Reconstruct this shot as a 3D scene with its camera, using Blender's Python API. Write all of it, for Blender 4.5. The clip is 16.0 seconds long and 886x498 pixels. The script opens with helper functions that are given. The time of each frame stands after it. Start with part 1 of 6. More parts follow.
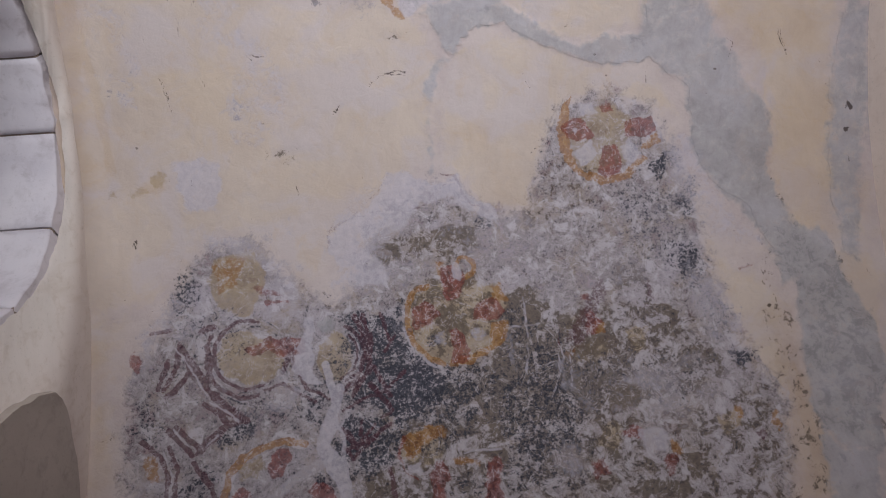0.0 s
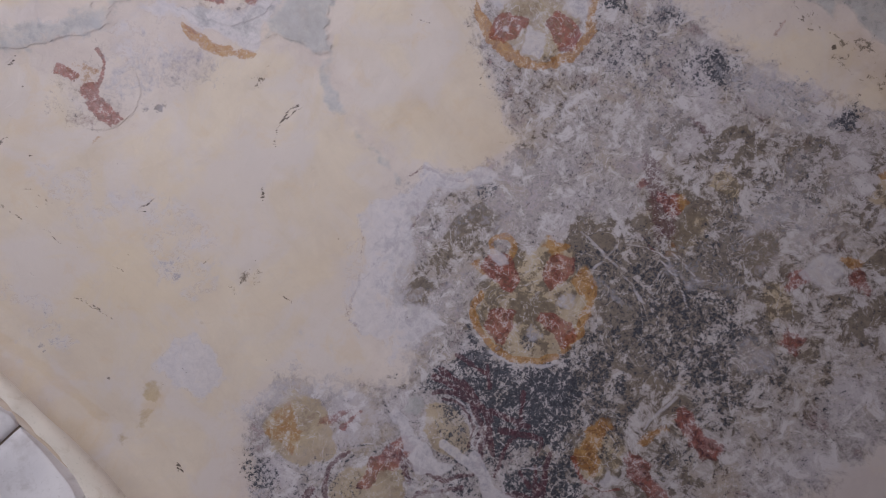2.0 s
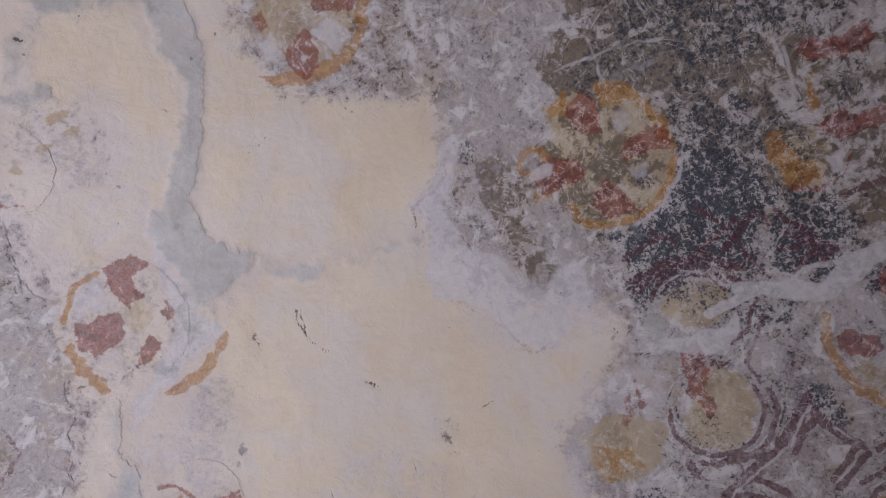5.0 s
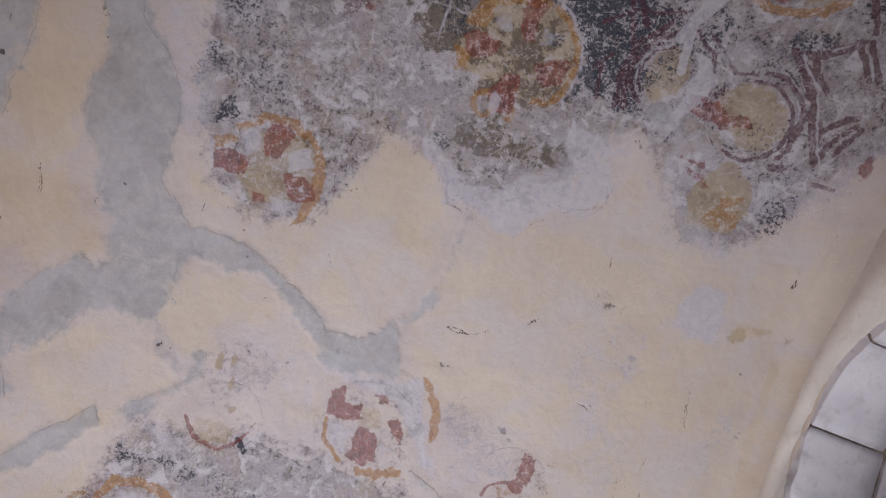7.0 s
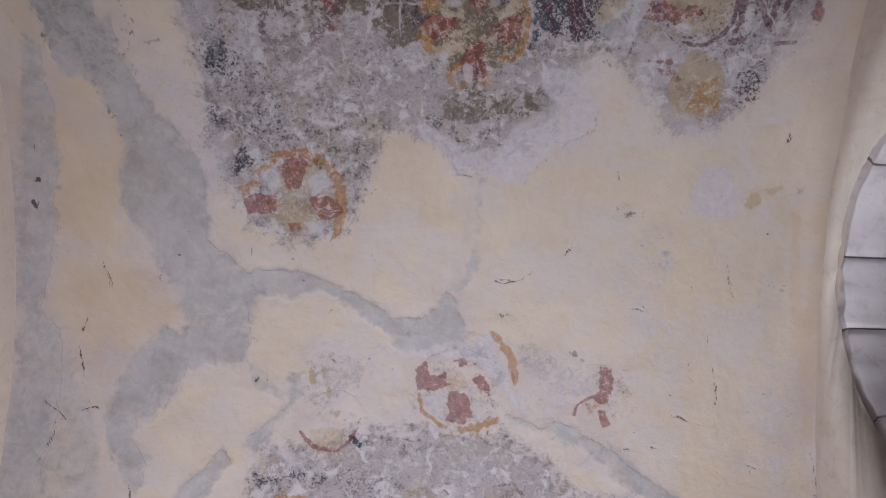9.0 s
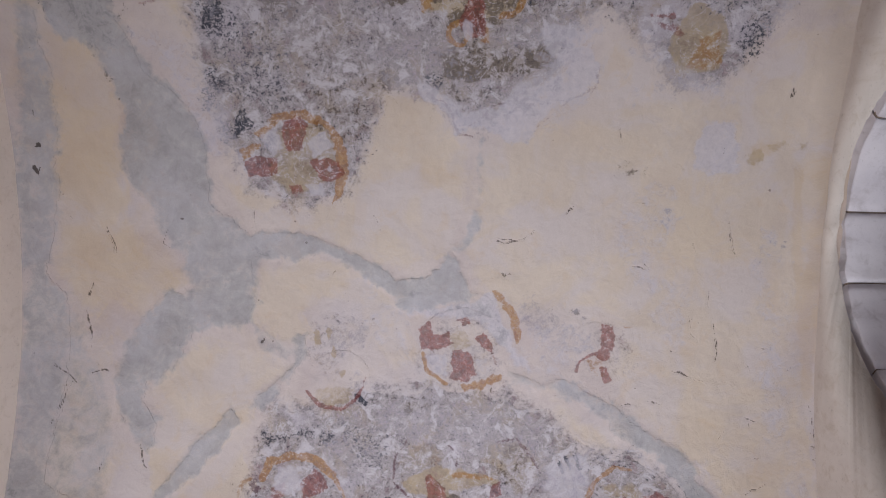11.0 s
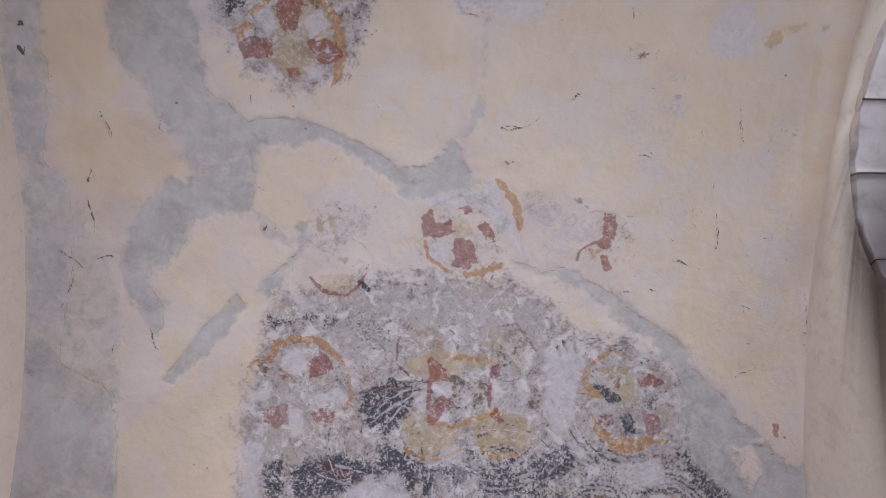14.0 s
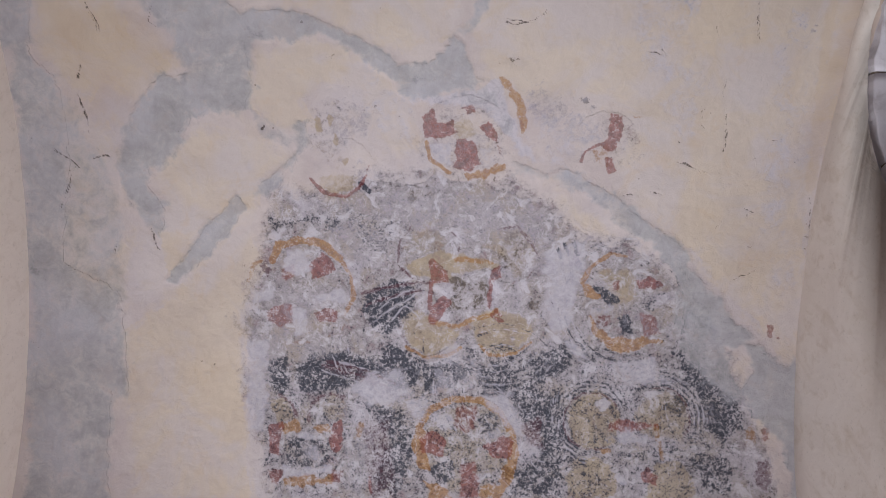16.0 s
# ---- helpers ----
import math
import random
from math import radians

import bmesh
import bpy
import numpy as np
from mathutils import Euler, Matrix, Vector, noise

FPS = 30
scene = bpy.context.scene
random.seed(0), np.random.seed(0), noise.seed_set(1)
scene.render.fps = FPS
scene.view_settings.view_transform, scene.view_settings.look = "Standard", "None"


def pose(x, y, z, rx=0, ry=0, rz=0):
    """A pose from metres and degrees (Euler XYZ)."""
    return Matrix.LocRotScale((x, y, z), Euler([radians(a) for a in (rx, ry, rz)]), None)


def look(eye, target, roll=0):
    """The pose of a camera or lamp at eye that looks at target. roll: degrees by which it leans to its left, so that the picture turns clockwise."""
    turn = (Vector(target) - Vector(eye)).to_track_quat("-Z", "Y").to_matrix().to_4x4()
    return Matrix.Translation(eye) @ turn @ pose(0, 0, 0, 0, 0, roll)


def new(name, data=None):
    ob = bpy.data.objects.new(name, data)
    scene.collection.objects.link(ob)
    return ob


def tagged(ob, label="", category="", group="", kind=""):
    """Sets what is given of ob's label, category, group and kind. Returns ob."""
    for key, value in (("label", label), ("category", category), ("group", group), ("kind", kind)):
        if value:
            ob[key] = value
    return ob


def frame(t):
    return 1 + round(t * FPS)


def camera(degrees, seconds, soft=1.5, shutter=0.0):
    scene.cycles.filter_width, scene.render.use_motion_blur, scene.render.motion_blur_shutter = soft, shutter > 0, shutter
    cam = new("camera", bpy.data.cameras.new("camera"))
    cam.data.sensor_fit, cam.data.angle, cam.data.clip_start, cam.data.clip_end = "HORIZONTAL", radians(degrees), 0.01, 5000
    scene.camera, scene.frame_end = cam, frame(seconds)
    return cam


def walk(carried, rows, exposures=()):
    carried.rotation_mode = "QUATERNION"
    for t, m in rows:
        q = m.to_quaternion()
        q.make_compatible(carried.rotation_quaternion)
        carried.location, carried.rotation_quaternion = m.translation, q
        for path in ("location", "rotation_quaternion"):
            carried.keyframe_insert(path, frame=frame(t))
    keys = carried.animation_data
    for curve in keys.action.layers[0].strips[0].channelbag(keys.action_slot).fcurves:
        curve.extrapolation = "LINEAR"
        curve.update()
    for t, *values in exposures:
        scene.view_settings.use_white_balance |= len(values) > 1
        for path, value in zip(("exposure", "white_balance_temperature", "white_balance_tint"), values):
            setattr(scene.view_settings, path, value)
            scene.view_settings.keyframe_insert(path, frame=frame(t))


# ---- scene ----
cam = camera(67.5, 16.0, soft=1.0)
PATH = [
    (0, 0.0048, 0.2492, 1.6154, 176.06, 4.88, 4.40),
    (0.5, 0.0269, 0.2419, 1.6864, 176.22, 4.68, 10.83),
    (1, 0.0546, 0.2281, 1.7809, 176.22, 4.43, 19.79),
    (1.5, 0.0703, 0.2112, 1.8910, 176.30, 4.54, 30.63),
    (2, 0.0980, 0.2016, 1.9998, 176.50, 4.28, 42.90),
    (2.5, 0.1402, 0.2017, 2.0958, 176.41, 3.53, 55.83),
    (3, 0.1710, 0.1975, 2.1708, 176.24, 3.16, 68.23),
    (3.5, 0.1939, 0.1805, 2.2227, 176.06, 3.44, 79.46),
    (4, 0.2093, 0.1584, 2.2461, 176.23, 3.95, 89.40),
    (4.5, 0.2226, 0.1520, 2.2386, 176.49, 3.87, 98.84),
    (5, 0.2423, 0.1277, 2.2096, 176.82, 4.32, 109.66),
    (5.2, 0.2498, 0.1241, 2.1907, 176.94, 4.22, 114.52),
    (7.3, 0.2228, 0.2242, 1.8021, 174.47, -1.45, 163.92),
    (7.5, 0.2230, 0.2260, 1.7753, 174.16, -1.50, 166.74),
    (8, 0.2306, 0.2279, 1.7117, 173.40, -1.38, 173.47),
    (8.5, 0.2270, 0.2237, 1.6699, 172.88, -1.48, 177.54),
    (11, 0.2249, 0.2112, 1.6546, 169.21, -1.61, 178.98),
    (11.5, 0.2250, 0.2140, 1.6584, 167.87, -1.63, 178.94),
    (12, 0.2277, 0.2127, 1.6592, 166.49, -1.62, 178.89),
    (12.5, 0.2256, 0.2114, 1.6620, 164.96, -1.70, 178.89),
    (13, 0.2258, 0.2099, 1.6647, 163.28, -1.74, 178.85),
    (13.5, 0.2286, 0.2129, 1.6702, 161.35, -1.74, 178.78),
    (14, 0.2296, 0.2111, 1.6742, 159.43, -1.76, 178.76),
    (14.5, 0.2300, 0.2081, 1.6768, 157.45, -1.82, 178.68),
    (15, 0.2307, 0.2056, 1.6809, 155.36, -1.85, 178.64),
    (15.5, 0.2311, 0.2017, 1.6838, 153.28, -1.90, 178.61),
    (16, 0.2309, 0.2026, 1.6896, 151.02, -1.97, 178.56),
]
EXPOSURES = [(0.0, 0.0), (16.0, 0.0)]
walk(cam, [(t, pose(x, y, z, rx, ry, rz)) for t, x, y, z, rx, ry, rz in PATH], EXPOSURES)

# ---- light: dim sky and two added fill lamps, low in the south and behind the arch ----
world = bpy.data.worlds.new("world")
scene.world = world
world.use_nodes = True
sky = world.node_tree.nodes.new("ShaderNodeTexSky")
sky.sky_type, sky.sun_disc, sky.sun_elevation, sky.sun_rotation = "NISHITA", False, radians(35), radians(180)
world.node_tree.links.new(sky.outputs[0], world.node_tree.nodes["Background"].inputs[0])
world.node_tree.nodes["Background"].inputs[1].default_value = 0.08


def area_lamp(name, eye, target, width, height, watts, colour, spread):
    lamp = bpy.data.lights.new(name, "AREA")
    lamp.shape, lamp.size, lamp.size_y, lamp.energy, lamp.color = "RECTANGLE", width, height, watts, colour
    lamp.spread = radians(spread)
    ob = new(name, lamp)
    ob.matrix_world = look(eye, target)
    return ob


# added fill from low in the south, brightest on the near side of the vault
area_lamp("south_fill", (0.3, -2.3, 0.68), (0.28, -0.78, 3.7), 1.9, 1.0, 29, (0.925, 0.957, 1.012), 80)
# added fill behind the arch that brightens the east end
area_lamp("arch_fill", (-1.7, 0.0, 1.2), (0.0, -0.2, 3.4), 0.7, 0.9, 6.5, (0.925, 0.955, 1.05), 150)

# ---- the vault's shape: a barrel of radius RAD along x, crown at height CROWN ----
CROWN, RAD = 3.8, 2.52
X_EAST, X_WEST = -0.965, 1.687
SPRING = CROWN - RAD


# ---- materials ----
def rgb(r, g, b):
    """Linear colour from 0..255 display values."""
    return tuple(((c / 255 + 0.055) / 1.055) ** 2.4 for c in (r, g, b)) + (1.0,)


class Tree:
    """A small builder for node materials."""

    def __init__(self, name, rough=0.9):
        self.mat = bpy.data.materials.new(name)
        self.mat.use_nodes = True
        self.t = self.mat.node_tree
        self.bsdf = self.t.nodes["Principled BSDF"]
        self.bsdf.inputs["Roughness"].default_value = rough
        self.bsdf.inputs["Specular IOR Level"].default_value = 0.2
        self.at = self.t.nodes.new("ShaderNodeTexCoord").outputs["Object"]

    def put(self, socket, value):
        if isinstance(value, (int, float)):
            socket.default_value = value
        elif isinstance(value, tuple):
            socket.default_value = value
        else:
            self.t.links.new(value, socket)

    def math(self, op, a, b=0.0, clamp=False):
        n = self.t.nodes.new("ShaderNodeMath")
        n.operation, n.use_clamp = op, clamp
        self.put(n.inputs[0], a)
        self.put(n.inputs[1], b)
        return n.outputs[0]

    def noise(self, scale, detail=4.0, rough=0.55, distort=0.0, stretch=None, low=0.25, high=0.75):
        n = self.t.nodes.new("ShaderNodeTexNoise")
        n.inputs["Scale"].default_value, n.inputs["Detail"].default_value = scale, detail
        n.inputs["Roughness"].default_value, n.inputs["Distortion"].default_value = rough, distort
        at = self.at
        if stretch:
            m = self.t.nodes.new("ShaderNodeMapping")
            m.inputs["Scale"].default_value = stretch
            self.t.links.new(at, m.inputs[0])
            at = m.outputs[0]
        self.t.links.new(at, n.inputs["Vector"])
        return self.ramp(n.outputs["Fac"], low, high)

    def cells(self, scale, feature="DISTANCE_TO_EDGE", low=0.0, high=0.1):
        n = self.t.nodes.new("ShaderNodeTexVoronoi")
        n.feature = feature
        n.inputs["Scale"].default_value = scale
        self.t.links.new(self.at, n.inputs["Vector"])
        return self.ramp(n.outputs["Distance"], low, high)

    def ramp(self, x, low, high):
        n = self.t.nodes.new("ShaderNodeMapRange")
        n.inputs["From Min"].default_value, n.inputs["From Max"].default_value = low, high
        self.put(n.inputs["Value"], x)
        return n.outputs["Result"]

    def mix(self, fac, a, b):
        n = self.t.nodes.new("ShaderNodeMix")
        n.data_type = "RGBA"
        self.put(n.inputs[0], fac)
        self.put(n.inputs[6], a)
        self.put(n.inputs[7], b)
        return n.outputs[2]

    def done(self, colour, height=None, distance=0.004, strength=0.6):
        self.put(self.bsdf.inputs["Base Color"], colour)
        if height is not None:
            b = self.t.nodes.new("ShaderNodeBump")
            b.inputs["Strength"].default_value, b.inputs["Distance"].default_value = strength, distance
            self.put(b.inputs["Height"], height)
            self.t.links.new(b.outputs[0], self.bsdf.inputs["Normal"])
        return self.mat


LAYERS = ("cream", "white", "paint", "grey", "brown", "olive", "ochre", "red", "maroon", "dark", "crack", "tan")


def fresco_material():
    """Old limewash, flaked paint and mortar repairs; where each lies is given by the mesh's layers."""
    k = Tree("flaked_fresco_plaster", 0.92)
    layer = {}
    for n, name in enumerate(("layers_a", "layers_b", "layers_c")):
        a = k.t.nodes.new("ShaderNodeAttribute")
        a.attribute_name = name
        s = k.t.nodes.new("ShaderNodeSeparateColor")
        k.t.links.new(a.outputs["Color"], s.inputs[0])
        for out, l in zip((*s.outputs[:3], a.outputs["Alpha"]), LAYERS[4 * n : 4 * n + 4]):
            layer[l] = out
    def fbm(scale, detail=5.0, rough=0.6, distort=0.0, stretch=None):
        return k.noise(scale, detail, rough, distort, stretch, low=0.0, high=1.0)

    def even(x, reach=0.15):
        return k.ramp(x, 0.5 - reach, 0.5 + reach)

    def blend(*some):
        total = 0.0
        for x, w in some:
            total = k.math("ADD", k.math("MULTIPLY", x, w), total)
        return total

    n_grain, n_fleck, n_flake = fbm(230, 4, 0.6), fbm(125, 5, 0.68, 0.6), fbm(52, 7, 0.7, 0.5)
    n_chip, n_blot, n_wide = fbm(19, 8, 0.7, 0.6), fbm(6.5, 8, 0.66, 0.4), fbm(2.0, 7, 0.6)
    n_tone, n_vein, n_patch = fbm(11, 7, 0.68, 0.5), fbm(13, 6, 0.6, 0.9), fbm(4.2, 6, 0.62, 0.8)
    brush = even(fbm(46, 6, 0.62, 0.2, stretch=(1.0, 0.14, 0.4)), 0.16)
    grain, fleck, flake, chip, blot, wide = even(n_grain), even(n_fleck), even(n_flake), even(n_chip), even(n_blot), even(n_wide, 0.17)
    tone = even(n_tone)
    fine = even(blend((n_fleck, 0.5), (n_flake, 0.3), (n_chip, 0.2)), 0.105)
    mixed = even(blend((n_fleck, 0.25), (n_flake, 0.4), (n_chip, 0.35)), 0.105)
    loose = even(blend((n_flake, 0.2), (n_chip, 0.5), (n_blot, 0.3)), 0.115)
    plates = even(blend((n_chip, 0.65), (n_flake, 0.35)), 0.115)
    vein = k.math("MULTIPLY", k.ramp(k.math("ABSOLUTE", k.math("SUBTRACT", n_vein, 0.5)), 0.016, 0.004), k.ramp(flake, 0.25, 0.6))

    def cover(l, tex, soft, gain=1.0):
        x = k.math("MULTIPLY", layer[l], gain * (1 + 2 * soft))
        return k.ramp(k.math("SUBTRACT", x, tex), 0.0, 2 * soft)

    def over(c, fac, strength, colour):
        return k.mix(k.math("MULTIPLY", fac, strength), c, colour)

    def worn(fac, tex, least):
        """A coat that has thinned unevenly."""
        return k.math("MULTIPLY", fac, k.ramp(tex, -least / (1 - least), 1.0))

    # pinkish base plaster
    c = k.mix(blot, rgb(180, 166, 166), rgb(196, 183, 180))
    c = over(c, k.ramp(wide, 0.4, 0.9), 0.6, rgb(186, 179, 189))
    c = over(c, k.ramp(mixed, 0.7, 1.0), 0.3, rgb(166, 154, 154))
    c = over(c, k.ramp(tone, 0.6, 1.0), 0.4, rgb(190, 174, 162))
    # cream limewash
    cream = k.mix(blot, rgb(188, 173, 163), rgb(198, 183, 171))
    cream = over(cream, k.ramp(wide, 0.5, 1.0), 0.5, rgb(199, 181, 161))
    cream = over(cream, k.ramp(brush, 0.6, 1.0), 0.18, rgb(180, 164, 152))
    cream = over(cream, k.ramp(n_patch, 0.47, 0.58), 0.8, rgb(191, 180, 181))
    cream = over(cream, k.ramp(loose, 0.62, 1.0), 0.5, rgb(188, 176, 174))
    cream = over(cream, k.ramp(tone, 0.7, 1.0), 0.4, rgb(192, 170, 150))
    c = over(c, cover("cream", k.math("ADD", k.math("MULTIPLY", loose, 0.75), 0.02), 0.3), 0.9, cream)
    c = over(c, k.ramp(k.math("ADD", layer["tan"], k.math("MULTIPLY", wide, 0.3)), 0.1, 1.2), 0.6, k.mix(blot, rgb(176, 148, 114), rgb(188, 163, 132)))
    # mottled painted ground
    ground = k.mix(mixed, rgb(98, 91, 95), rgb(186, 177, 181))
    ground = over(ground, k.ramp(tone, 0.5, 0.95), 0.55, rgb(152, 136, 122))
    ground = over(ground, k.ramp(blot, 0.5, 1.0), 0.55, rgb(182, 174, 186))
    ground = over(ground, k.ramp(loose, 0.35, 0.0), 0.6, rgb(154, 126, 132))
    ground = over(ground, k.ramp(fine, 0.78, 0.95), 0.6, rgb(98, 90, 98))
    ground = over(ground, k.ramp(chip, 0.66, 0.86), 0.7, rgb(192, 186, 196))
    c = over(c, cover("paint", k.math("ADD", k.math("MULTIPLY", mixed, 0.6), 0.1), 0.25), 0.95, ground)
    # washes and pigments, flaked off in part
    c = over(c, k.ramp(layer["brown"], 0.15, 1.0), 0.55, rgb(128, 116, 108))
    c = over(c, worn(cover("olive", loose, 0.3, 1.1), mixed, 0.5), 0.8, k.mix(tone, rgb(138, 116, 82), rgb(174, 155, 126)))
    c = over(c, cover("brown", plates, 0.10, 1.0), 0.82, k.mix(flake, rgb(84, 74, 67), rgb(116, 103, 93)))
    c = over(c, k.ramp(layer["dark"], 0.2, 1.0), 0.5, rgb(112, 109, 118))
    c = over(c, cover("dark", fine, 0.13, 0.84), 0.92, k.mix(grain, rgb(34, 37, 48), rgb(74, 75, 86)))
    c = over(c, worn(cover("ochre", mixed, 0.2, 1.0), fine, 0.42), 0.95, k.mix(flake, rgb(138, 88, 32), rgb(168, 128, 78)))
    c = over(c, worn(cover("red", mixed, 0.18, 0.95), fine, 0.4), 0.96, k.mix(flake, rgb(86, 28, 26), rgb(146, 78, 74)))
    c = over(c, worn(cover("maroon", fine, 0.2, 1.0), flake, 0.4), 0.94, k.mix(grain, rgb(70, 38, 48), rgb(98, 62, 72)))
    # lime flecks and thin lime lines left on the painted parts
    worn_off = k.math("MULTIPLY", k.ramp(blend((n_fleck, 0.35), (n_flake, 0.3), (n_chip, 0.35)), 0.53, 0.57), k.math("MAXIMUM", k.math("MAXIMUM", layer["red"], layer["ochre"]), k.math("MULTIPLY", layer["dark"], 0.8)))
    c = over(c, worn_off, 0.62, k.mix(chip, rgb(178, 164, 162), rgb(192, 182, 184)))
    flecks = k.math("MULTIPLY", k.ramp(blend((n_fleck, 0.5), (n_chip, 0.5)), 0.565, 0.605), layer["paint"])
    c = over(c, flecks, 0.42, rgb(182, 174, 179))
    c = over(c, k.math("MULTIPLY", vein, layer["paint"]), 0.6, rgb(186, 179, 187))
    lime = cover("white", k.math("ADD", k.math("MULTIPLY", loose, 0.7), k.math("MULTIPLY", mixed, 0.3)), 0.26, 0.86)
    rim = k.math("MULTIPLY", k.ramp(k.math("ABSOLUTE", k.math("SUBTRACT", lime, 0.25)), 0.16, 0.02), k.ramp(flake, 0.45, 0.7))
    c = over(c, rim, 0.3, rgb(134, 112, 104))
    c = over(c, lime, 0.72, k.mix(flake, rgb(174, 168, 180), rgb(194, 187, 195)))
    # mortar repairs
    mortar = k.mix(loose, rgb(140, 138, 141), rgb(174, 171, 175))
    mortar = over(mortar, k.ramp(n_patch, 0.45, 0.62), 0.6, rgb(176, 173, 182))
    mortar = over(mortar, k.ramp(fine, 0.72, 1.0), 0.45, rgb(126, 125, 128))
    mortar = over(mortar, k.ramp(brush, 0.55, 1.0), 0.35, rgb(154, 150, 154))
    mortar = over(mortar, k.ramp(tone, 0.65, 1.0), 0.4, rgb(166, 156, 156))
    mortar = over(mortar, k.ramp(mixed, 0.72, 1.0), 0.4, rgb(180, 168, 166))
    c = over(c, cover("grey", k.math("ADD", k.math("MULTIPLY", loose, 0.5), k.math("MULTIPLY", mixed, 0.45)), 0.4, 0.85), 0.82, mortar)
    c = over(c, cover("crack", fine, 0.35, 1.4), 0.85, rgb(64, 52, 48))
    # scattered specks of dirt and short scratches
    speck = k.ramp(fbm(40, 1, 0.4), 0.80, 0.82)
    c = over(c, k.math("MULTIPLY", speck, k.ramp(fine, 0.35, 0.6)), 0.7, rgb(84, 72, 68))
    scratch = k.ramp(fbm(34, 2, 0.5, 1.5, stretch=(1.0, 0.22, 0.5)), 0.80, 0.82)
    c = over(c, k.math("MULTIPLY", scratch, k.ramp(blot, 0.3, 0.6)), 0.5, rgb(96, 82, 78))
    h = blend((n_flake, 0.6), (n_chip, 1.6), (n_blot, 1.6), (layer["crack"], -1.5))
    return k.done(c, h, 0.004, 0.45)


def plaster_material(name, low, high, stain):
    k = Tree(name, 0.92)
    blot, chip, grain = k.noise(5, 6, 0.6, 0.3), k.noise(22, 7, 0.65, 0.5), k.noise(120, 4, 0.6)
    c = k.mix(blot, low, high)
    c = k.mix(k.math("MULTIPLY", k.ramp(chip, 0.55, 0.95), 0.5), c, stain)
    c = k.mix(k.math("MULTIPLY", k.ramp(k.noise(16, 5, 0.6, stretch=(1, 1, 0.25)), 0.6, 1.0), 0.4), c, stain)
    c = k.mix(k.math("MULTIPLY", k.ramp(grain, 0.7, 1.0), 0.25), c, rgb(110, 100, 96))
    return k.done(c, k.math("ADD", k.math("MULTIPLY", blot, 1.5), chip), 0.003, 0.22)


FRESCO = fresco_material()
END_PLASTER = plaster_material("stained_limewash", rgb(212, 200, 192), rgb(222, 211, 205), rgb(190, 172, 156))
WEST_PLASTER = plaster_material("warm_limewash", rgb(240, 226, 216), rgb(232, 217, 208), rgb(214, 196, 182))
STONE = plaster_material("whitewashed_stone", rgb(200, 194, 202), rgb(216, 210, 215), rgb(164, 154, 158))
JOINT = plaster_material("crumbling_joint_mortar", rgb(124, 108, 98), rgb(150, 136, 126), rgb(84, 68, 58))
GREY_MORTAR = plaster_material("grey_wall_mortar", rgb(170, 160, 152), rgb(184, 174, 166), rgb(146, 136, 128))
WALL = plaster_material("lower_wall_plaster", rgb(186, 176, 166), rgb(202, 190, 178), rgb(160, 150, 140))
FLOOR = plaster_material("worn_stone_floor", rgb(150, 142, 132), rgb(172, 162, 150), rgb(120, 112, 104))


# ---- the painted layers, in metres along the vault (u) and round its arc from the crown (v) ----
STEP = 0.004
us = np.arange(X_EAST - 0.005, X_WEST + 0.006, STEP)
fine_v = np.arange(-2.05, 1.5001, STEP)
ARC = RAD * math.pi / 2
vs = np.concatenate([np.linspace(-ARC, -2.05, 25)[:-1], fine_v, np.linspace(1.5, ARC, 32)[1:]])
U, V = np.meshgrid(us, vs)
rng = np.random.default_rng(7)


def field(scale, octaves=4, fall=0.55):
    """Smooth noise of about -1 to 1 over the grid; scale in metres."""
    total, amp, norm = np.zeros_like(U), 1.0, 0.0
    for _ in range(octaves):
        a, b = (U - us[0]) / scale, (V - vs[0]) / scale
        i, j = a.astype(int), b.astype(int)
        lat = rng.uniform(-1, 1, (j.max() + 2, i.max() + 2))
        s, r = a - i, b - j
        s, r = s * s * (3 - 2 * s), r * r * (3 - 2 * r)
        top, low = lat[j, i] * (1 - s) + lat[j, i + 1] * s, lat[j + 1, i] * (1 - s) + lat[j + 1, i + 1] * s
        total, norm = total + amp * (top * (1 - r) + low * r), norm + amp
        amp, scale = amp * fall, scale / 2
    return total / norm * 1.6


WU = U + 0.024 * field(0.11, 5, 0.65)
WV = V + 0.024 * field(0.11, 5, 0.65)
SU = U + 0.004 * field(0.03, 2)
SV = V + 0.004 * field(0.03, 2)
BU = U + 0.015 * field(0.10, 5, 0.68)
BV = V + 0.015 * field(0.10, 5, 0.68)
MU = U + 0.008 * field(0.05, 4, 0.7)
MV = V + 0.008 * field(0.05, 4, 0.7)
RAGGED = field(0.06, 4, 0.7)
layers = {name: np.zeros(U.shape, np.float32) for name in LAYERS}


marks, repairs = [], []


def window(u0, u1, v0, v1, pad=0.06):
    i0, i1 = np.searchsorted(us, (u0 - pad, u1 + pad))
    j0, j1 = np.searchsorted(vs, (v0 - pad, v1 + pad))
    return slice(j0, j1), slice(i0, i1)


def lay(name, at, value):
    layers[name][at] = np.maximum(layers[name][at], np.clip(value, 0, 1))


def spot(name, u, v, ru, rv, k, turn=0):
    r = max(ru, rv) * 1.5
    at = window(u - r, u + r, v - r, v + r)
    a, c, s = WU[at] - u, math.cos(radians(turn)), math.sin(radians(turn))
    b = WV[at] - v
    d = np.sqrt(((a * c + b * s) / ru) ** 2 + ((b * c - a * s) / rv) ** 2)
    lay(name, at, k * np.clip((1.3 - d + 0.42 * RAGGED[at]) / 0.62, 0, 1))
    marks.append((name, u, v, ru, rv))


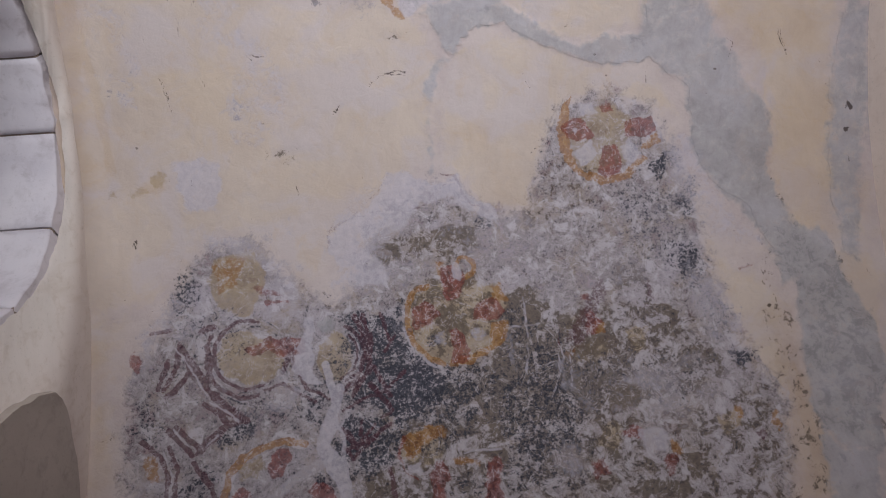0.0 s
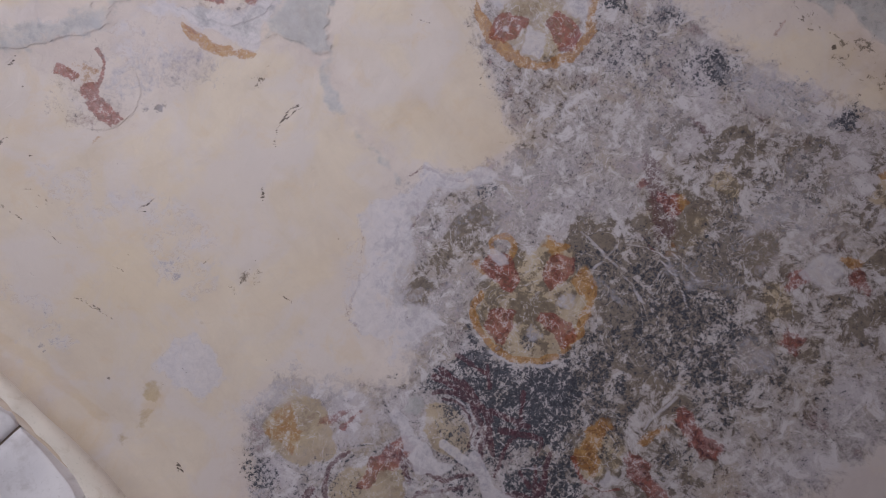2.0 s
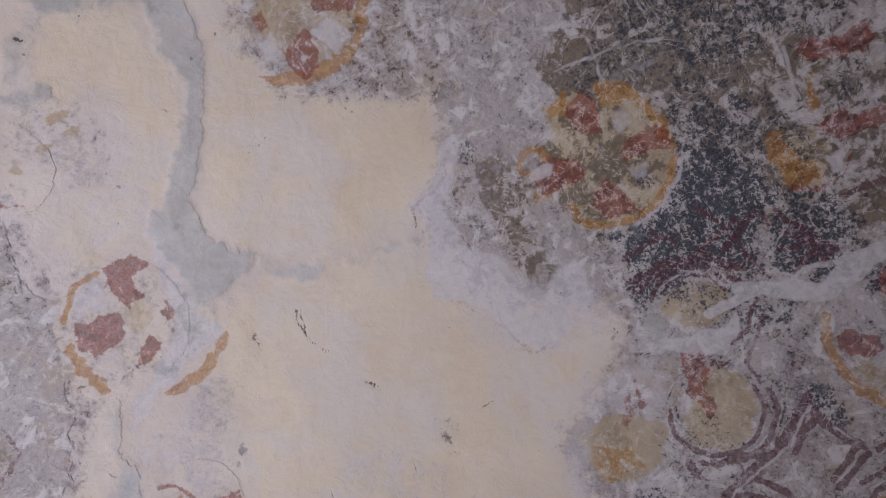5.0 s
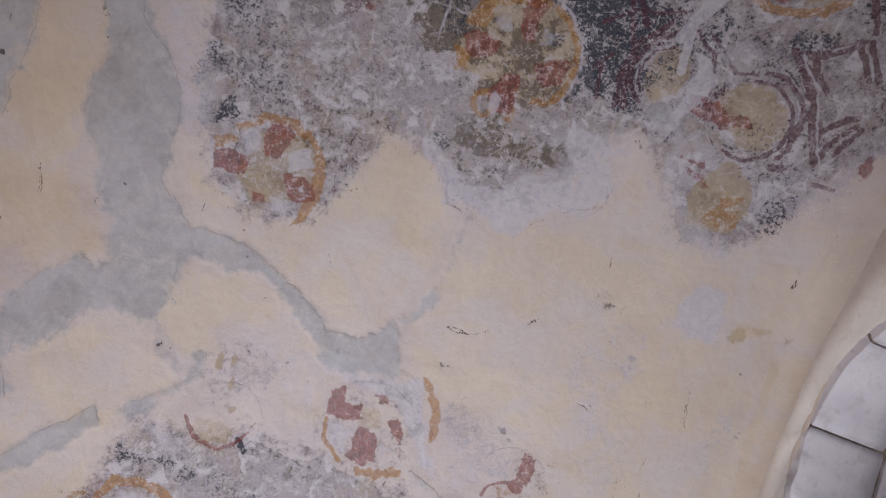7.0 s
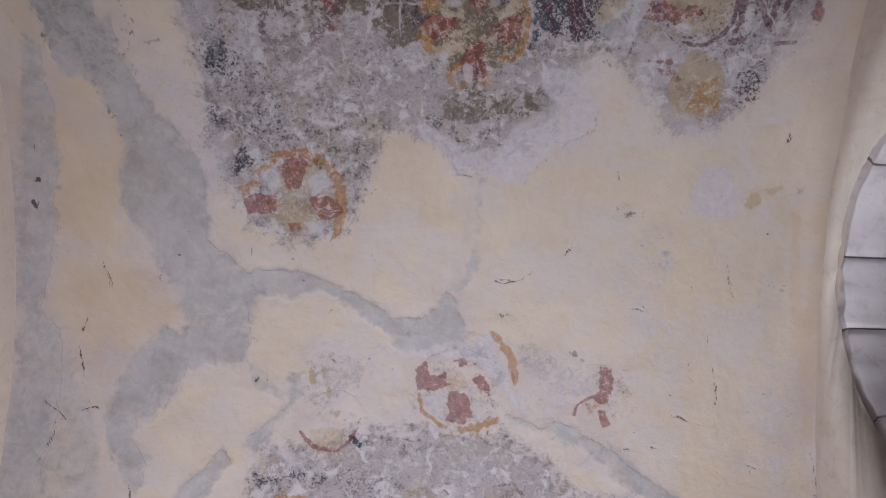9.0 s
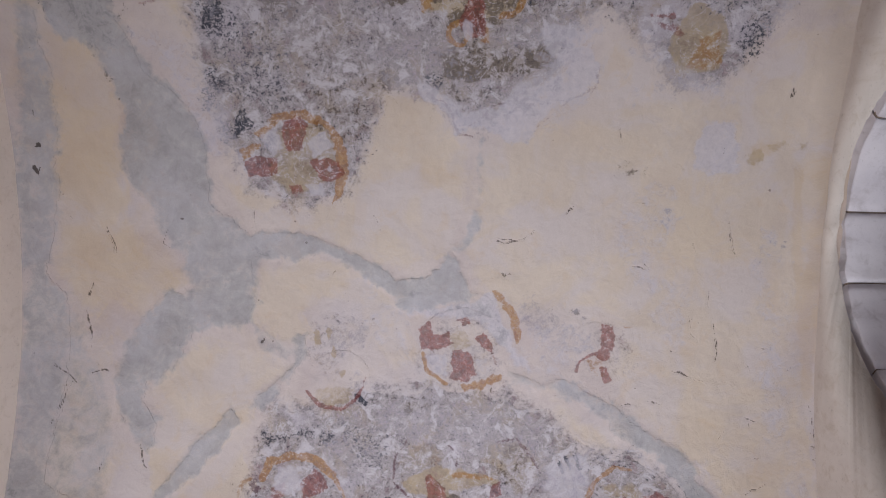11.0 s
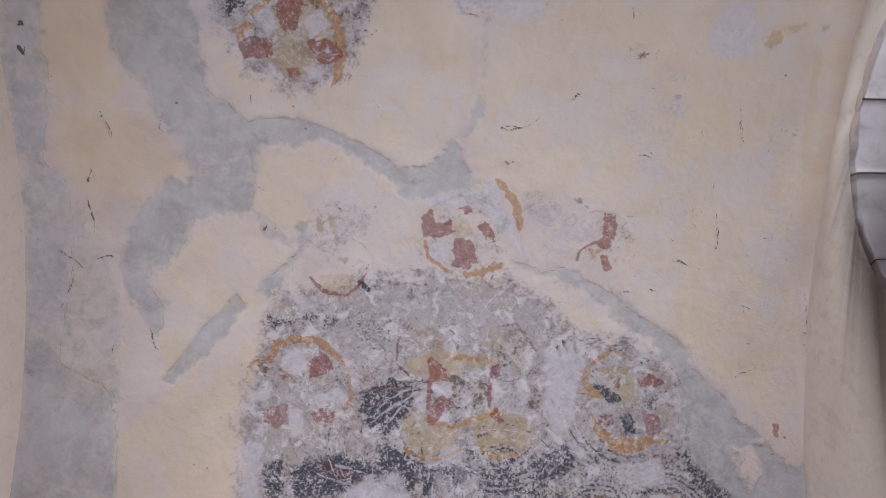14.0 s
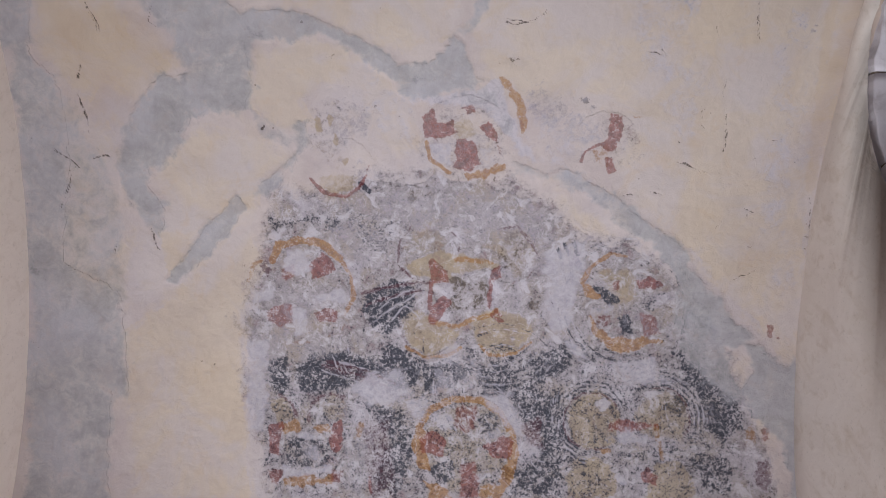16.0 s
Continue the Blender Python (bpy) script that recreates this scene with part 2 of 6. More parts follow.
def gap(pts, at, A=SU, B=SV):
    """Distance from each place to a chain of straight pieces."""
    best = np.full(U[at].shape, 9.0)
    for p, q in zip(pts[:-1], pts[1:]):
        du, dv = q[0] - p[0], q[1] - p[1]
        s = np.clip(((A[at] - p[0]) * du + (B[at] - p[1]) * dv) / (du * du + dv * dv + 1e-9), 0, 1)
        d = np.hypot(A[at] - p[0] - s * du, B[at] - p[1] - s * dv)
        best = np.minimum(best, d)
    return best


def box(pts, pad):
    a = np.array([p[:2] for p in pts])
    return window(a[:, 0].min(), a[:, 0].max(), a[:, 1].min(), a[:, 1].max(), pad)


def stroke(name, half, k, *pts):
    at = box(pts, half + 0.02)
    if name == "crack":
        lay(name, at, k * np.clip((half + 0.0012 - gap(pts, at)) / 0.004 + 0.4 * RAGGED[at], 0, 1))
        return
    edge = max(0.005, 0.5 * half)
    lay(name, at, k * np.clip((half - gap(pts, at)) / edge + 0.6 + 0.5 * RAGGED[at], 0, 1))


def ring(name, u, v, r, half, k, start, end):
    at = window(u - r, u + r, v - r, v + r, half + 0.02)
    a, b = SU[at] - u, SV[at] - v
    turn = (np.degrees(np.arctan2(b, a)) - start) % 360
    keep = np.clip(np.minimum(turn, end - start - turn) / 8 + 0.5, 0, 1) if end - start < 359 else 1.0
    if half < 0.0011:
        lay(name, at, k * keep * np.clip(1 - np.abs(np.hypot(a, b) - r) / 0.003 + 0.4 * RAGGED[at], 0, 1))
        return
    lay(name, at, k * keep * np.clip((half - np.abs(np.hypot(a, b) - r)) / 0.006 + 0.6 + 0.3 * RAGGED[at], 0, 1))


def brushed(u, v, near, far, count, start=0, end=360):
    """Fine light and dark brush lines round a centre."""
    for n in range(count):
        a, r = rng.uniform(start, end), rng.uniform(near, far)
        ring("white" if n % 2 else "dark", u + rng.normal(0, 0.006), v + rng.normal(0, 0.006), r, 0.001, rng.uniform(0.5, 0.95), a, a + rng.uniform(12, 55))


def area(name, k, soft, *pts):
    at = box(pts, soft + 0.04)
    inside = np.zeros(U[at].shape, bool)
    for p, q in zip(pts, (*pts[1:], pts[0])):
        cross = (p[1] > WV[at]) != (q[1] > WV[at])
        inside ^= cross & (WU[at] < (q[0] - p[0]) * (WV[at] - p[1]) / (q[1] - p[1] + 1e-9) + p[0])
    d = gap((*pts, pts[0]), at) * np.where(inside, 1, -1)
    lay(name, at, k * np.clip(0.5 + (d + 0.2 * soft * RAGGED[at]) / soft, 0, 1))


def patch(name, k, soft, *pts):
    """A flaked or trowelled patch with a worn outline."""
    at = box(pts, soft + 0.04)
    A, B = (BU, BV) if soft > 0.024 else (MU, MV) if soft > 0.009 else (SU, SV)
    inside = np.zeros(U[at].shape, bool)
    for p, q in zip(pts, (*pts[1:], pts[0])):
        cross = (p[1] > B[at]) != (q[1] > B[at])
        inside ^= cross & (A[at] < (q[0] - p[0]) * (B[at] - p[1]) / (q[1] - p[1] + 1e-9) + p[0])
    d = gap((*pts, pts[0]), at, A, B) * np.where(inside, 1, -1)
    lay(name, at, k * np.clip(0.55 + (d + (0.35 * soft + 0.007) * RAGGED[at]) / (soft + 0.004), 0, 1))
    a = np.array(pts)
    middle, reach = (a.max(0) + a.min(0)) / 2, (a.max(0) - a.min(0)) / 2
    marks.append((name, *middle, *(reach + 0.004)))
    if name == "grey" and k > 0.65:
        repairs.append((at, d > 0))


# limewash: cream areas (over pinkish plaster)
area("cream", 0.80, 0.100, (-0.854, -0.438), (0.087, -0.391), (0.187, -0.283), (0.202, -0.104), (0.174, 0.132), (0.021, 0.195), (-0.117, 0.313), (-0.181, 0.437), (-0.275, 0.501), (-0.391, 0.364), (-0.547, 0.315), (-0.658, 0.396), (-0.784, 0.510), (-0.989, 0.527), (-1.004, 0.065), (-0.949, -0.278))
area("cream", 0.85, 0.050, (0.255, -0.191), (0.389, -0.272), (0.555, -0.227), (0.742, -0.144), (0.915, -0.116), (1.007, 0.021), (0.910, -0.004), (0.757, -0.060), (0.622, -0.050), (0.534, 0.121), (0.470, 0.304), (0.312, 0.273), (0.246, 0.174), (0.193, 0.133), (0.218, -0.067))
area("cream", 0.80, 0.060, (1.012, 0.212), (1.149, 0.550), (1.288, 0.658), (1.239, 0.987), (1.187, 1.191), (1.159, 0.889), (1.103, 0.698), (1.057, 0.504))
area("cream", 0.90, 0.080, (1.367, -0.327), (1.567, -0.317), (1.551, -0.039), (1.553, 0.252), (1.660, 0.613), (1.597, 0.912), (1.520, 0.601), (1.370, 0.413), (1.330, 0.235), (1.369, -0.050))
area("cream", 0.55, 0.120, (-0.989, 0.527), (-0.801, 0.509), (-0.829, 0.784), (-0.827, 1.081), (-0.972, 1.065))
area("cream", 0.85, 0.050, (0.883, -0.285), (0.695, -0.224), (0.526, -0.295), (0.431, -0.368), (0.393, -0.423), (0.352, -0.572), (0.426, -0.592), (0.522, -0.501), (0.543, -0.389), (0.675, -0.374), (0.750, -0.432), (0.692, -0.506), (0.843, -0.510), (0.901, -0.436))
area("cream", 0.85, 0.060, (1.466, 0.462), (1.343, 0.345), (1.342, 0.042), (1.280, -0.218), (1.130, -0.328), (1.282, -0.446), (1.378, -0.372), (1.454, -0.450), (1.550, -0.300), (1.554, 0.074))
area("cream", 0.80, 0.060, (1.254, -0.670), (1.089, -0.516), (0.917, -0.549), (0.764, -0.601), (0.892, -0.697), (0.905, -0.808), (1.074, -1.008), (1.220, -1.034), (1.255, -0.890), (1.191, -0.761))
area("cream", 0.90, 0.050, (1.364, -1.252), (1.143, -1.048), (0.929, -0.846), (0.872, -0.960), (0.947, -1.157), (0.936, -1.427), (0.871, -1.764), (1.271, -1.781), (1.332, -1.482))
area("cream", 0.55, 0.100, (1.541, -0.457), (1.362, -0.505), (1.351, -0.824), (1.275, -0.859), (1.376, -1.175), (1.593, -1.105), (1.566, -0.870))
area("cream", 0.90, 0.060, (0.005, -0.697), (-0.126, -0.711), (-0.343, -0.854), (-0.170, -0.804), (-0.052, -0.713))
area("cream", 0.85, 0.100, (0.158, -0.254), (-0.020, -0.299), (-0.282, -0.430), (-0.289, -0.667), (-0.532, -0.866), (-0.717, -1.051), (-0.918, -1.235), (-0.989, -1.155), (-0.901, -0.589), (-0.760, -0.175), (-0.410, -0.121), (0.098, -0.120))
area("cream", 0.75, 0.050, (-0.711, -1.263), (-0.767, -1.241), (-0.809, -1.392), (-0.905, -1.444), (-0.867, -1.520), (-0.753, -1.432))
area("cream", 0.55, 0.100, (-0.818, -0.077), (-0.975, -0.103), (-1.006, -0.405), (-1.121, -0.805), (-1.048, -0.961), (-0.937, -0.588))
area("cream", 0.50, 0.100, (1.717, -0.409), (1.690, -0.836), (1.689, -1.265), (1.671, -1.798), (1.729, -1.801))
# pale lime patches
area("white", 0.62, 0.040, (-0.186, 0.381), (-0.080, 0.307), (-0.014, 0.174), (0.079, 0.162), (0.105, 0.294), (0.024, 0.380), (-0.073, 0.446), (-0.059, 0.502), (-0.153, 0.549), (-0.185, 0.491))
spot("white", -0.587, 0.140, 0.081, 0.072, 0.55)
spot("white", -0.407, 0.345, 0.124, 0.073, 0.35)
spot("white", -0.699, 0.553, 0.086, 0.071, 0.45)
spot("white", -0.848, -0.539, 0.109, 0.147, 0.35)
spot("white", -0.037, -0.431, 0.167, 0.112, 0.35)
spot("white", 0.540, -0.539, 0.132, 0.112, 0.35)
spot("white", 0.123, -0.821, 0.203, 0.090, 0.35)
spot("white", 0.453, -1.388, 0.116, 0.076, 0.75)
spot("white", 0.224, -1.321, 0.096, 0.077, 0.50)
spot("white", 0.151, -0.778, 0.226, 0.095, 0.40)
spot("white", 0.520, -1.598, 0.077, 0.167, 0.40)
spot("white", 0.865, -1.270, 0.078, 0.136, 0.40)
spot("white", -0.145, -0.997, 0.095, 0.116, 0.35)
spot("white", 0.754, -1.110, 0.174, 0.117, 0.35)
spot("white", -0.436, -1.101, 0.114, 0.096, 0.30)
stroke("white", 0.0191, 0.80, (-0.189, 0.830), (-0.220, 0.912), (-0.250, 0.993), (-0.202, 1.063), (-0.181, 1.146))
stroke("white", 0.0166, 0.60, (-0.252, 1.042), (-0.337, 1.082), (-0.404, 1.125))
stroke("white", 0.0126, 0.50, (-0.153, 0.549), (-0.095, 0.499), (-0.002, 0.470))
spot("white", -0.021, 0.487, 0.145, 0.073, 0.40)
spot("white", 0.396, 0.392, 0.132, 0.112, 0.35)
spot("white", 0.742, 0.534, 0.210, 0.132, 0.30)
spot("white", 0.791, 0.925, 0.220, 0.125, 0.35)
spot("white", 0.777, 1.081, 0.061, 0.044, 0.70)
spot("white", 0.088, 0.274, 0.111, 0.074, 0.35)
stroke("white", 0.0153, 0.50, (-0.002, 0.420), (-0.074, 0.403), (-0.135, 0.452), (-0.170, 0.540))
# painted ground
area("paint", 0.95, 0.130, (-0.829, 0.784), (-0.788, 0.685), (-0.699, 0.553), (-0.652, 0.451), (-0.568, 0.359), (-0.442, 0.333), (-0.341, 0.423), (-0.276, 0.510), (-0.189, 0.554), (-0.091, 0.444), (-0.064, 0.336), (0.015, 0.268), (0.111, 0.229), (0.171, 0.178), (0.235, 0.192), (0.311, 0.292), (0.478, 0.323), (0.534, 0.121), (0.621, -0.041), (0.776, -0.059), (0.910, -0.004), (0.998, 0.153), (1.050, 0.330), (1.068, 0.562), (1.119, 0.718), (1.163, 0.871), (1.229, 0.986), (1.197, 1.158), (1.136, 1.288), (1.034, 1.476), (-0.782, 1.277), (-0.819, 1.081))
area("paint", 0.95, 0.130, (0.812, -0.708), (0.737, -0.734), (0.623, -0.720), (0.548, -0.651), (0.398, -0.683), (0.306, -0.633), (0.156, -0.665), (0.062, -0.680), (-0.072, -0.732), (-0.193, -0.860), (-0.362, -0.854), (-0.481, -0.926), (-0.607, -1.094), (-0.730, -1.262), (-0.791, -1.430), (-0.865, -1.631), (-0.869, -1.895), (0.793, -1.967), (0.836, -1.612), (0.926, -1.427), (0.947, -1.157), (0.881, -0.979), (0.852, -0.843))
spot("paint", 0.616, -0.504, 0.113, 0.131, 0.37)
spot("paint", 0.203, -0.530, 0.168, 0.149, 0.37)
spot("paint", -0.224, -0.519, 0.166, 0.111, 0.31)
spot("paint", -0.055, -0.430, 0.093, 0.093, 0.37)
# mortar repairs
patch("grey", 0.95, 0.030, (1.488, 0.603), (1.488, 0.506), (1.466, 0.456), (1.379, 0.452), (1.346, 0.372), (1.321, 0.306), (1.313, 0.202), (1.326, 0.076), (1.304, -0.012), (1.228, -0.057), (1.191, -0.126), (1.163, -0.177), (1.060, -0.202), (0.933, -0.191), (1.030, -0.125), (1.056, -0.037), (1.052, 0.036), (1.049, 0.144), (1.089, 0.245), (1.161, 0.307), (1.232, 0.350), (1.248, 0.450), (1.289, 0.511), (1.300, 0.623))
patch("grey", 0.72, 0.040, (1.164, -0.163), (1.030, -0.125), (0.936, -0.160), (0.904, -0.202), (0.913, -0.285), (0.889, -0.382), (0.915, -0.458), (0.961, -0.481), (1.026, -0.471), (1.095, -0.370), (1.088, -0.278))
patch("grey", 0.92, 0.030, (1.046, -0.328), (1.096, -0.361), (1.188, -0.363), (1.286, -0.447), (1.326, -0.542), (1.349, -0.616), (1.360, -0.688), (1.335, -0.772), (1.281, -0.851), (1.239, -0.880), (1.215, -0.843), (1.218, -0.775), (1.258, -0.711), (1.250, -0.657), (1.183, -0.632), (1.120, -0.571), (1.096, -0.497), (1.026, -0.471), (0.942, -0.488), (0.901, -0.456), (0.901, -0.384), (0.946, -0.316))
patch("grey", 0.92, 0.020, (0.935, -0.172), (0.863, -0.157), (0.773, -0.150), (0.679, -0.175), (0.584, -0.210), (0.487, -0.262), (0.427, -0.306), (0.338, -0.290), (0.297, -0.254), (0.257, -0.208), (0.227, -0.232), (0.220, -0.285), (0.188, -0.327), (0.141, -0.345), (0.183, -0.372), (0.273, -0.382), (0.360, -0.411), (0.425, -0.397), (0.478, -0.334), (0.577, -0.273), (0.673, -0.229), (0.763, -0.244), (0.855, -0.236), (0.911, -0.257))
patch("grey", 0.72, 0.018, (0.257, -0.208), (0.208, -0.156), (0.184, -0.081), (0.177, 0.011), (0.174, 0.102), (0.164, 0.165), (0.151, 0.167), (0.151, 0.014), (0.154, -0.081), (0.180, -0.162), (0.221, -0.231))
patch("white", 0.95, 0.030, (0.429, -0.364), (0.288, -0.402), (0.183, -0.372), (0.106, -0.335), (0.064, -0.430), (0.013, -0.531), (-0.033, -0.605), (0.033, -0.577), (0.081, -0.503), (0.121, -0.436), (0.196, -0.418), (0.286, -0.420), (0.377, -0.422))
patch("grey", 0.45, 0.030, (0.389, -0.323), (0.209, -0.302), (0.111, -0.363), (0.055, -0.464), (0.018, -0.549), (0.065, -0.537), (0.121, -0.436), (0.287, -0.411), (0.398, -0.397))
patch("grey", 0.75, 0.020, (0.771, -0.473), (0.729, -0.486), (0.722, -0.560), (0.749, -0.620), (0.811, -0.685), (0.866, -0.735), (0.907, -0.740), (0.879, -0.693), (0.802, -0.632), (0.759, -0.556))
patch("grey", 0.50, 0.020, (0.910, -0.457), (0.851, -0.486), (0.769, -0.548), (0.791, -0.586), (0.870, -0.542))
patch("grey", 0.88, 0.015, (0.968, -0.742), (0.933, -0.785), (1.002, -0.887), (1.084, -0.972), (1.166, -1.045), (1.217, -1.055), (1.132, -0.931), (1.033, -0.802))
patch("grey", 0.80, 0.040, (1.590, 0.568), (1.541, 0.528), (1.522, 0.356), (1.517, 0.184), (1.539, 0.017), (1.574, -0.159), (1.601, -0.306), (1.536, -0.388), (1.518, -0.529), (1.544, -0.761), (1.558, -0.992), (1.367, -1.099), (1.323, -1.431), (1.643, -1.443), (1.686, -0.996), (1.687, -0.727), (1.680, -0.402), (1.659, -0.161), (1.699, -0.038))
patch("grey", 0.60, 0.050, (1.579, -0.342), (1.501, -0.425), (1.461, -0.547), (1.378, -0.659), (1.357, -0.832), (1.367, -1.099), (1.470, -1.140), (1.597, -0.993), (1.619, -0.628))
patch("grey", 0.78, 0.040, (1.692, -1.266), (1.392, -1.292), (1.381, -1.560), (1.357, -1.817), (1.646, -1.829), (1.673, -1.573))
patch("grey", 0.70, 0.030, (0.058, -0.596), (-0.045, -0.620), (-0.137, -0.617), (-0.273, -0.690), (-0.413, -0.794), (-0.389, -0.843), (-0.283, -0.799), (-0.180, -0.690), (-0.048, -0.654), (0.046, -0.633))
patch("grey", 0.92, 0.020, (-0.282, -0.686), (-0.412, -0.785), (-0.536, -0.866), (-0.561, -0.941), (-0.642, -1.000), (-0.744, -1.111), (-0.805, -1.166), (-0.728, -1.214), (-0.630, -1.170), (-0.560, -1.096), (-0.523, -0.981), (-0.450, -0.888), (-0.339, -0.797))
patch("grey", 0.70, 0.030, (-0.512, -0.963), (-0.601, -1.017), (-0.706, -1.167), (-0.730, -1.262), (-0.771, -1.355), (-0.714, -1.377), (-0.637, -1.323), (-0.568, -1.249), (-0.512, -1.098))
patch("grey", 0.95, 0.025, (-0.744, -1.165), (-0.811, -1.172), (-0.904, -1.254), (-0.963, -1.194), (-1.012, -1.231), (-1.016, -1.682), (-0.919, -1.686), (-0.914, -1.537), (-0.810, -1.429), (-0.751, -1.337), (-0.787, -1.278))
patch("grey", 0.95, 0.025, (1.357, 0.432), (1.466, 0.450), (1.511, 0.522), (1.532, 0.641), (1.601, 0.734), (1.619, 0.840), (1.501, 1.189), (1.377, 1.177), (1.329, 1.068), (1.314, 0.922), (1.335, 0.738), (1.344, 0.624))
patch("grey", 0.95, 0.030, (1.329, 1.068), (1.383, 1.160), (1.507, 1.173), (1.368, 1.498), (1.238, 1.484), (1.277, 1.300))
patch("grey", 0.75, 0.060, (1.618, -0.315), (1.699, -0.311), (1.696, -0.087), (1.730, 0.127), (1.800, 0.270), (1.710, 0.322), (1.661, 0.064), (1.593, -0.075))
patch("grey", 0.85, 0.030, (0.881, -0.352), (1.102, -0.341), (1.191, -0.173), (1.230, -0.096), (1.306, 0.003), (1.321, 0.157), (1.284, 0.290), (1.347, 0.431), (1.345, 0.567), (1.276, 0.503), (1.181, 0.321), (1.109, 0.238), (1.050, 0.119), (1.040, -0.052), (0.917, -0.170))
# mortar tinted darker brown towards the north-west
patch("brown", 0.40, 0.050, (1.480, 0.604), (1.308, 0.622), (1.248, 0.450), (1.319, 0.409), (1.456, 0.477))
patch("brown", 0.45, 0.050, (1.381, 0.473), (1.515, 0.523), (1.584, 0.761), (1.563, 1.019), (1.513, 1.156), (1.364, 1.106), (1.333, 0.887))
# lime film over the limewash
patch("white", 0.85, 0.020, (0.372, 0.352), (0.278, 0.299), (0.201, 0.241), (0.116, 0.268), (0.019, 0.328), (-0.078, 0.377), (-0.149, 0.470), (-0.178, 0.457), (-0.198, 0.343), (-0.094, 0.275), (-0.023, 0.217), (0.021, 0.148), (0.094, 0.161), (0.159, 0.189), (0.245, 0.161), (0.271, 0.233), (0.348, 0.291))
patch("white", 0.80, 0.020, (0.013, 0.519), (-0.126, 0.501), (-0.274, 0.526), (-0.167, 0.464), (-0.078, 0.377), (-0.029, 0.414))
patch("white", 0.90, 0.015, (-0.534, 0.220), (-0.619, 0.233), (-0.652, 0.162), (-0.659, 0.069), (-0.564, 0.053), (-0.507, 0.073), (-0.505, 0.154))
patch("white", 0.45, 0.050, (-0.743, -0.117), (-0.871, -0.138), (-0.884, -0.227), (-0.815, -0.254), (-0.866, -0.392), (-0.802, -0.471), (-0.727, -0.264))
patch("white", 0.50, 0.050, (-0.278, -0.008), (-0.481, 0.070), (-0.495, -0.146), (-0.371, -0.306), (-0.271, -0.227))
patch("white", 0.45, 0.050, (-0.380, -0.233), (-0.551, -0.303), (-0.517, -0.504), (-0.386, -0.448))
patch("white", 0.50, 0.040, (-0.006, -0.439), (-0.185, -0.418), (-0.247, -0.500), (-0.165, -0.580), (-0.115, -0.621), (-0.023, -0.597))
patch("white", 0.60, 0.030, (-0.097, -0.623), (-0.206, -0.637), (-0.265, -0.690), (-0.322, -0.738), (-0.215, -0.730), (-0.138, -0.671))
patch("white", 0.45, 0.050, (0.563, -0.235), (0.398, -0.397), (0.354, -0.606), (0.448, -0.582), (0.595, -0.420))
patch("white", 0.55, 0.050, (-0.743, -0.110), (-0.814, -0.124), (-0.840, -0.222), (-0.776, -0.240), (-0.849, -0.410), (-0.862, -0.815), (-0.788, -0.818), (-0.757, -0.594), (-0.778, -0.325))
patch("white", 0.50, 0.050, (-0.844, -0.816), (-0.923, -0.851), (-0.905, -1.043), (-0.805, -0.970))
patch("white", 0.55, 0.040, (1.264, 0.481), (1.091, 0.467), (0.965, 0.276), (0.920, 0.087), (1.046, 0.090), (1.144, 0.309))
patch("white", 0.55, 0.030, (-0.668, 0.072), (-0.528, 0.073), (-0.500, 0.156), (-0.533, 0.235), (-0.648, 0.244))
patch("white", 0.55, 0.030, (-0.803, 0.597), (-0.715, 0.517), (-0.700, 0.589), (-0.754, 0.689), (-0.788, 0.720))
patch("white", 0.50, 0.040, (-0.225, 0.305), (-0.070, 0.188), (0.079, 0.162), (0.029, 0.325), (-0.159, 0.384), (-0.200, 0.454))
patch("white", 0.55, 0.050, (-0.632, 0.272), (-0.424, 0.325), (-0.270, 0.429), (-0.316, 0.588), (-0.430, 0.416), (-0.550, 0.351))
patch("white", 0.50, 0.040, (0.955, 0.533), (1.104, 0.584), (1.176, 0.724), (1.088, 0.864), (0.990, 0.781))
# thin brown wash under the lime
patch("brown", 0.60, 0.015, (0.300, 0.412), (0.224, 0.429), (0.135, 0.413), (0.051, 0.431), (0.085, 0.359), (0.178, 0.340), (0.283, 0.345))
patch("brown", 0.65, 0.015, (0.042, 0.424), (-0.041, 0.450), (-0.086, 0.455), (-0.052, 0.374), (0.031, 0.351))
patch("brown", 0.35, 0.030, (0.551, 0.409), (0.445, 0.387), (0.453, 0.282), (0.540, 0.272))
stroke("maroon", 0.0044, 0.70, (0.321, 0.289), (0.284, 0.275), (0.253, 0.235), (0.238, 0.175), (0.193, 0.171))
stroke("maroon", 0.0035, 0.60, (0.238, 0.175), (0.164, 0.227), (0.125, 0.267), (0.082, 0.279))
stroke("maroon", 0.0027, 0.45, (0.021, 0.148), (-0.016, 0.204), (-0.094, 0.271), (-0.193, 0.335), (-0.193, 0.390))
stroke("maroon", 0.0036, 0.50, (-0.186, 0.381), (-0.190, 0.326), (-0.115, 0.286), (-0.004, 0.276), (0.107, 0.276))
patch("tan", 0.75, 0.020, (-0.681, 0.139), (-0.729, 0.168), (-0.783, 0.163), (-0.745, 0.128), (-0.707, 0.097))
patch("olive", 0.80, 0.012, (-0.687, 0.130), (-0.724, 0.149), (-0.737, 0.127), (-0.724, 0.099), (-0.689, 0.098))
patch("olive", 0.55, 0.012, (-0.730, 0.162), (-0.788, 0.178), (-0.817, 0.167), (-0.752, 0.138))
patch("olive", 0.60, 0.012, (-0.826, 0.165), (-0.867, 0.178), (-0.871, 0.143), (-0.836, 0.144))
patch("olive", 0.50, 0.012, (-0.482, 0.085), (-0.499, 0.090), (-0.509, 0.073), (-0.488, 0.071))
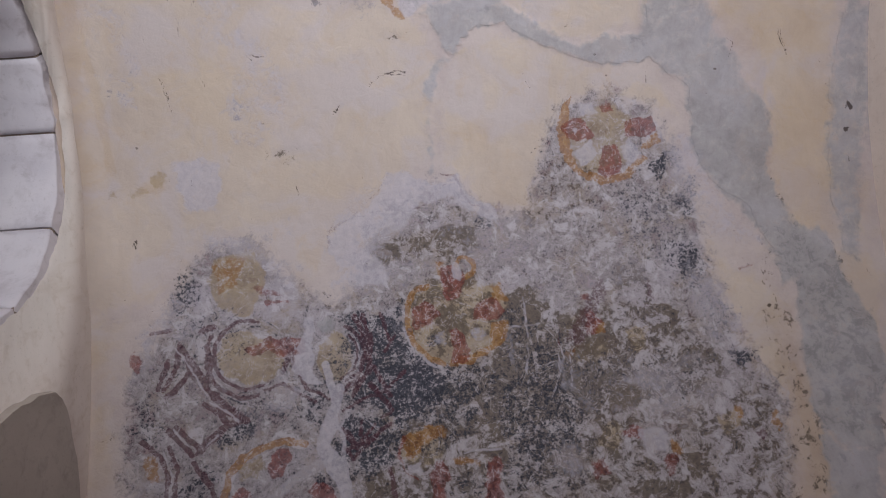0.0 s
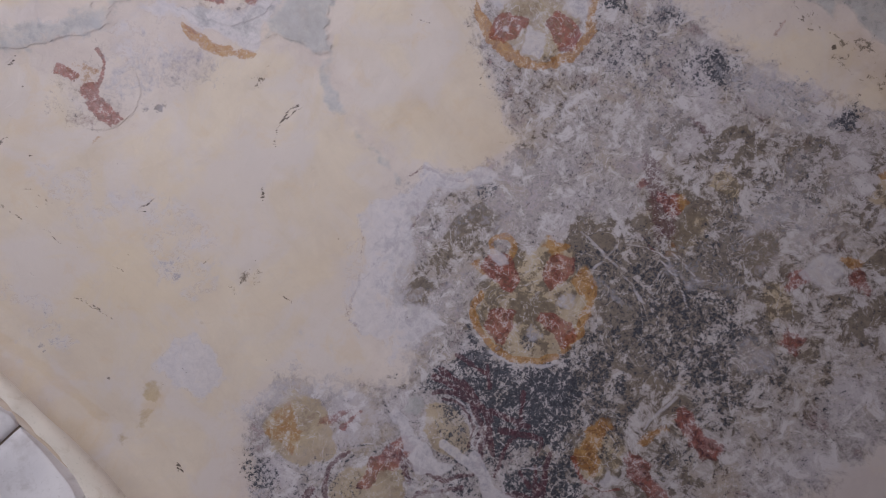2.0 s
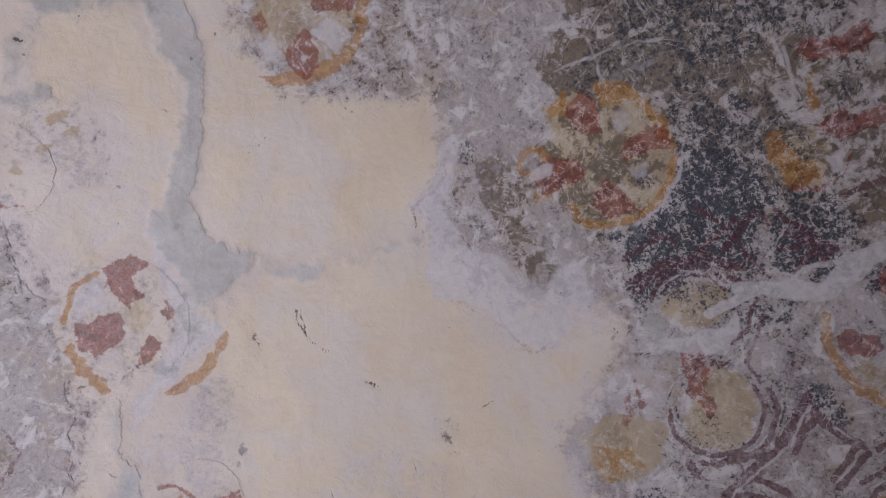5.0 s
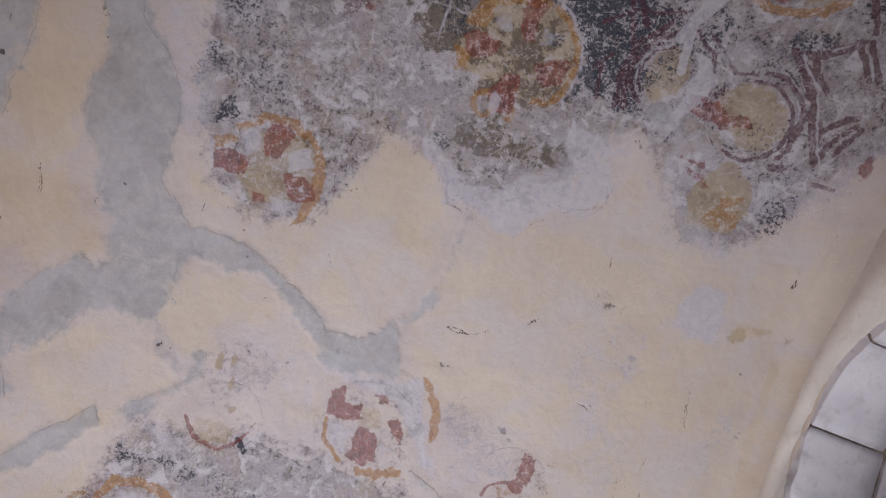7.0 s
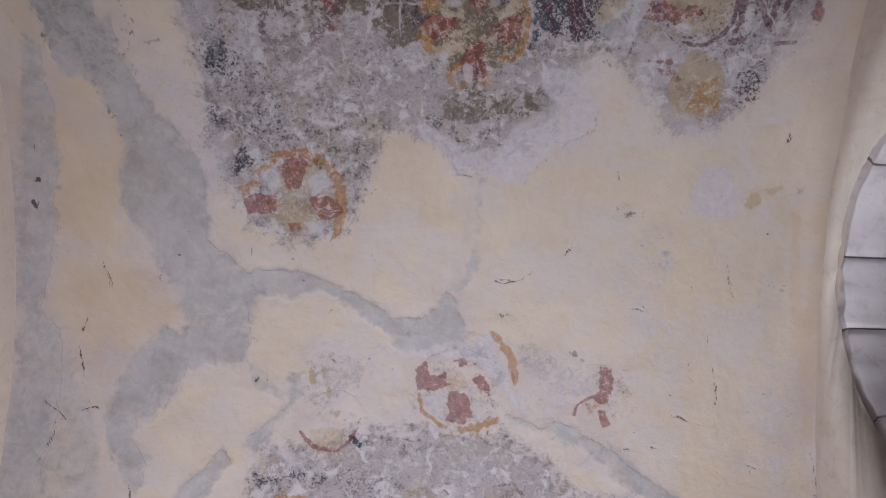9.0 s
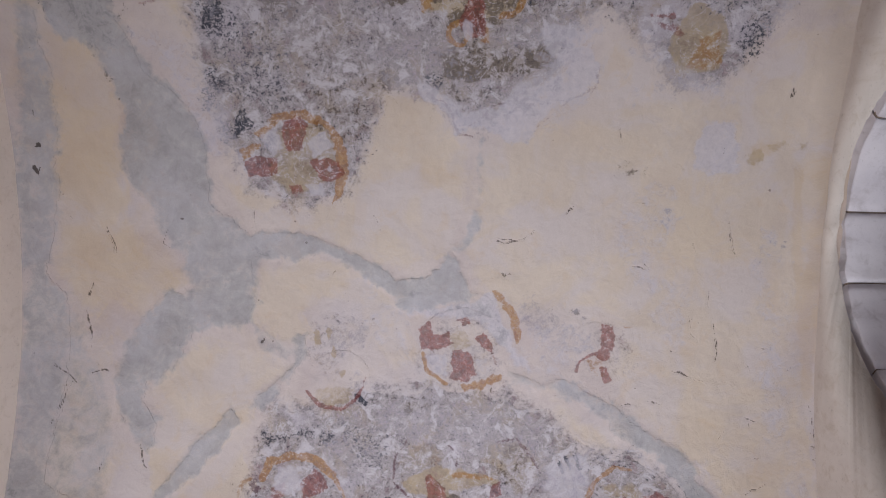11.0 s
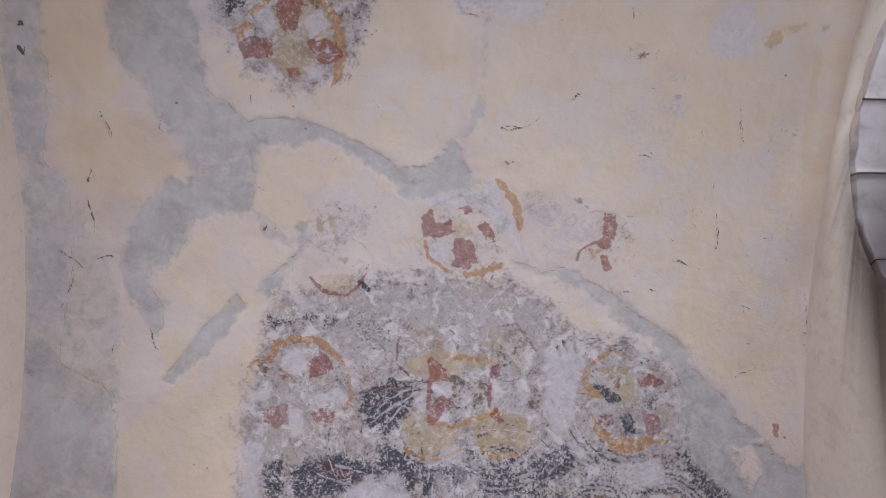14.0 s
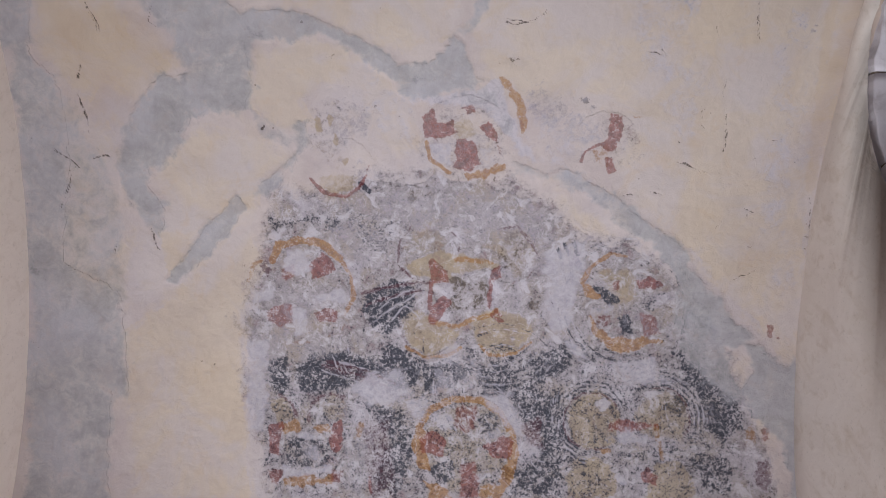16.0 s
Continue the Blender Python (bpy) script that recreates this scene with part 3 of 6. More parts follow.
# dark flaked ground
spot("dark", -0.032, 0.845, 0.141, 0.121, 0.66)
spot("dark", -0.108, 0.679, 0.089, 0.107, 0.55)
spot("dark", -0.113, 0.990, 0.103, 0.083, 0.66)
spot("dark", 0.061, 0.801, 0.107, 0.053, 0.62)
spot("dark", -0.753, 0.859, 0.077, 0.084, 0.42)
spot("dark", -0.645, 0.487, 0.045, 0.089, 0.52)
spot("dark", -0.580, 0.617, 0.156, 0.088, 0.36)
spot("dark", -0.398, 0.860, 0.137, 0.068, 0.40)
spot("dark", -0.261, 0.874, 0.052, 0.102, 0.50)
spot("dark", -0.602, 0.840, 0.102, 0.084, 0.26)
spot("dark", -0.502, 0.934, 0.051, 0.033, 0.62)
spot("dark", -0.652, 0.733, 0.103, 0.069, 0.32)
spot("dark", -0.618, 1.052, 0.066, 0.064, 0.45)
spot("dark", 0.288, 0.859, 0.251, 0.105, 0.42)
spot("dark", 0.398, 0.708, 0.085, 0.127, 0.45)
spot("dark", 0.324, 0.349, 0.045, 0.030, 0.50)
spot("dark", 0.516, 0.916, 0.199, 0.158, 0.44)
spot("dark", 0.985, 0.526, 0.078, 0.095, 0.48)
spot("dark", 1.014, 0.298, 0.043, 0.096, 0.50)
spot("dark", 0.976, 0.171, 0.047, 0.065, 0.50)
spot("dark", 0.876, 0.393, 0.136, 0.172, 0.40)
spot("dark", 1.132, 0.840, 0.057, 0.030, 0.45)
spot("dark", 1.061, 0.713, 0.096, 0.113, 0.40)
spot("dark", 0.548, 0.178, 0.076, 0.113, 0.25)
spot("dark", -0.154, 0.833, 0.070, 0.069, 0.50)
spot("brown", 0.423, 0.655, 0.093, 0.110, 0.75)
spot("brown", 0.337, 0.899, 0.197, 0.087, 0.66)
spot("brown", 0.525, 0.864, 0.164, 0.106, 0.52)
spot("brown", 0.169, 0.411, 0.111, 0.048, 0.48)
spot("brown", 0.004, 0.406, 0.073, 0.055, 0.50)
spot("brown", 0.216, 0.303, 0.074, 0.037, 0.35)
spot("brown", 0.419, 1.078, 0.105, 0.100, 0.35)
spot("brown", 0.661, 0.930, 0.164, 0.106, 0.40)
spot("brown", 0.620, 0.240, 0.096, 0.113, 0.30)
spot("brown", 0.426, 0.933, 0.077, 0.060, 0.80, -88)
spot("brown", 0.356, 0.845, 0.069, 0.110, 0.66, -89)
spot("brown", 0.420, 0.726, 0.084, 0.037, 0.75, -89)
spot("brown", 0.295, 0.729, 0.072, 0.038, 0.30, -90)
spot("dark", -0.196, 0.828, 0.107, 0.090, 0.50, 85)
spot("brown", 0.360, -0.710, 0.045, 0.041, 0.50)
spot("brown", -1.125, -1.226, 0.075, 0.229, 0.30)
# tints, stains and wear on the limewash; tan strokes follow the east seam
spot("brown", -0.797, -0.166, 0.051, 0.086, 0.22)
stroke("tan", 0.0143, 0.50, (-0.849, 0.085), (-0.868, -0.132), (-0.899, -0.390), (-0.921, -0.647))
stroke("tan", 0.0164, 0.45, (-0.918, -0.131), (-0.945, -0.389))
spot("brown", -0.954, -0.964, 0.022, 0.307, 0.30)
spot("white", -0.850, -0.318, 0.073, 0.130, 0.32)
spot("white", -0.907, -0.104, 0.051, 0.104, 0.36)
stroke("tan", 0.0180, 0.55, (-0.903, -0.440), (-0.913, -0.242), (-0.937, -0.001), (-0.994, 0.243))
spot("tan", -0.811, -0.304, 0.034, 0.101, 0.30)
spot("brown", 0.356, -0.343, 0.073, 0.024, 0.35)
spot("brown", 0.061, -0.290, 0.054, 0.024, 0.30)
spot("crack", 1.607, 0.028, 0.008, 0.008, 0.90)
spot("crack", 1.598, 0.112, 0.006, 0.006, 0.90)
spot("crack", -0.960, 0.647, 0.007, 0.005, 0.80)
spot("crack", 1.238, 0.691, 0.006, 0.006, 0.80)
spot("dark", 0.111, 0.911, 0.147, 0.123, 0.50, 88)
spot("dark", 0.514, 0.840, 0.184, 0.109, 0.40, -88)
spot("brown", 0.258, 0.906, 0.180, 0.183, 0.50, 90)
spot("brown", 0.541, 0.781, 0.141, 0.109, 0.60, -88)
spot("brown", 0.258, 1.099, 0.102, 0.140, 0.45, -90)
# brown and tan tints that darken the north-west limewash
spot("brown", 1.309, 1.100, 0.110, 0.249, 0.30)
spot("brown", 1.266, 0.844, 0.076, 0.224, 0.30)
spot("tan", 1.273, 1.097, 0.092, 0.266, 0.60)
spot("tan", 1.276, 0.882, 0.076, 0.223, 0.50)
spot("tan", -0.933, 0.907, 0.049, 0.230, 0.50)
spot("tan", 1.408, 0.745, 0.059, 0.191, 0.40)
spot("tan", 1.303, 0.204, 0.090, 0.211, 0.50)
spot("tan", 1.518, 0.179, 0.073, 0.247, 0.50)
spot("tan", 1.376, -0.345, 0.110, 0.107, 0.40)
spot("brown", 0.197, 0.607, 0.154, 0.128, 0.60)
spot("white", -0.482, 0.801, 0.103, 0.024, 0.32)
spot("white", 0.355, 0.758, 0.018, 0.108, 0.40)
spot("tan", 0.620, 0.240, 0.096, 0.132, 0.50)
spot("tan", 0.542, 0.442, 0.114, 0.094, 0.35)
spot("tan", -1.069, -1.229, 0.113, 0.421, 0.35)
spot("brown", 0.654, 0.750, 0.167, 0.110, 0.55)
spot("brown", 0.877, 0.770, 0.132, 0.074, 0.35)
spot("brown", 0.794, 0.576, 0.115, 0.075, 0.35)
spot("white", -0.620, -1.400, 0.076, 0.113, 0.24)
spot("white", -0.080, -1.231, 0.096, 0.077, 0.28)
spot("white", -0.149, 0.746, 0.035, 0.105, 0.32)
spot("white", 0.525, 0.590, 0.112, 0.056, 0.32)
spot("brown", 0.437, 0.838, 0.145, 0.107, 0.60)
spot("brown", 0.750, 0.850, 0.129, 0.072, 0.45)
spot("brown", 0.256, 0.977, 0.106, 0.068, 0.50)
spot("dark", 0.423, 0.800, 0.109, 0.089, 0.50)
spot("dark", 0.676, 0.843, 0.166, 0.072, 0.40)
spot("dark", 0.857, 0.878, 0.148, 0.090, 0.36)
spot("dark", 0.235, 1.141, 0.154, 0.065, 0.40)
spot("dark", 0.477, 1.150, 0.104, 0.082, 0.40)
spot("brown", -0.151, -1.112, 0.057, 0.097, 0.25)
spot("tan", 0.305, -1.228, 0.077, 0.039, 0.40)
spot("dark", 0.351, 1.115, 0.081, 0.092, 0.45)
spot("dark", -0.187, 1.055, 0.065, 0.073, 0.40)
spot("brown", 0.377, 1.011, 0.085, 0.071, 0.50, -88)
# brush lines
brushed(-0.263, -1.456, 0.102, 0.148, 60)
brushed(-0.497, -1.439, 0.102, 0.148, 60)
brushed(-0.355, -1.075, 0.161, 0.249, 70)
brushed(0.059, -1.371, 0.115, 0.230, 60)
brushed(0.441, -1.214, 0.039, 0.213, 50)
brushed(0.330, -1.553, 0.038, 0.170, 50)
brushed(-0.639, -1.418, 0.019, 0.170, 50)
brushed(-0.090, -1.554, 0.038, 0.188, 50)
brushed(-0.462, 0.702, 0.105, 0.136, 26)
brushed(-0.221, 0.722, 0.106, 0.137, 26)
brushed(-0.032, 0.845, 0.035, 0.157, 26)
brushed(-0.174, 0.601, 0.036, 0.125, 20)
brushed(0.349, 0.811, 0.108, 0.215, 14)
spot("white", 0.394, 0.411, 0.188, 0.093, 0.36)
spot("white", 0.818, 0.388, 0.097, 0.095, 0.32)
spot("white", 0.951, 0.418, 0.078, 0.134, 0.32)
spot("white", 0.856, 0.544, 0.154, 0.076, 0.36)
spot("white", -0.618, 0.771, 0.171, 0.103, 0.24)
spot("white", -0.502, 0.917, 0.102, 0.067, 0.24)
spot("white", 0.952, 0.959, 0.166, 0.107, 0.32)
spot("white", 0.632, 1.083, 0.053, 0.068, 0.24)
spot("white", 0.321, -0.765, 0.302, 0.076, 0.40)
spot("white", 0.546, -0.870, 0.115, 0.115, 0.36)
spot("white", -0.140, -0.920, 0.113, 0.096, 0.40)
spot("white", 0.082, -1.044, 0.076, 0.077, 0.32)
spot("white", 0.691, -1.263, 0.116, 0.031, 0.36)
spot("white", -0.394, -1.541, 0.114, 0.056, 0.40)
spot("white", -0.369, -1.296, 0.134, 0.057, 0.36)
spot("white", 0.586, 0.837, 0.103, 0.060, 0.35, -87)
spot("white", 0.499, 1.109, 0.070, 0.068, 0.40, -86)
spot("brown", 0.185, 0.633, 0.055, 0.036, 0.50)
spot("brown", 0.302, 0.571, 0.055, 0.033, 0.50)
spot("brown", 0.119, 0.554, 0.055, 0.029, 0.45)
spot("white", -0.002, -0.562, 0.111, 0.056, 0.36)
spot("white", -0.170, -0.650, 0.092, 0.044, 0.40)
spot("brown", 0.258, 1.047, 0.053, 0.047, 0.50, -90)
spot("tan", 0.411, 0.224, 0.076, 0.075, 0.30)
spot("white", 0.250, 0.343, 0.112, 0.056, 0.32)
spot("white", -0.088, 0.408, 0.073, 0.073, 0.40)
spot("white", 0.693, -0.431, 0.075, 0.075, 0.24)
spot("white", -0.448, -0.142, 0.109, 0.185, 0.24)
spot("white", -0.112, 0.016, 0.109, 0.146, 0.18)
spot("white", -0.991, -0.586, 0.072, 0.186, 0.24)
spot("tan", -0.098, 0.248, 0.141, 0.105, 0.20)
spot("white", 1.468, -0.601, 0.096, 0.113, 0.28)
spot("white", 0.954, -0.588, 0.114, 0.056, 0.24)
# large medallion
patch("olive", 0.85, 0.020, (0.344, 0.542), (0.377, 0.617), (0.371, 0.672), (0.343, 0.728), (0.283, 0.771), (0.208, 0.789), (0.132, 0.776), (0.061, 0.724), (0.037, 0.650), (0.057, 0.574), (0.114, 0.535), (0.166, 0.527), (0.256, 0.525))
patch("brown", 0.75, 0.012, (0.415, 0.603), (0.420, 0.677), (0.364, 0.688), (0.358, 0.642), (0.371, 0.598))
patch("brown", 0.65, 0.015, (0.238, 0.576), (0.251, 0.620), (0.219, 0.652), (0.174, 0.653), (0.174, 0.603), (0.199, 0.577))
patch("brown", 0.45, 0.020, (0.295, 0.525), (0.346, 0.593), (0.257, 0.601), (0.218, 0.564), (0.231, 0.526))
patch("ochre", 0.92, 0.008, (0.361, 0.667), (0.348, 0.722), (0.289, 0.768), (0.220, 0.791), (0.164, 0.788), (0.168, 0.771), (0.239, 0.764), (0.295, 0.729), (0.308, 0.670))
stroke("ochre", 0.0077, 0.95, (0.114, 0.528), (0.065, 0.549), (0.041, 0.600), (0.040, 0.657), (0.057, 0.712), (0.091, 0.753), (0.145, 0.782))
patch("ochre", 0.80, 0.010, (0.344, 0.542), (0.369, 0.592), (0.346, 0.605), (0.314, 0.562), (0.295, 0.550))
patch("ochre", 0.70, 0.010, (0.185, 0.450), (0.165, 0.476), (0.156, 0.515), (0.146, 0.496), (0.150, 0.457))
ring("ochre", 0.243, 0.478, 0.031, 0.0077, 0.85, 0, 360)
patch("red", 0.92, 0.006, (0.198, 0.469), (0.228, 0.491), (0.233, 0.526), (0.208, 0.571), (0.172, 0.579), (0.164, 0.536), (0.163, 0.476))
patch("red", 0.92, 0.006, (0.343, 0.599), (0.358, 0.630), (0.327, 0.658), (0.283, 0.664), (0.248, 0.651), (0.260, 0.614), (0.293, 0.588), (0.321, 0.586))
patch("red", 0.92, 0.006, (0.196, 0.671), (0.226, 0.707), (0.238, 0.749), (0.205, 0.786), (0.170, 0.776), (0.179, 0.733), (0.172, 0.709), (0.168, 0.677))
patch("red", 0.92, 0.006, (0.128, 0.592), (0.151, 0.623), (0.119, 0.655), (0.066, 0.663), (0.049, 0.625), (0.061, 0.595), (0.096, 0.578))
patch("white", 0.60, 0.010, (0.295, 0.674), (0.289, 0.723), (0.245, 0.731), (0.238, 0.682))
patch("white", 0.60, 0.010, (0.162, 0.678), (0.163, 0.721), (0.131, 0.716), (0.137, 0.679))
patch("dark", 0.60, 0.010, (0.143, 0.691), (0.138, 0.722), (0.095, 0.713), (0.105, 0.688))
patch("white", 0.75, 0.006, (0.215, 0.456), (0.224, 0.481), (0.218, 0.517), (0.202, 0.501), (0.202, 0.462))
ring("white", 0.204, 0.631, 0.179, 0.0038, 0.80, 110, 175)
# two broad soft brown tints, then brown and blue-black flaking, round the large medallion
patch("brown", 0.50, 0.100, (0.740, 0.680), (0.695, 1.159), (-0.165, 1.237), (-0.125, 0.919), (0.146, 0.805), (0.344, 0.787), (0.484, 0.614))
patch("brown", 0.42, 0.120, (0.372, 0.614), (0.941, 0.627), (1.155, 0.907), (1.218, 1.091), (1.167, 1.352), (-0.045, 1.223), (0.298, 0.930))
patch("brown", 0.88, 0.020, (0.466, 0.590), (0.458, 0.664), (0.438, 0.725), (0.431, 0.785), (0.429, 0.831), (0.387, 0.809), (0.389, 0.726), (0.415, 0.641), (0.428, 0.597))
patch("brown", 0.90, 0.020, (0.392, 0.855), (0.408, 0.934), (0.366, 0.952), (0.331, 0.903), (0.325, 0.846), (0.356, 0.834))
patch("brown", 0.85, 0.020, (0.343, 0.908), (0.376, 1.032), (0.282, 1.036), (0.252, 0.950), (0.270, 0.905))
patch("brown", 0.85, 0.020, (0.332, 0.788), (0.344, 0.857), (0.258, 0.872), (0.258, 0.814), (0.295, 0.789))
patch("brown", 0.70, 0.040, (0.677, 0.718), (0.665, 0.891), (0.558, 0.906), (0.516, 0.782), (0.594, 0.660))
patch("brown", 0.80, 0.030, (0.503, 0.817), (0.482, 1.007), (0.412, 0.999), (0.429, 0.854))
patch("dark", 0.75, 0.030, (0.145, 0.794), (0.123, 0.910), (0.027, 0.959), (-0.075, 0.918), (-0.070, 0.800), (0.016, 0.713), (0.069, 0.772))
patch("dark", 0.90, 0.020, (0.020, 0.804), (0.010, 0.869), (-0.051, 0.905), (-0.079, 0.848), (-0.057, 0.800))
patch("dark", 0.70, 0.030, (-0.075, 0.918), (-0.027, 1.070), (-0.110, 1.094), (-0.189, 1.033), (-0.197, 0.956))
patch("dark", 0.60, 0.030, (0.036, 0.549), (0.029, 0.713), (-0.047, 0.739), (-0.040, 0.602))
patch("dark", 0.55, 0.030, (0.577, 0.981), (0.535, 1.087), (0.432, 1.092), (0.459, 0.997))
patch("dark", 0.55, 0.030, (0.258, 0.766), (0.258, 0.906), (0.149, 0.932), (0.133, 0.818))
patch("brown", 0.75, 0.050, (0.376, 0.577), (0.483, 0.624), (0.455, 0.839), (0.746, 0.868), (0.843, 0.948), (0.612, 0.996), (0.331, 0.950), (0.249, 0.890))
patch("dark", 0.55, 0.030, (0.311, 0.826), (0.530, 0.829), (0.577, 0.992), (0.377, 1.124), (0.289, 0.997))
patch("dark", 0.75, 0.030, (-0.139, 0.604), (0.005, 0.617), (0.046, 0.765), (0.167, 0.812), (0.139, 0.914), (-0.024, 0.966), (-0.121, 0.854))
patch("brown", 0.55, 0.050, (0.469, 0.733), (0.928, 0.701), (0.920, 0.848), (0.664, 0.913), (0.468, 0.876))
patch("white", 0.50, 0.030, (0.710, 0.864), (0.864, 0.843), (0.926, 0.992), (0.770, 1.029))
patch("white", 0.50, 0.030, (0.872, 0.987), (1.069, 0.862), (1.136, 0.905), (1.063, 0.970))
stroke("white", 0.0050, 0.60, (0.422, 0.591), (0.424, 0.665), (0.419, 0.761), (0.407, 0.832))
stroke("white", 0.0044, 0.60, (0.293, 1.056), (0.235, 1.050), (0.181, 1.059))
stroke("white", 0.0037, 0.60, (0.470, 0.682), (0.345, 0.689))
# small high medallion
patch("olive", 0.55, 0.020, (0.835, 0.168), (0.749, 0.213), (0.656, 0.171), (0.612, 0.069), (0.677, -0.011), (0.767, -0.022), (0.841, 0.006))
patch("ochre", 0.92, 0.008, (0.889, 0.162), (0.821, 0.223), (0.751, 0.243), (0.678, 0.221), (0.659, 0.202), (0.749, 0.213), (0.802, 0.202), (0.861, 0.154))
patch("ochre", 0.89, 0.008, (0.678, 0.221), (0.621, 0.175), (0.592, 0.107), (0.590, 0.026), (0.616, -0.044), (0.662, -0.073), (0.631, -0.015), (0.619, 0.050), (0.632, 0.138))
patch("ochre", 0.80, 0.010, (0.948, 0.111), (0.905, 0.133), (0.860, 0.133), (0.884, 0.091), (0.934, 0.076))
patch("red", 0.93, 0.006, (0.929, 0.082), (0.885, 0.100), (0.822, 0.084), (0.826, 0.040), (0.879, 0.020), (0.919, 0.019))
patch("red", 0.93, 0.006, (0.798, 0.208), (0.759, 0.226), (0.721, 0.199), (0.730, 0.153), (0.742, 0.122), (0.787, 0.117), (0.802, 0.154))
patch("red", 0.90, 0.006, (0.711, 0.075), (0.659, 0.092), (0.613, 0.083), (0.606, 0.042), (0.643, 0.014), (0.690, 0.033))
patch("red", 0.75, 0.006, (0.783, -0.002), (0.741, -0.001), (0.737, -0.022), (0.775, -0.028))
patch("white", 0.85, 0.010, (0.871, 0.164), (0.828, 0.196), (0.796, 0.119), (0.830, 0.088), (0.871, 0.119))
patch("white", 0.85, 0.010, (0.725, 0.136), (0.665, 0.170), (0.644, 0.128), (0.695, 0.095))
patch("white", 0.70, 0.010, (0.733, 0.009), (0.661, 0.009), (0.656, -0.045), (0.711, -0.033))
patch("dark", 0.56, 0.010, (0.874, 0.155), (0.827, 0.178), (0.805, 0.118), (0.848, 0.095), (0.871, 0.119))
spot("white", 0.650, 0.055, 0.014, 0.014, 0.90)
patch("dark", 0.75, 0.015, (0.971, 0.206), (0.911, 0.248), (0.891, 0.197), (0.959, 0.136))
# broken medallion at the mortar crossing
patch("olive", 0.55, 0.015, (0.265, -0.476), (0.202, -0.456), (0.163, -0.508), (0.189, -0.537), (0.254, -0.530))
patch("red", 0.89, 0.006, (0.362, -0.461), (0.321, -0.436), (0.296, -0.477), (0.250, -0.473), (0.244, -0.513), (0.272, -0.532), (0.342, -0.527))
patch("red", 0.80, 0.005, (0.230, -0.430), (0.195, -0.420), (0.184, -0.446), (0.211, -0.454))
patch("red", 0.93, 0.006, (0.235, -0.535), (0.181, -0.531), (0.155, -0.609), (0.191, -0.636), (0.251, -0.624))
patch("red", 0.89, 0.006, (0.168, -0.490), (0.140, -0.468), (0.105, -0.515), (0.109, -0.539), (0.141, -0.526))
patch("red", 0.56, 0.006, (0.107, -0.534), (0.087, -0.570), (0.101, -0.579), (0.113, -0.556))
stroke("ochre", 0.0073, 0.80, (0.336, -0.542), (0.322, -0.600), (0.259, -0.644))
patch("ochre", 0.80, 0.008, (0.213, -0.641), (0.139, -0.627), (0.072, -0.606), (0.078, -0.625), (0.134, -0.657), (0.202, -0.668))
patch("ochre", 0.89, 0.007, (0.112, -0.331), (0.076, -0.337), (0.033, -0.396), (0.008, -0.461), (0.017, -0.512), (0.034, -0.506), (0.051, -0.441), (0.080, -0.380))
patch("red", 0.56, 0.006, (0.047, -0.450), (0.028, -0.458), (0.021, -0.505), (0.036, -0.506))
patch("white", 0.70, 0.015, (0.327, -0.551), (0.254, -0.539), (0.251, -0.622), (0.297, -0.614))
patch("white", 0.60, 0.010, (0.162, -0.545), (0.115, -0.552), (0.122, -0.608), (0.159, -0.609))
# fragment with a red bar
patch("red", 0.86, 0.006, (-0.247, -0.431), (-0.294, -0.438), (-0.293, -0.505), (-0.270, -0.549), (-0.242, -0.543), (-0.248, -0.476))
stroke("red", 0.0055, 0.80, (-0.166, -0.590), (-0.187, -0.552), (-0.221, -0.533), (-0.257, -0.526))
patch("red", 0.80, 0.006, (-0.247, -0.576), (-0.269, -0.575), (-0.285, -0.622), (-0.258, -0.623))
patch("ochre", 0.50, 0.010, (-0.202, -0.555), (-0.250, -0.543), (-0.266, -0.612), (-0.218, -0.595))
patch("ochre", 0.47, 0.008, (-0.293, -0.433), (-0.358, -0.434), (-0.360, -0.449), (-0.295, -0.447))
patch("brown", 0.17, 0.020, (0.010, -0.413), (-0.036, -0.385), (-0.100, -0.401), (-0.087, -0.454), (-0.016, -0.466))
patch("brown", 0.17, 0.020, (-0.133, -0.373), (-0.184, -0.354), (-0.209, -0.415), (-0.158, -0.443))
# faded disc fragment
stroke("red", 0.0056, 0.85, (0.717, -0.682), (0.670, -0.725), (0.604, -0.732), (0.557, -0.702), (0.533, -0.664))
patch("olive", 0.50, 0.015, (0.698, -0.666), (0.623, -0.654), (0.548, -0.661), (0.567, -0.708), (0.623, -0.724), (0.680, -0.712))
spot("dark", 0.529, -0.692, 0.015, 0.017, 0.95)
stroke("red", 0.0037, 0.50, (0.533, -0.664), (0.526, -0.622))
patch("olive", 0.25, 0.030, (0.694, -0.464), (0.621, -0.461), (0.548, -0.623), (0.623, -0.645), (0.697, -0.591))
spot("olive", 0.686, -0.509, 0.013, 0.022, 0.70)
spot("olive", 0.626, -0.552, 0.013, 0.022, 0.70)
spot("olive", 0.640, -0.489, 0.013, 0.022, 0.70)
spot("olive", 0.595, -0.616, 0.013, 0.022, 0.70)
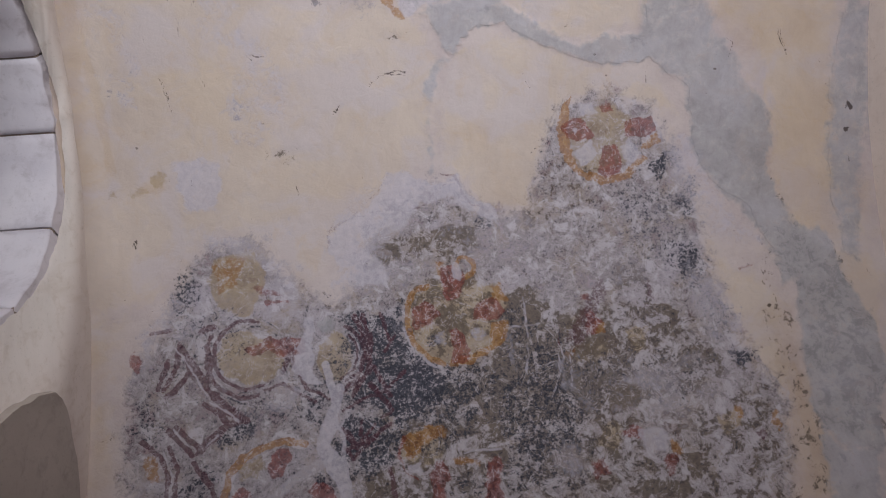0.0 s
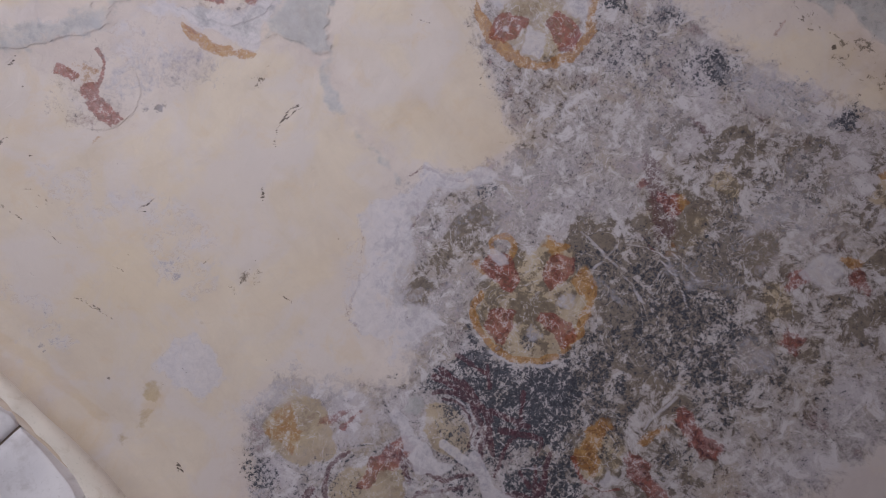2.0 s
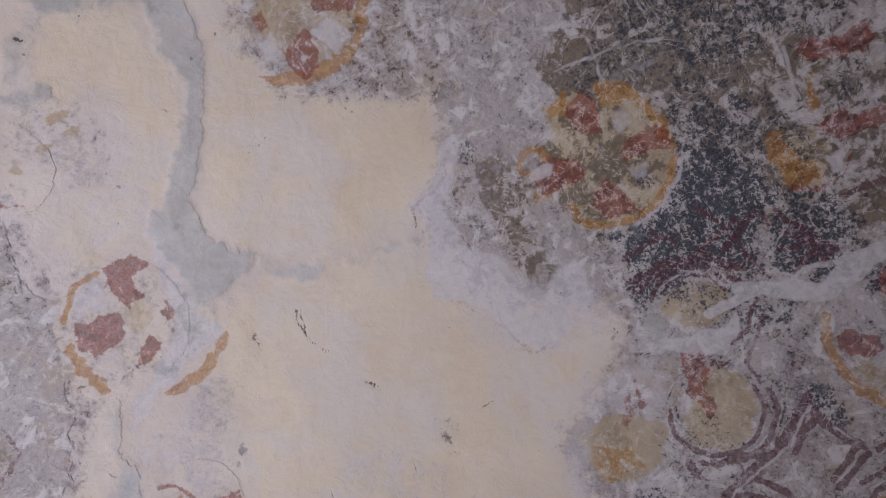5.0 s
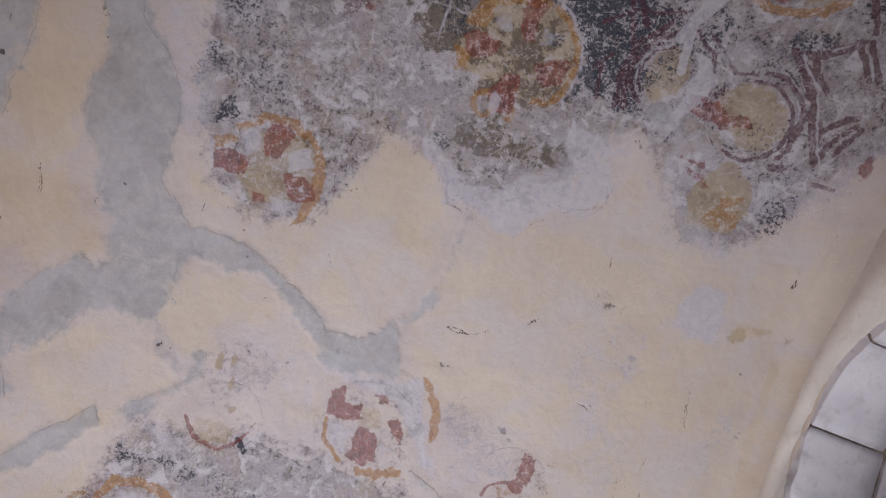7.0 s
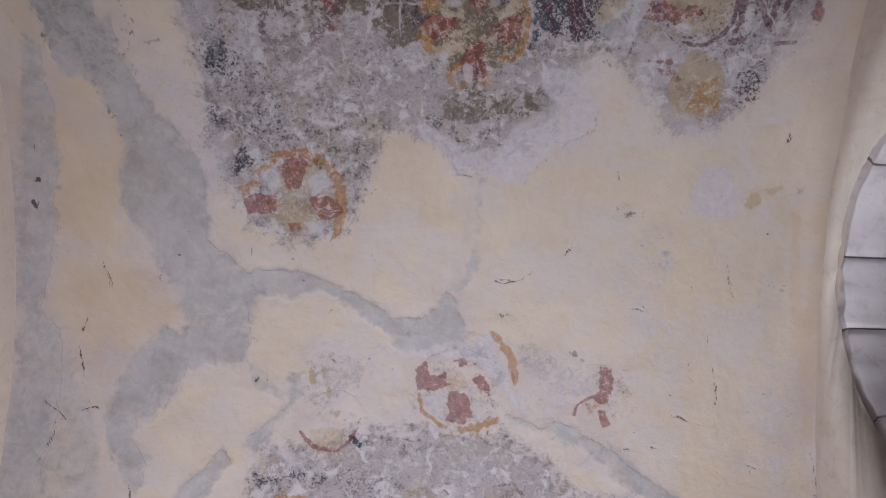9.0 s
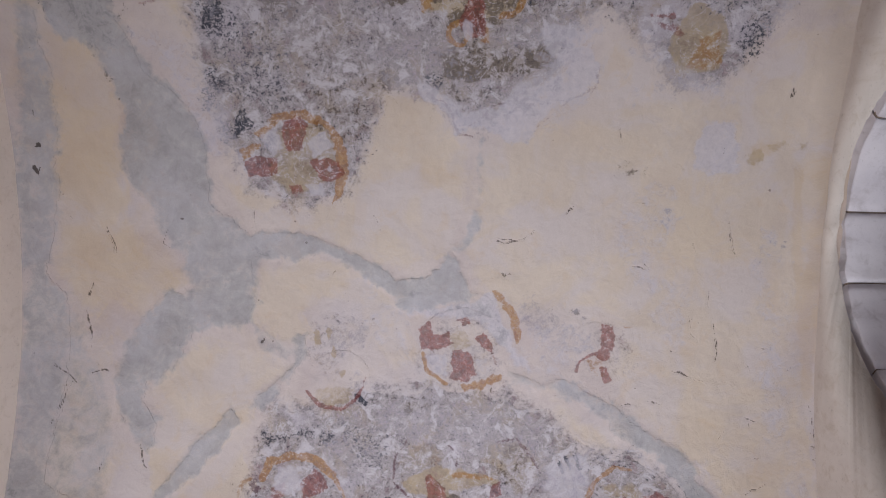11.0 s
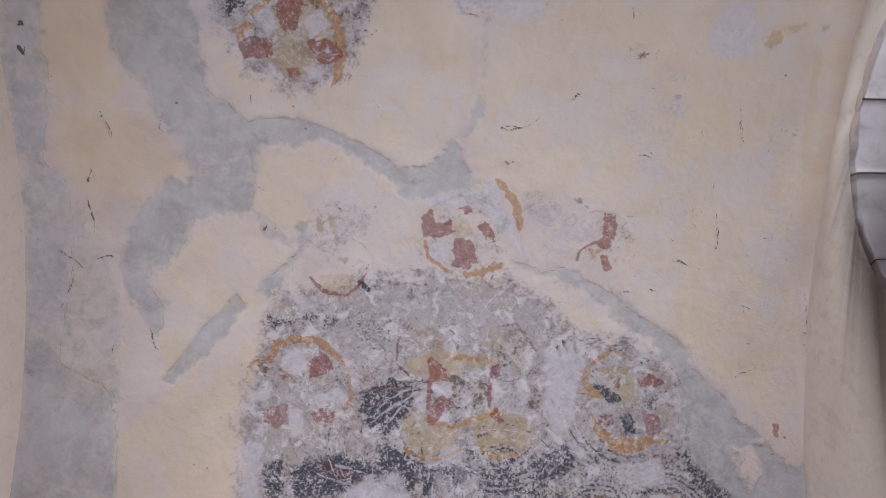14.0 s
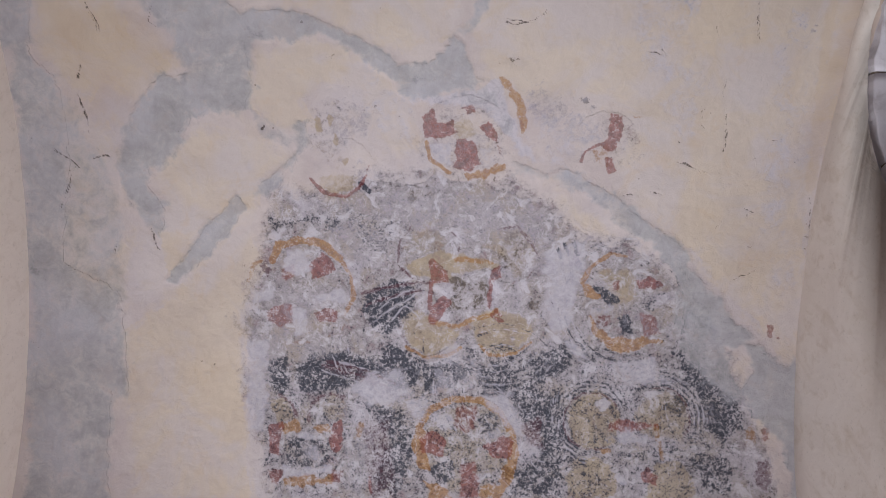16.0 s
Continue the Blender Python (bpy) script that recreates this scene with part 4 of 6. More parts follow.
# pale disc with four red petals
stroke("ochre", 0.0135, 0.80, (0.849, -0.963), (0.829, -0.909), (0.760, -0.886), (0.680, -0.894), (0.622, -0.942))
stroke("ochre", 0.0077, 0.65, (0.622, -0.942), (0.578, -1.006), (0.569, -1.083), (0.598, -1.133))
stroke("ochre", 0.0078, 0.50, (0.929, -1.030), (0.910, -0.980), (0.887, -0.964))
stroke("ochre", 0.0058, 0.35, (0.808, -1.239), (0.692, -1.234), (0.615, -1.202), (0.578, -1.142))
patch("red", 0.80, 0.006, (0.713, -1.023), (0.719, -0.973), (0.679, -0.929), (0.637, -0.943), (0.621, -0.985), (0.659, -1.009), (0.693, -1.028))
patch("red", 0.66, 0.006, (0.817, -0.992), (0.775, -0.975), (0.769, -1.014), (0.803, -1.031))
patch("maroon", 0.70, 0.006, (0.895, -0.980), (0.872, -0.967), (0.848, -0.994), (0.864, -1.014), (0.887, -0.999))
patch("red", 0.75, 0.006, (0.873, -1.139), (0.831, -1.110), (0.781, -1.119), (0.779, -1.174), (0.820, -1.187), (0.861, -1.165))
patch("red", 0.75, 0.006, (0.710, -1.140), (0.667, -1.107), (0.614, -1.124), (0.624, -1.169), (0.678, -1.170))
patch("white", 0.75, 0.015, (0.795, -0.927), (0.728, -0.915), (0.717, -0.992), (0.765, -1.014), (0.814, -0.977))
patch("white", 0.70, 0.015, (0.929, -1.059), (0.832, -1.045), (0.831, -1.104), (0.909, -1.126))
patch("white", 0.75, 0.015, (0.726, -1.061), (0.601, -1.036), (0.599, -1.094), (0.696, -1.108))
patch("white", 0.75, 0.015, (0.773, -1.121), (0.719, -1.119), (0.722, -1.206), (0.770, -1.208))
# quatrefoil with a square heart
patch("olive", 0.70, 0.012, (0.401, -0.960), (0.354, -0.924), (0.279, -0.898), (0.125, -0.934), (0.077, -0.940), (0.085, -0.971), (0.237, -0.977), (0.255, -1.013), (0.303, -1.009), (0.371, -0.998))
patch("olive", 0.35, 0.020, (0.408, -0.883), (0.357, -0.833), (0.262, -0.836), (0.221, -0.895), (0.354, -0.924), (0.401, -0.960))
patch("olive", 0.40, 0.015, (0.146, -0.892), (0.110, -0.834), (0.017, -0.815), (-0.034, -0.885), (-0.019, -0.963), (0.036, -1.000), (0.068, -0.928))
patch("olive", 0.60, 0.015, (0.409, -1.135), (0.348, -1.109), (0.231, -1.157), (0.191, -1.184), (0.227, -1.254), (0.303, -1.276), (0.378, -1.235))
patch("olive", 0.65, 0.015, (0.170, -1.125), (0.079, -1.093), (-0.017, -1.118), (-0.049, -1.175), (0.006, -1.239), (0.092, -1.254), (0.156, -1.202))
patch("brown", 0.45, 0.015, (0.242, -0.997), (0.111, -0.988), (0.106, -1.100), (0.238, -1.109))
stroke("maroon", 0.0038, 0.70, (0.380, -0.825), (0.416, -0.880), (0.418, -0.957), (0.378, -1.002), (0.336, -1.012))
stroke("maroon", 0.0038, 0.65, (0.243, -0.839), (0.213, -0.866), (0.217, -0.905))
stroke("maroon", 0.0038, 0.65, (0.088, -0.823), (0.021, -0.815), (-0.023, -0.863), (-0.049, -0.914))
stroke("red", 0.0038, 0.50, (0.036, -1.008), (-0.021, -0.986), (-0.038, -0.958))
stroke("ochre", 0.0058, 0.80, (0.386, -1.235), (0.326, -1.271), (0.242, -1.268), (0.199, -1.233))
stroke("ochre", 0.0058, 0.70, (0.136, -1.225), (0.092, -1.258), (0.012, -1.247), (-0.040, -1.204))
stroke("maroon", 0.0039, 0.50, (0.409, -1.135), (0.392, -1.212), (0.342, -1.264))
patch("red", 0.86, 0.005, (0.317, -0.930), (0.296, -0.933), (0.260, -0.974), (0.251, -1.012), (0.313, -1.015))
stroke("red", 0.0067, 0.90, (0.307, -1.011), (0.310, -1.102))
patch("red", 0.85, 0.005, (0.310, -1.102), (0.263, -1.056), (0.241, -1.080), (0.260, -1.129), (0.292, -1.163), (0.310, -1.151))
patch("red", 0.80, 0.005, (0.112, -0.964), (0.075, -0.944), (0.069, -0.986), (0.106, -1.011))
stroke("red", 0.0067, 0.75, (0.106, -1.007), (0.107, -1.088))
patch("red", 0.30, 0.010, (0.105, -1.045), (0.063, -1.034), (0.060, -1.092), (0.099, -1.093))
spot("red", 0.092, -1.115, 0.010, 0.010, 0.98)
spot("red", 0.074, -1.122, 0.010, 0.010, 0.98)
spot("red", 0.081, -1.141, 0.010, 0.010, 0.98)
spot("red", 0.101, -1.132, 0.010, 0.010, 0.98)
spot("red", 0.066, -1.144, 0.010, 0.010, 0.98)
patch("ochre", 0.70, 0.008, (0.240, -0.919), (0.125, -0.930), (0.079, -0.936), (0.086, -0.952), (0.239, -0.938))
stroke("ochre", 0.0097, 0.65, (0.279, -1.153), (0.211, -1.162), (0.145, -1.128), (0.079, -1.106))
# disc with blue flakes
patch("ochre", 0.92, 0.008, (-0.198, -0.994), (-0.231, -1.003), (-0.272, -1.049), (-0.240, -1.055), (-0.208, -1.042))
patch("ochre", 0.95, 0.010, (-0.231, -1.113), (-0.268, -1.156), (-0.336, -1.182), (-0.422, -1.178), (-0.483, -1.186), (-0.414, -1.221), (-0.328, -1.225), (-0.261, -1.181))
stroke("ochre", 0.0076, 0.75, (-0.286, -0.899), (-0.227, -0.939), (-0.202, -0.994))
stroke("ochre", 0.0057, 0.60, (-0.290, -0.895), (-0.347, -0.902))
patch("olive", 0.50, 0.020, (-0.256, -0.954), (-0.349, -0.931), (-0.394, -1.025), (-0.359, -1.075), (-0.282, -1.068))
patch("dark", 0.78, 0.006, (-0.231, -0.999), (-0.279, -1.007), (-0.328, -1.032), (-0.342, -1.056), (-0.292, -1.068), (-0.262, -1.040))
patch("dark", 0.76, 0.006, (-0.323, -1.109), (-0.359, -1.081), (-0.392, -1.122), (-0.380, -1.176), (-0.341, -1.159))
patch("dark", 0.48, 0.008, (-0.413, -1.024), (-0.451, -1.033), (-0.445, -1.081), (-0.412, -1.073))
patch("red", 0.75, 0.006, (-0.297, -0.991), (-0.330, -0.974), (-0.336, -1.018), (-0.308, -1.019))
patch("red", 0.80, 0.006, (-0.387, -0.983), (-0.427, -0.966), (-0.471, -0.993), (-0.431, -1.014), (-0.396, -1.006))
patch("red", 0.66, 0.008, (-0.402, -1.092), (-0.455, -1.100), (-0.474, -1.161), (-0.421, -1.169))
patch("red", 0.45, 0.010, (-0.237, -1.109), (-0.303, -1.096), (-0.325, -1.144), (-0.268, -1.156))
patch("white", 0.55, 0.015, (-0.225, -1.071), (-0.320, -1.067), (-0.303, -1.106), (-0.237, -1.113))
# large disc low in the field
patch("olive", 0.45, 0.030, (0.322, -1.515), (0.240, -1.417), (0.106, -1.408), (0.016, -1.502), (0.012, -1.632), (0.095, -1.726), (0.227, -1.732), (0.307, -1.645))
stroke("ochre", 0.0114, 0.85, (0.323, -1.500), (0.287, -1.448), (0.221, -1.411), (0.125, -1.407), (0.056, -1.447), (0.010, -1.517), (-0.005, -1.576), (0.021, -1.673), (0.061, -1.725))
patch("ochre", 0.89, 0.008, (0.336, -1.501), (0.301, -1.524), (0.310, -1.571), (0.292, -1.644), (0.326, -1.636), (0.343, -1.572))
patch("ochre", 0.85, 0.008, (0.025, -1.521), (-0.006, -1.539), (-0.000, -1.613), (0.028, -1.687), (0.049, -1.670), (0.023, -1.605))
patch("ochre", 0.85, 0.010, (0.305, -1.681), (0.229, -1.696), (0.208, -1.735), (0.284, -1.738))
patch("ochre", 0.80, 0.010, (0.115, -1.700), (0.039, -1.688), (0.057, -1.728), (0.123, -1.731))
patch("red", 0.92, 0.006, (0.327, -1.544), (0.278, -1.521), (0.231, -1.549), (0.248, -1.598), (0.309, -1.593))
patch("red", 0.92, 0.006, (0.104, -1.566), (0.044, -1.518), (0.002, -1.539), (0.012, -1.588), (0.076, -1.598))
patch("red", 0.58, 0.008, (0.212, -1.431), (0.139, -1.428), (0.136, -1.507), (0.168, -1.531), (0.210, -1.501))
patch("red", 0.73, 0.008, (0.186, -1.625), (0.133, -1.610), (0.118, -1.731), (0.185, -1.734))
patch("dark", 0.60, 0.010, (0.132, -1.466), (0.069, -1.452), (0.049, -1.500), (0.097, -1.534), (0.130, -1.516))
patch("dark", 0.68, 0.012, (0.292, -1.640), (0.213, -1.607), (0.192, -1.667), (0.256, -1.712))
patch("dark", 0.44, 0.010, (0.127, -1.622), (0.070, -1.616), (0.059, -1.661), (0.116, -1.673))
patch("white", 0.70, 0.012, (0.286, -1.467), (0.219, -1.454), (0.217, -1.511), (0.264, -1.522))
patch("white", 0.60, 0.012, (0.121, -1.525), (0.064, -1.495), (0.035, -1.522), (0.100, -1.562))
# quatrefoil with red posts
patch("olive", 0.60, 0.015, (0.834, -1.446), (0.790, -1.421), (0.750, -1.458), (0.756, -1.505), (0.814, -1.508))
patch("olive", 0.40, 0.015, (0.682, -1.445), (0.626, -1.414), (0.576, -1.450), (0.593, -1.498), (0.650, -1.510))
stroke("maroon", 0.0058, 0.80, (0.810, -1.422), (0.770, -1.443), (0.748, -1.486))
stroke("maroon", 0.0048, 0.60, (0.708, -1.503), (0.698, -1.446), (0.645, -1.411), (0.587, -1.422))
patch("red", 0.85, 0.006, (0.841, -1.522), (0.795, -1.513), (0.792, -1.554), (0.803, -1.620), (0.832, -1.612))
patch("red", 0.85, 0.006, (0.629, -1.506), (0.591, -1.493), (0.589, -1.601), (0.611, -1.613), (0.629, -1.566))
patch("red", 0.66, 0.006, (0.834, -1.667), (0.784, -1.669), (0.789, -1.724), (0.822, -1.714))
patch("red", 0.66, 0.006, (0.620, -1.658), (0.577, -1.660), (0.582, -1.708), (0.613, -1.704))
patch("ochre", 0.80, 0.010, (0.798, -1.517), (0.737, -1.510), (0.731, -1.542), (0.792, -1.550))
patch("ochre", 0.70, 0.010, (0.688, -1.521), (0.625, -1.500), (0.623, -1.537), (0.677, -1.545))
patch("ochre", 0.70, 0.010, (0.782, -1.694), (0.611, -1.676), (0.608, -1.709), (0.779, -1.723))
patch("dark", 0.60, 0.010, (0.776, -1.563), (0.628, -1.556), (0.627, -1.655), (0.765, -1.661))
patch("white", 0.70, 0.010, (0.783, -1.550), (0.623, -1.543), (0.622, -1.558), (0.782, -1.565))
patch("white", 0.70, 0.010, (0.784, -1.662), (0.612, -1.650), (0.611, -1.676), (0.782, -1.687))
patch("white", 0.50, 0.020, (0.722, -1.585), (0.674, -1.586), (0.651, -1.641), (0.709, -1.634))
patch("ochre", 0.60, 0.010, (0.544, -1.506), (0.516, -1.495), (0.518, -1.552), (0.541, -1.553))
stroke("red", 0.0056, 0.80, (0.490, -1.675), (0.484, -1.725))
# yellowish quatrefoil in brushed outlines
patch("olive", 0.88, 0.015, (-0.168, -1.466), (-0.200, -1.389), (-0.257, -1.358), (-0.324, -1.384), (-0.351, -1.458), (-0.328, -1.534), (-0.243, -1.562), (-0.185, -1.531))
patch("olive", 0.55, 0.015, (-0.393, -1.438), (-0.429, -1.370), (-0.505, -1.348), (-0.572, -1.383), (-0.587, -1.458), (-0.546, -1.525), (-0.479, -1.518), (-0.413, -1.493))
patch("olive", 0.88, 0.015, (-0.168, -1.661), (-0.205, -1.586), (-0.281, -1.573), (-0.347, -1.635), (-0.338, -1.711), (-0.178, -1.718))
patch("olive", 0.85, 0.015, (-0.432, -1.668), (-0.470, -1.593), (-0.546, -1.580), (-0.602, -1.642), (-0.601, -1.700), (-0.441, -1.707))
patch("red", 0.77, 0.008, (-0.302, -1.462), (-0.355, -1.452), (-0.479, -1.459), (-0.479, -1.481), (-0.356, -1.494), (-0.308, -1.488))
patch("red", 0.89, 0.006, (-0.410, -1.623), (-0.442, -1.603), (-0.480, -1.638), (-0.470, -1.670), (-0.429, -1.659))
patch("ochre", 0.89, 0.008, (-0.284, -1.549), (-0.322, -1.553), (-0.319, -1.574), (-0.288, -1.573))
stroke("ochre", 0.0113, 0.50, (-0.469, -1.472), (-0.489, -1.537), (-0.493, -1.573))
spot("white", -0.297, -1.413, 0.027, 0.019, 0.95)
patch("white", 0.70, 0.015, (-0.337, -1.496), (-0.451, -1.492), (-0.451, -1.538), (-0.347, -1.543))
spot("white", -0.353, -1.658, 0.022, 0.018, 0.90)
patch("dark", 0.56, 0.010, (-0.347, -1.552), (-0.451, -1.547), (-0.442, -1.585), (-0.357, -1.589))
spot("brown", -0.544, -1.393, 0.047, 0.028, 0.60)
ring("dark", -0.256, -1.462, 0.102, 0.0042, 0.66, -86, 149)
ring("dark", -0.256, -1.462, 0.117, 0.0042, 0.70, -86, 149)
ring("dark", -0.256, -1.462, 0.132, 0.0042, 0.66, -86, 149)
ring("dark", -0.256, -1.462, 0.148, 0.0042, 0.57, -86, 149)
ring("white", -0.256, -1.462, 0.110, 0.0019, 0.66, -86, 149)
ring("white", -0.256, -1.462, 0.125, 0.0019, 0.66, -86, 149)
ring("white", -0.256, -1.462, 0.140, 0.0019, 0.66, -86, 149)
ring("dark", -0.488, -1.439, 0.102, 0.0042, 0.66, 28, 218)
ring("dark", -0.488, -1.439, 0.117, 0.0042, 0.70, 28, 218)
ring("dark", -0.488, -1.439, 0.132, 0.0042, 0.66, 28, 218)
ring("dark", -0.488, -1.439, 0.147, 0.0042, 0.57, 28, 218)
ring("white", -0.488, -1.439, 0.110, 0.0019, 0.66, 28, 218)
ring("white", -0.488, -1.439, 0.125, 0.0019, 0.66, 28, 218)
ring("white", -0.488, -1.439, 0.140, 0.0019, 0.66, 28, 218)
ring("maroon", -0.256, -1.462, 0.095, 0.0030, 0.80, -122, 148)
ring("maroon", -0.488, -1.439, 0.095, 0.0030, 0.70, 28, 218)
ring("dark", -0.263, -1.666, 0.104, 0.0041, 0.61, -12, 108)
ring("dark", -0.263, -1.666, 0.118, 0.0041, 0.61, -12, 108)
ring("dark", -0.263, -1.666, 0.133, 0.0041, 0.61, -12, 108)
ring("dark", -0.517, -1.655, 0.103, 0.0041, 0.61, 69, 189)
ring("dark", -0.517, -1.655, 0.118, 0.0041, 0.61, 69, 189)
# red marks by the arch side
patch("red", 0.80, 0.006, (-0.835, -1.113), (-0.855, -1.122), (-0.853, -1.157), (-0.883, -1.156), (-0.884, -1.167), (-0.842, -1.161))
patch("red", 0.66, 0.008, (-0.820, -1.466), (-0.848, -1.456), (-0.856, -1.502), (-0.829, -1.513))
patch("ochre", 0.50, 0.010, (-0.772, -1.468), (-0.801, -1.458), (-0.810, -1.523), (-0.776, -1.534))
patch("maroon", 0.65, 0.008, (-0.806, -1.578), (-0.847, -1.567), (-0.868, -1.631), (-0.835, -1.672), (-0.804, -1.655))
# blue-black bands of the lower field
patch("dark", 0.40, 0.060, (0.865, -1.290), (0.381, -1.250), (0.226, -1.282), (0.171, -1.203), (-0.080, -1.231), (-0.173, -1.169), (-0.518, -1.213), (-0.772, -1.468), (-0.731, -1.709), (0.813, -1.775), (0.916, -1.427))
patch("dark", 0.85, 0.030, (0.854, -1.309), (0.787, -1.277), (0.762, -1.401), (0.819, -1.423))
patch("dark", 0.85, 0.030, (0.767, -1.305), (0.613, -1.260), (0.457, -1.292), (0.377, -1.366), (0.493, -1.351), (0.627, -1.395), (0.743, -1.400))
patch("dark", 0.75, 0.030, (0.542, -1.063), (0.447, -1.020), (0.351, -1.026), (0.386, -1.134), (0.441, -1.214), (0.500, -1.178), (0.540, -1.141))
patch("dark", 0.80, 0.030, (0.441, -1.214), (0.332, -1.287), (0.337, -1.383), (0.434, -1.387), (0.496, -1.294))
patch("dark", 0.70, 0.030, (0.361, -1.288), (0.226, -1.282), (0.223, -1.359), (0.298, -1.401))
patch("dark", 0.65, 0.030, (0.529, -1.410), (0.374, -1.442), (0.338, -1.591), (0.397, -1.743), (0.494, -1.708), (0.445, -1.558))
patch("dark", 0.65, 0.030, (0.149, -1.279), (0.034, -1.274), (-0.085, -1.365), (-0.109, -1.534), (-0.013, -1.501), (0.029, -1.408), (0.126, -1.374))
patch("dark", 0.70, 0.030, (-0.024, -1.272), (-0.155, -1.190), (-0.196, -1.265), (-0.085, -1.365))
patch("dark", 0.70, 0.030, (-0.047, -1.367), (-0.161, -1.362), (-0.167, -1.569), (-0.092, -1.609))
patch("dark", 0.70, 0.030, (-0.518, -1.213), (-0.615, -1.247), (-0.733, -1.357), (-0.772, -1.468), (-0.697, -1.528), (-0.621, -1.475), (-0.600, -1.363))
patch("dark", 0.65, 0.030, (0.022, -1.632), (-0.167, -1.587), (-0.169, -1.719), (0.019, -1.727))
patch("dark", 0.60, 0.030, (-0.584, -1.551), (-0.716, -1.545), (-0.732, -1.694), (-0.619, -1.699))
patch("dark", 0.55, 0.030, (0.852, -0.814), (0.623, -0.796), (0.546, -0.870), (0.699, -0.837), (0.833, -0.852))
patch("dark", 0.45, 0.030, (0.623, -0.777), (0.433, -0.808), (0.449, -0.924), (0.545, -0.908))
patch("dark", 0.55, 0.030, (0.190, -1.204), (0.131, -1.240), (0.128, -1.317), (0.196, -1.300))
patch("dark", 0.74, 0.012, (0.863, -1.338), (0.805, -1.326), (0.811, -1.403))
patch("dark", 0.74, 0.012, (0.523, -1.062), (0.466, -1.031), (0.445, -1.078))
patch("dark", 0.74, 0.012, (0.332, -1.287), (0.245, -1.293), (0.260, -1.380), (0.327, -1.402))
patch("dark", 0.74, 0.012, (0.417, -1.329), (0.341, -1.306), (0.347, -1.384))
patch("dark", 0.74, 0.012, (-0.600, -1.344), (-0.677, -1.397), (-0.735, -1.489), (-0.659, -1.473))
patch("dark", 0.74, 0.012, (-0.025, -1.310), (-0.101, -1.288), (-0.084, -1.346))
patch("dark", 0.74, 0.012, (0.226, -1.282), (0.138, -1.298), (0.222, -1.378))
patch("white", 0.70, 0.030, (0.533, -1.334), (0.416, -1.348), (0.412, -1.443), (0.529, -1.410))
patch("white", 0.70, 0.030, (0.286, -1.208), (0.200, -1.204), (0.206, -1.282), (0.264, -1.284))
patch("white", 0.70, 0.030, (0.125, -1.393), (0.030, -1.370), (-0.011, -1.463), (-0.091, -1.572), (-0.034, -1.575))
patch("white", 0.70, 0.030, (0.414, -1.405), (0.298, -1.401), (0.333, -1.478))
patch("white", 0.70, 0.030, (-0.273, -1.262), (-0.443, -1.235), (-0.523, -1.328), (-0.352, -1.354))
patch("white", 0.70, 0.030, (0.945, -1.235), (0.847, -1.231), (0.851, -1.538), (0.928, -1.541))
patch("white", 0.70, 0.030, (-0.063, -0.884), (-0.212, -0.859), (-0.189, -1.111), (-0.097, -1.192))
patch("white", 0.70, 0.030, (-0.155, -1.190), (-0.233, -1.225), (-0.196, -1.265))
patch("maroon", 0.50, 0.010, (0.679, -1.321), (0.573, -1.297), (0.414, -1.386), (0.531, -1.372))
patch("maroon", 0.45, 0.020, (0.526, -1.486), (0.430, -1.482), (0.397, -1.743), (0.492, -1.747))
patch("maroon", 0.60, 0.015, (-0.012, -1.482), (-0.078, -1.460), (-0.090, -1.554), (-0.033, -1.565))
stroke("maroon", 0.0048, 0.75, (0.542, -1.063), (0.427, -1.029), (0.313, -1.015))
stroke("maroon", 0.0048, 0.75, (0.522, -1.101), (0.426, -1.062), (0.340, -1.045))
stroke("maroon", 0.0048, 0.75, (0.669, -1.311), (0.532, -1.343), (0.434, -1.387))
stroke("maroon", 0.0048, 0.75, (0.650, -1.300), (0.514, -1.323), (0.415, -1.367))
stroke("white", 0.0023, 0.80, (0.501, -1.139), (0.445, -1.078), (0.370, -1.037))
stroke("white", 0.0023, 0.80, (0.510, -1.168), (0.425, -1.097), (0.350, -1.055))
stroke("white", 0.0023, 0.80, (0.479, -1.216), (0.424, -1.136), (0.378, -1.085))
stroke("white", 0.0023, 0.80, (0.669, -1.330), (0.551, -1.363), (0.453, -1.398))
stroke("white", 0.0023, 0.80, (0.612, -1.299), (0.494, -1.323), (0.396, -1.366))
stroke("dark", 0.0057, 0.90, (-0.115, -0.882), (-0.125, -0.911))
stroke("dark", 0.0057, 0.90, (-0.137, -0.862), (-0.148, -0.896))
stroke("dark", 0.0057, 0.90, (-0.163, -0.857), (-0.184, -0.899))
ring("dark", 0.077, -1.141, 0.135, 0.0046, 0.61, -152, -72)
ring("dark", 0.077, -1.141, 0.158, 0.0046, 0.61, -152, -72)
ring("dark", 0.077, -1.141, 0.181, 0.0046, 0.61, -152, -72)
ring("dark", 0.077, -1.141, 0.204, 0.0046, 0.61, -152, -72)
ring("dark", 0.077, -1.141, 0.227, 0.0046, 0.61, -152, -72)
ring("dark", 0.077, -1.141, 0.250, 0.0046, 0.61, -152, -72)
ring("white", 0.077, -1.141, 0.146, 0.0019, 0.66, -152, -72)
ring("white", 0.077, -1.141, 0.169, 0.0019, 0.66, -152, -72)
ring("white", 0.077, -1.141, 0.193, 0.0019, 0.66, -152, -72)
ring("white", 0.077, -1.141, 0.216, 0.0019, 0.66, -152, -72)
ring("white", 0.077, -1.141, 0.239, 0.0019, 0.66, -152, -72)
ring("dark", 0.298, -1.150, 0.124, 0.0042, 0.53, -132, -52)
ring("dark", 0.298, -1.150, 0.139, 0.0042, 0.53, -132, -52)
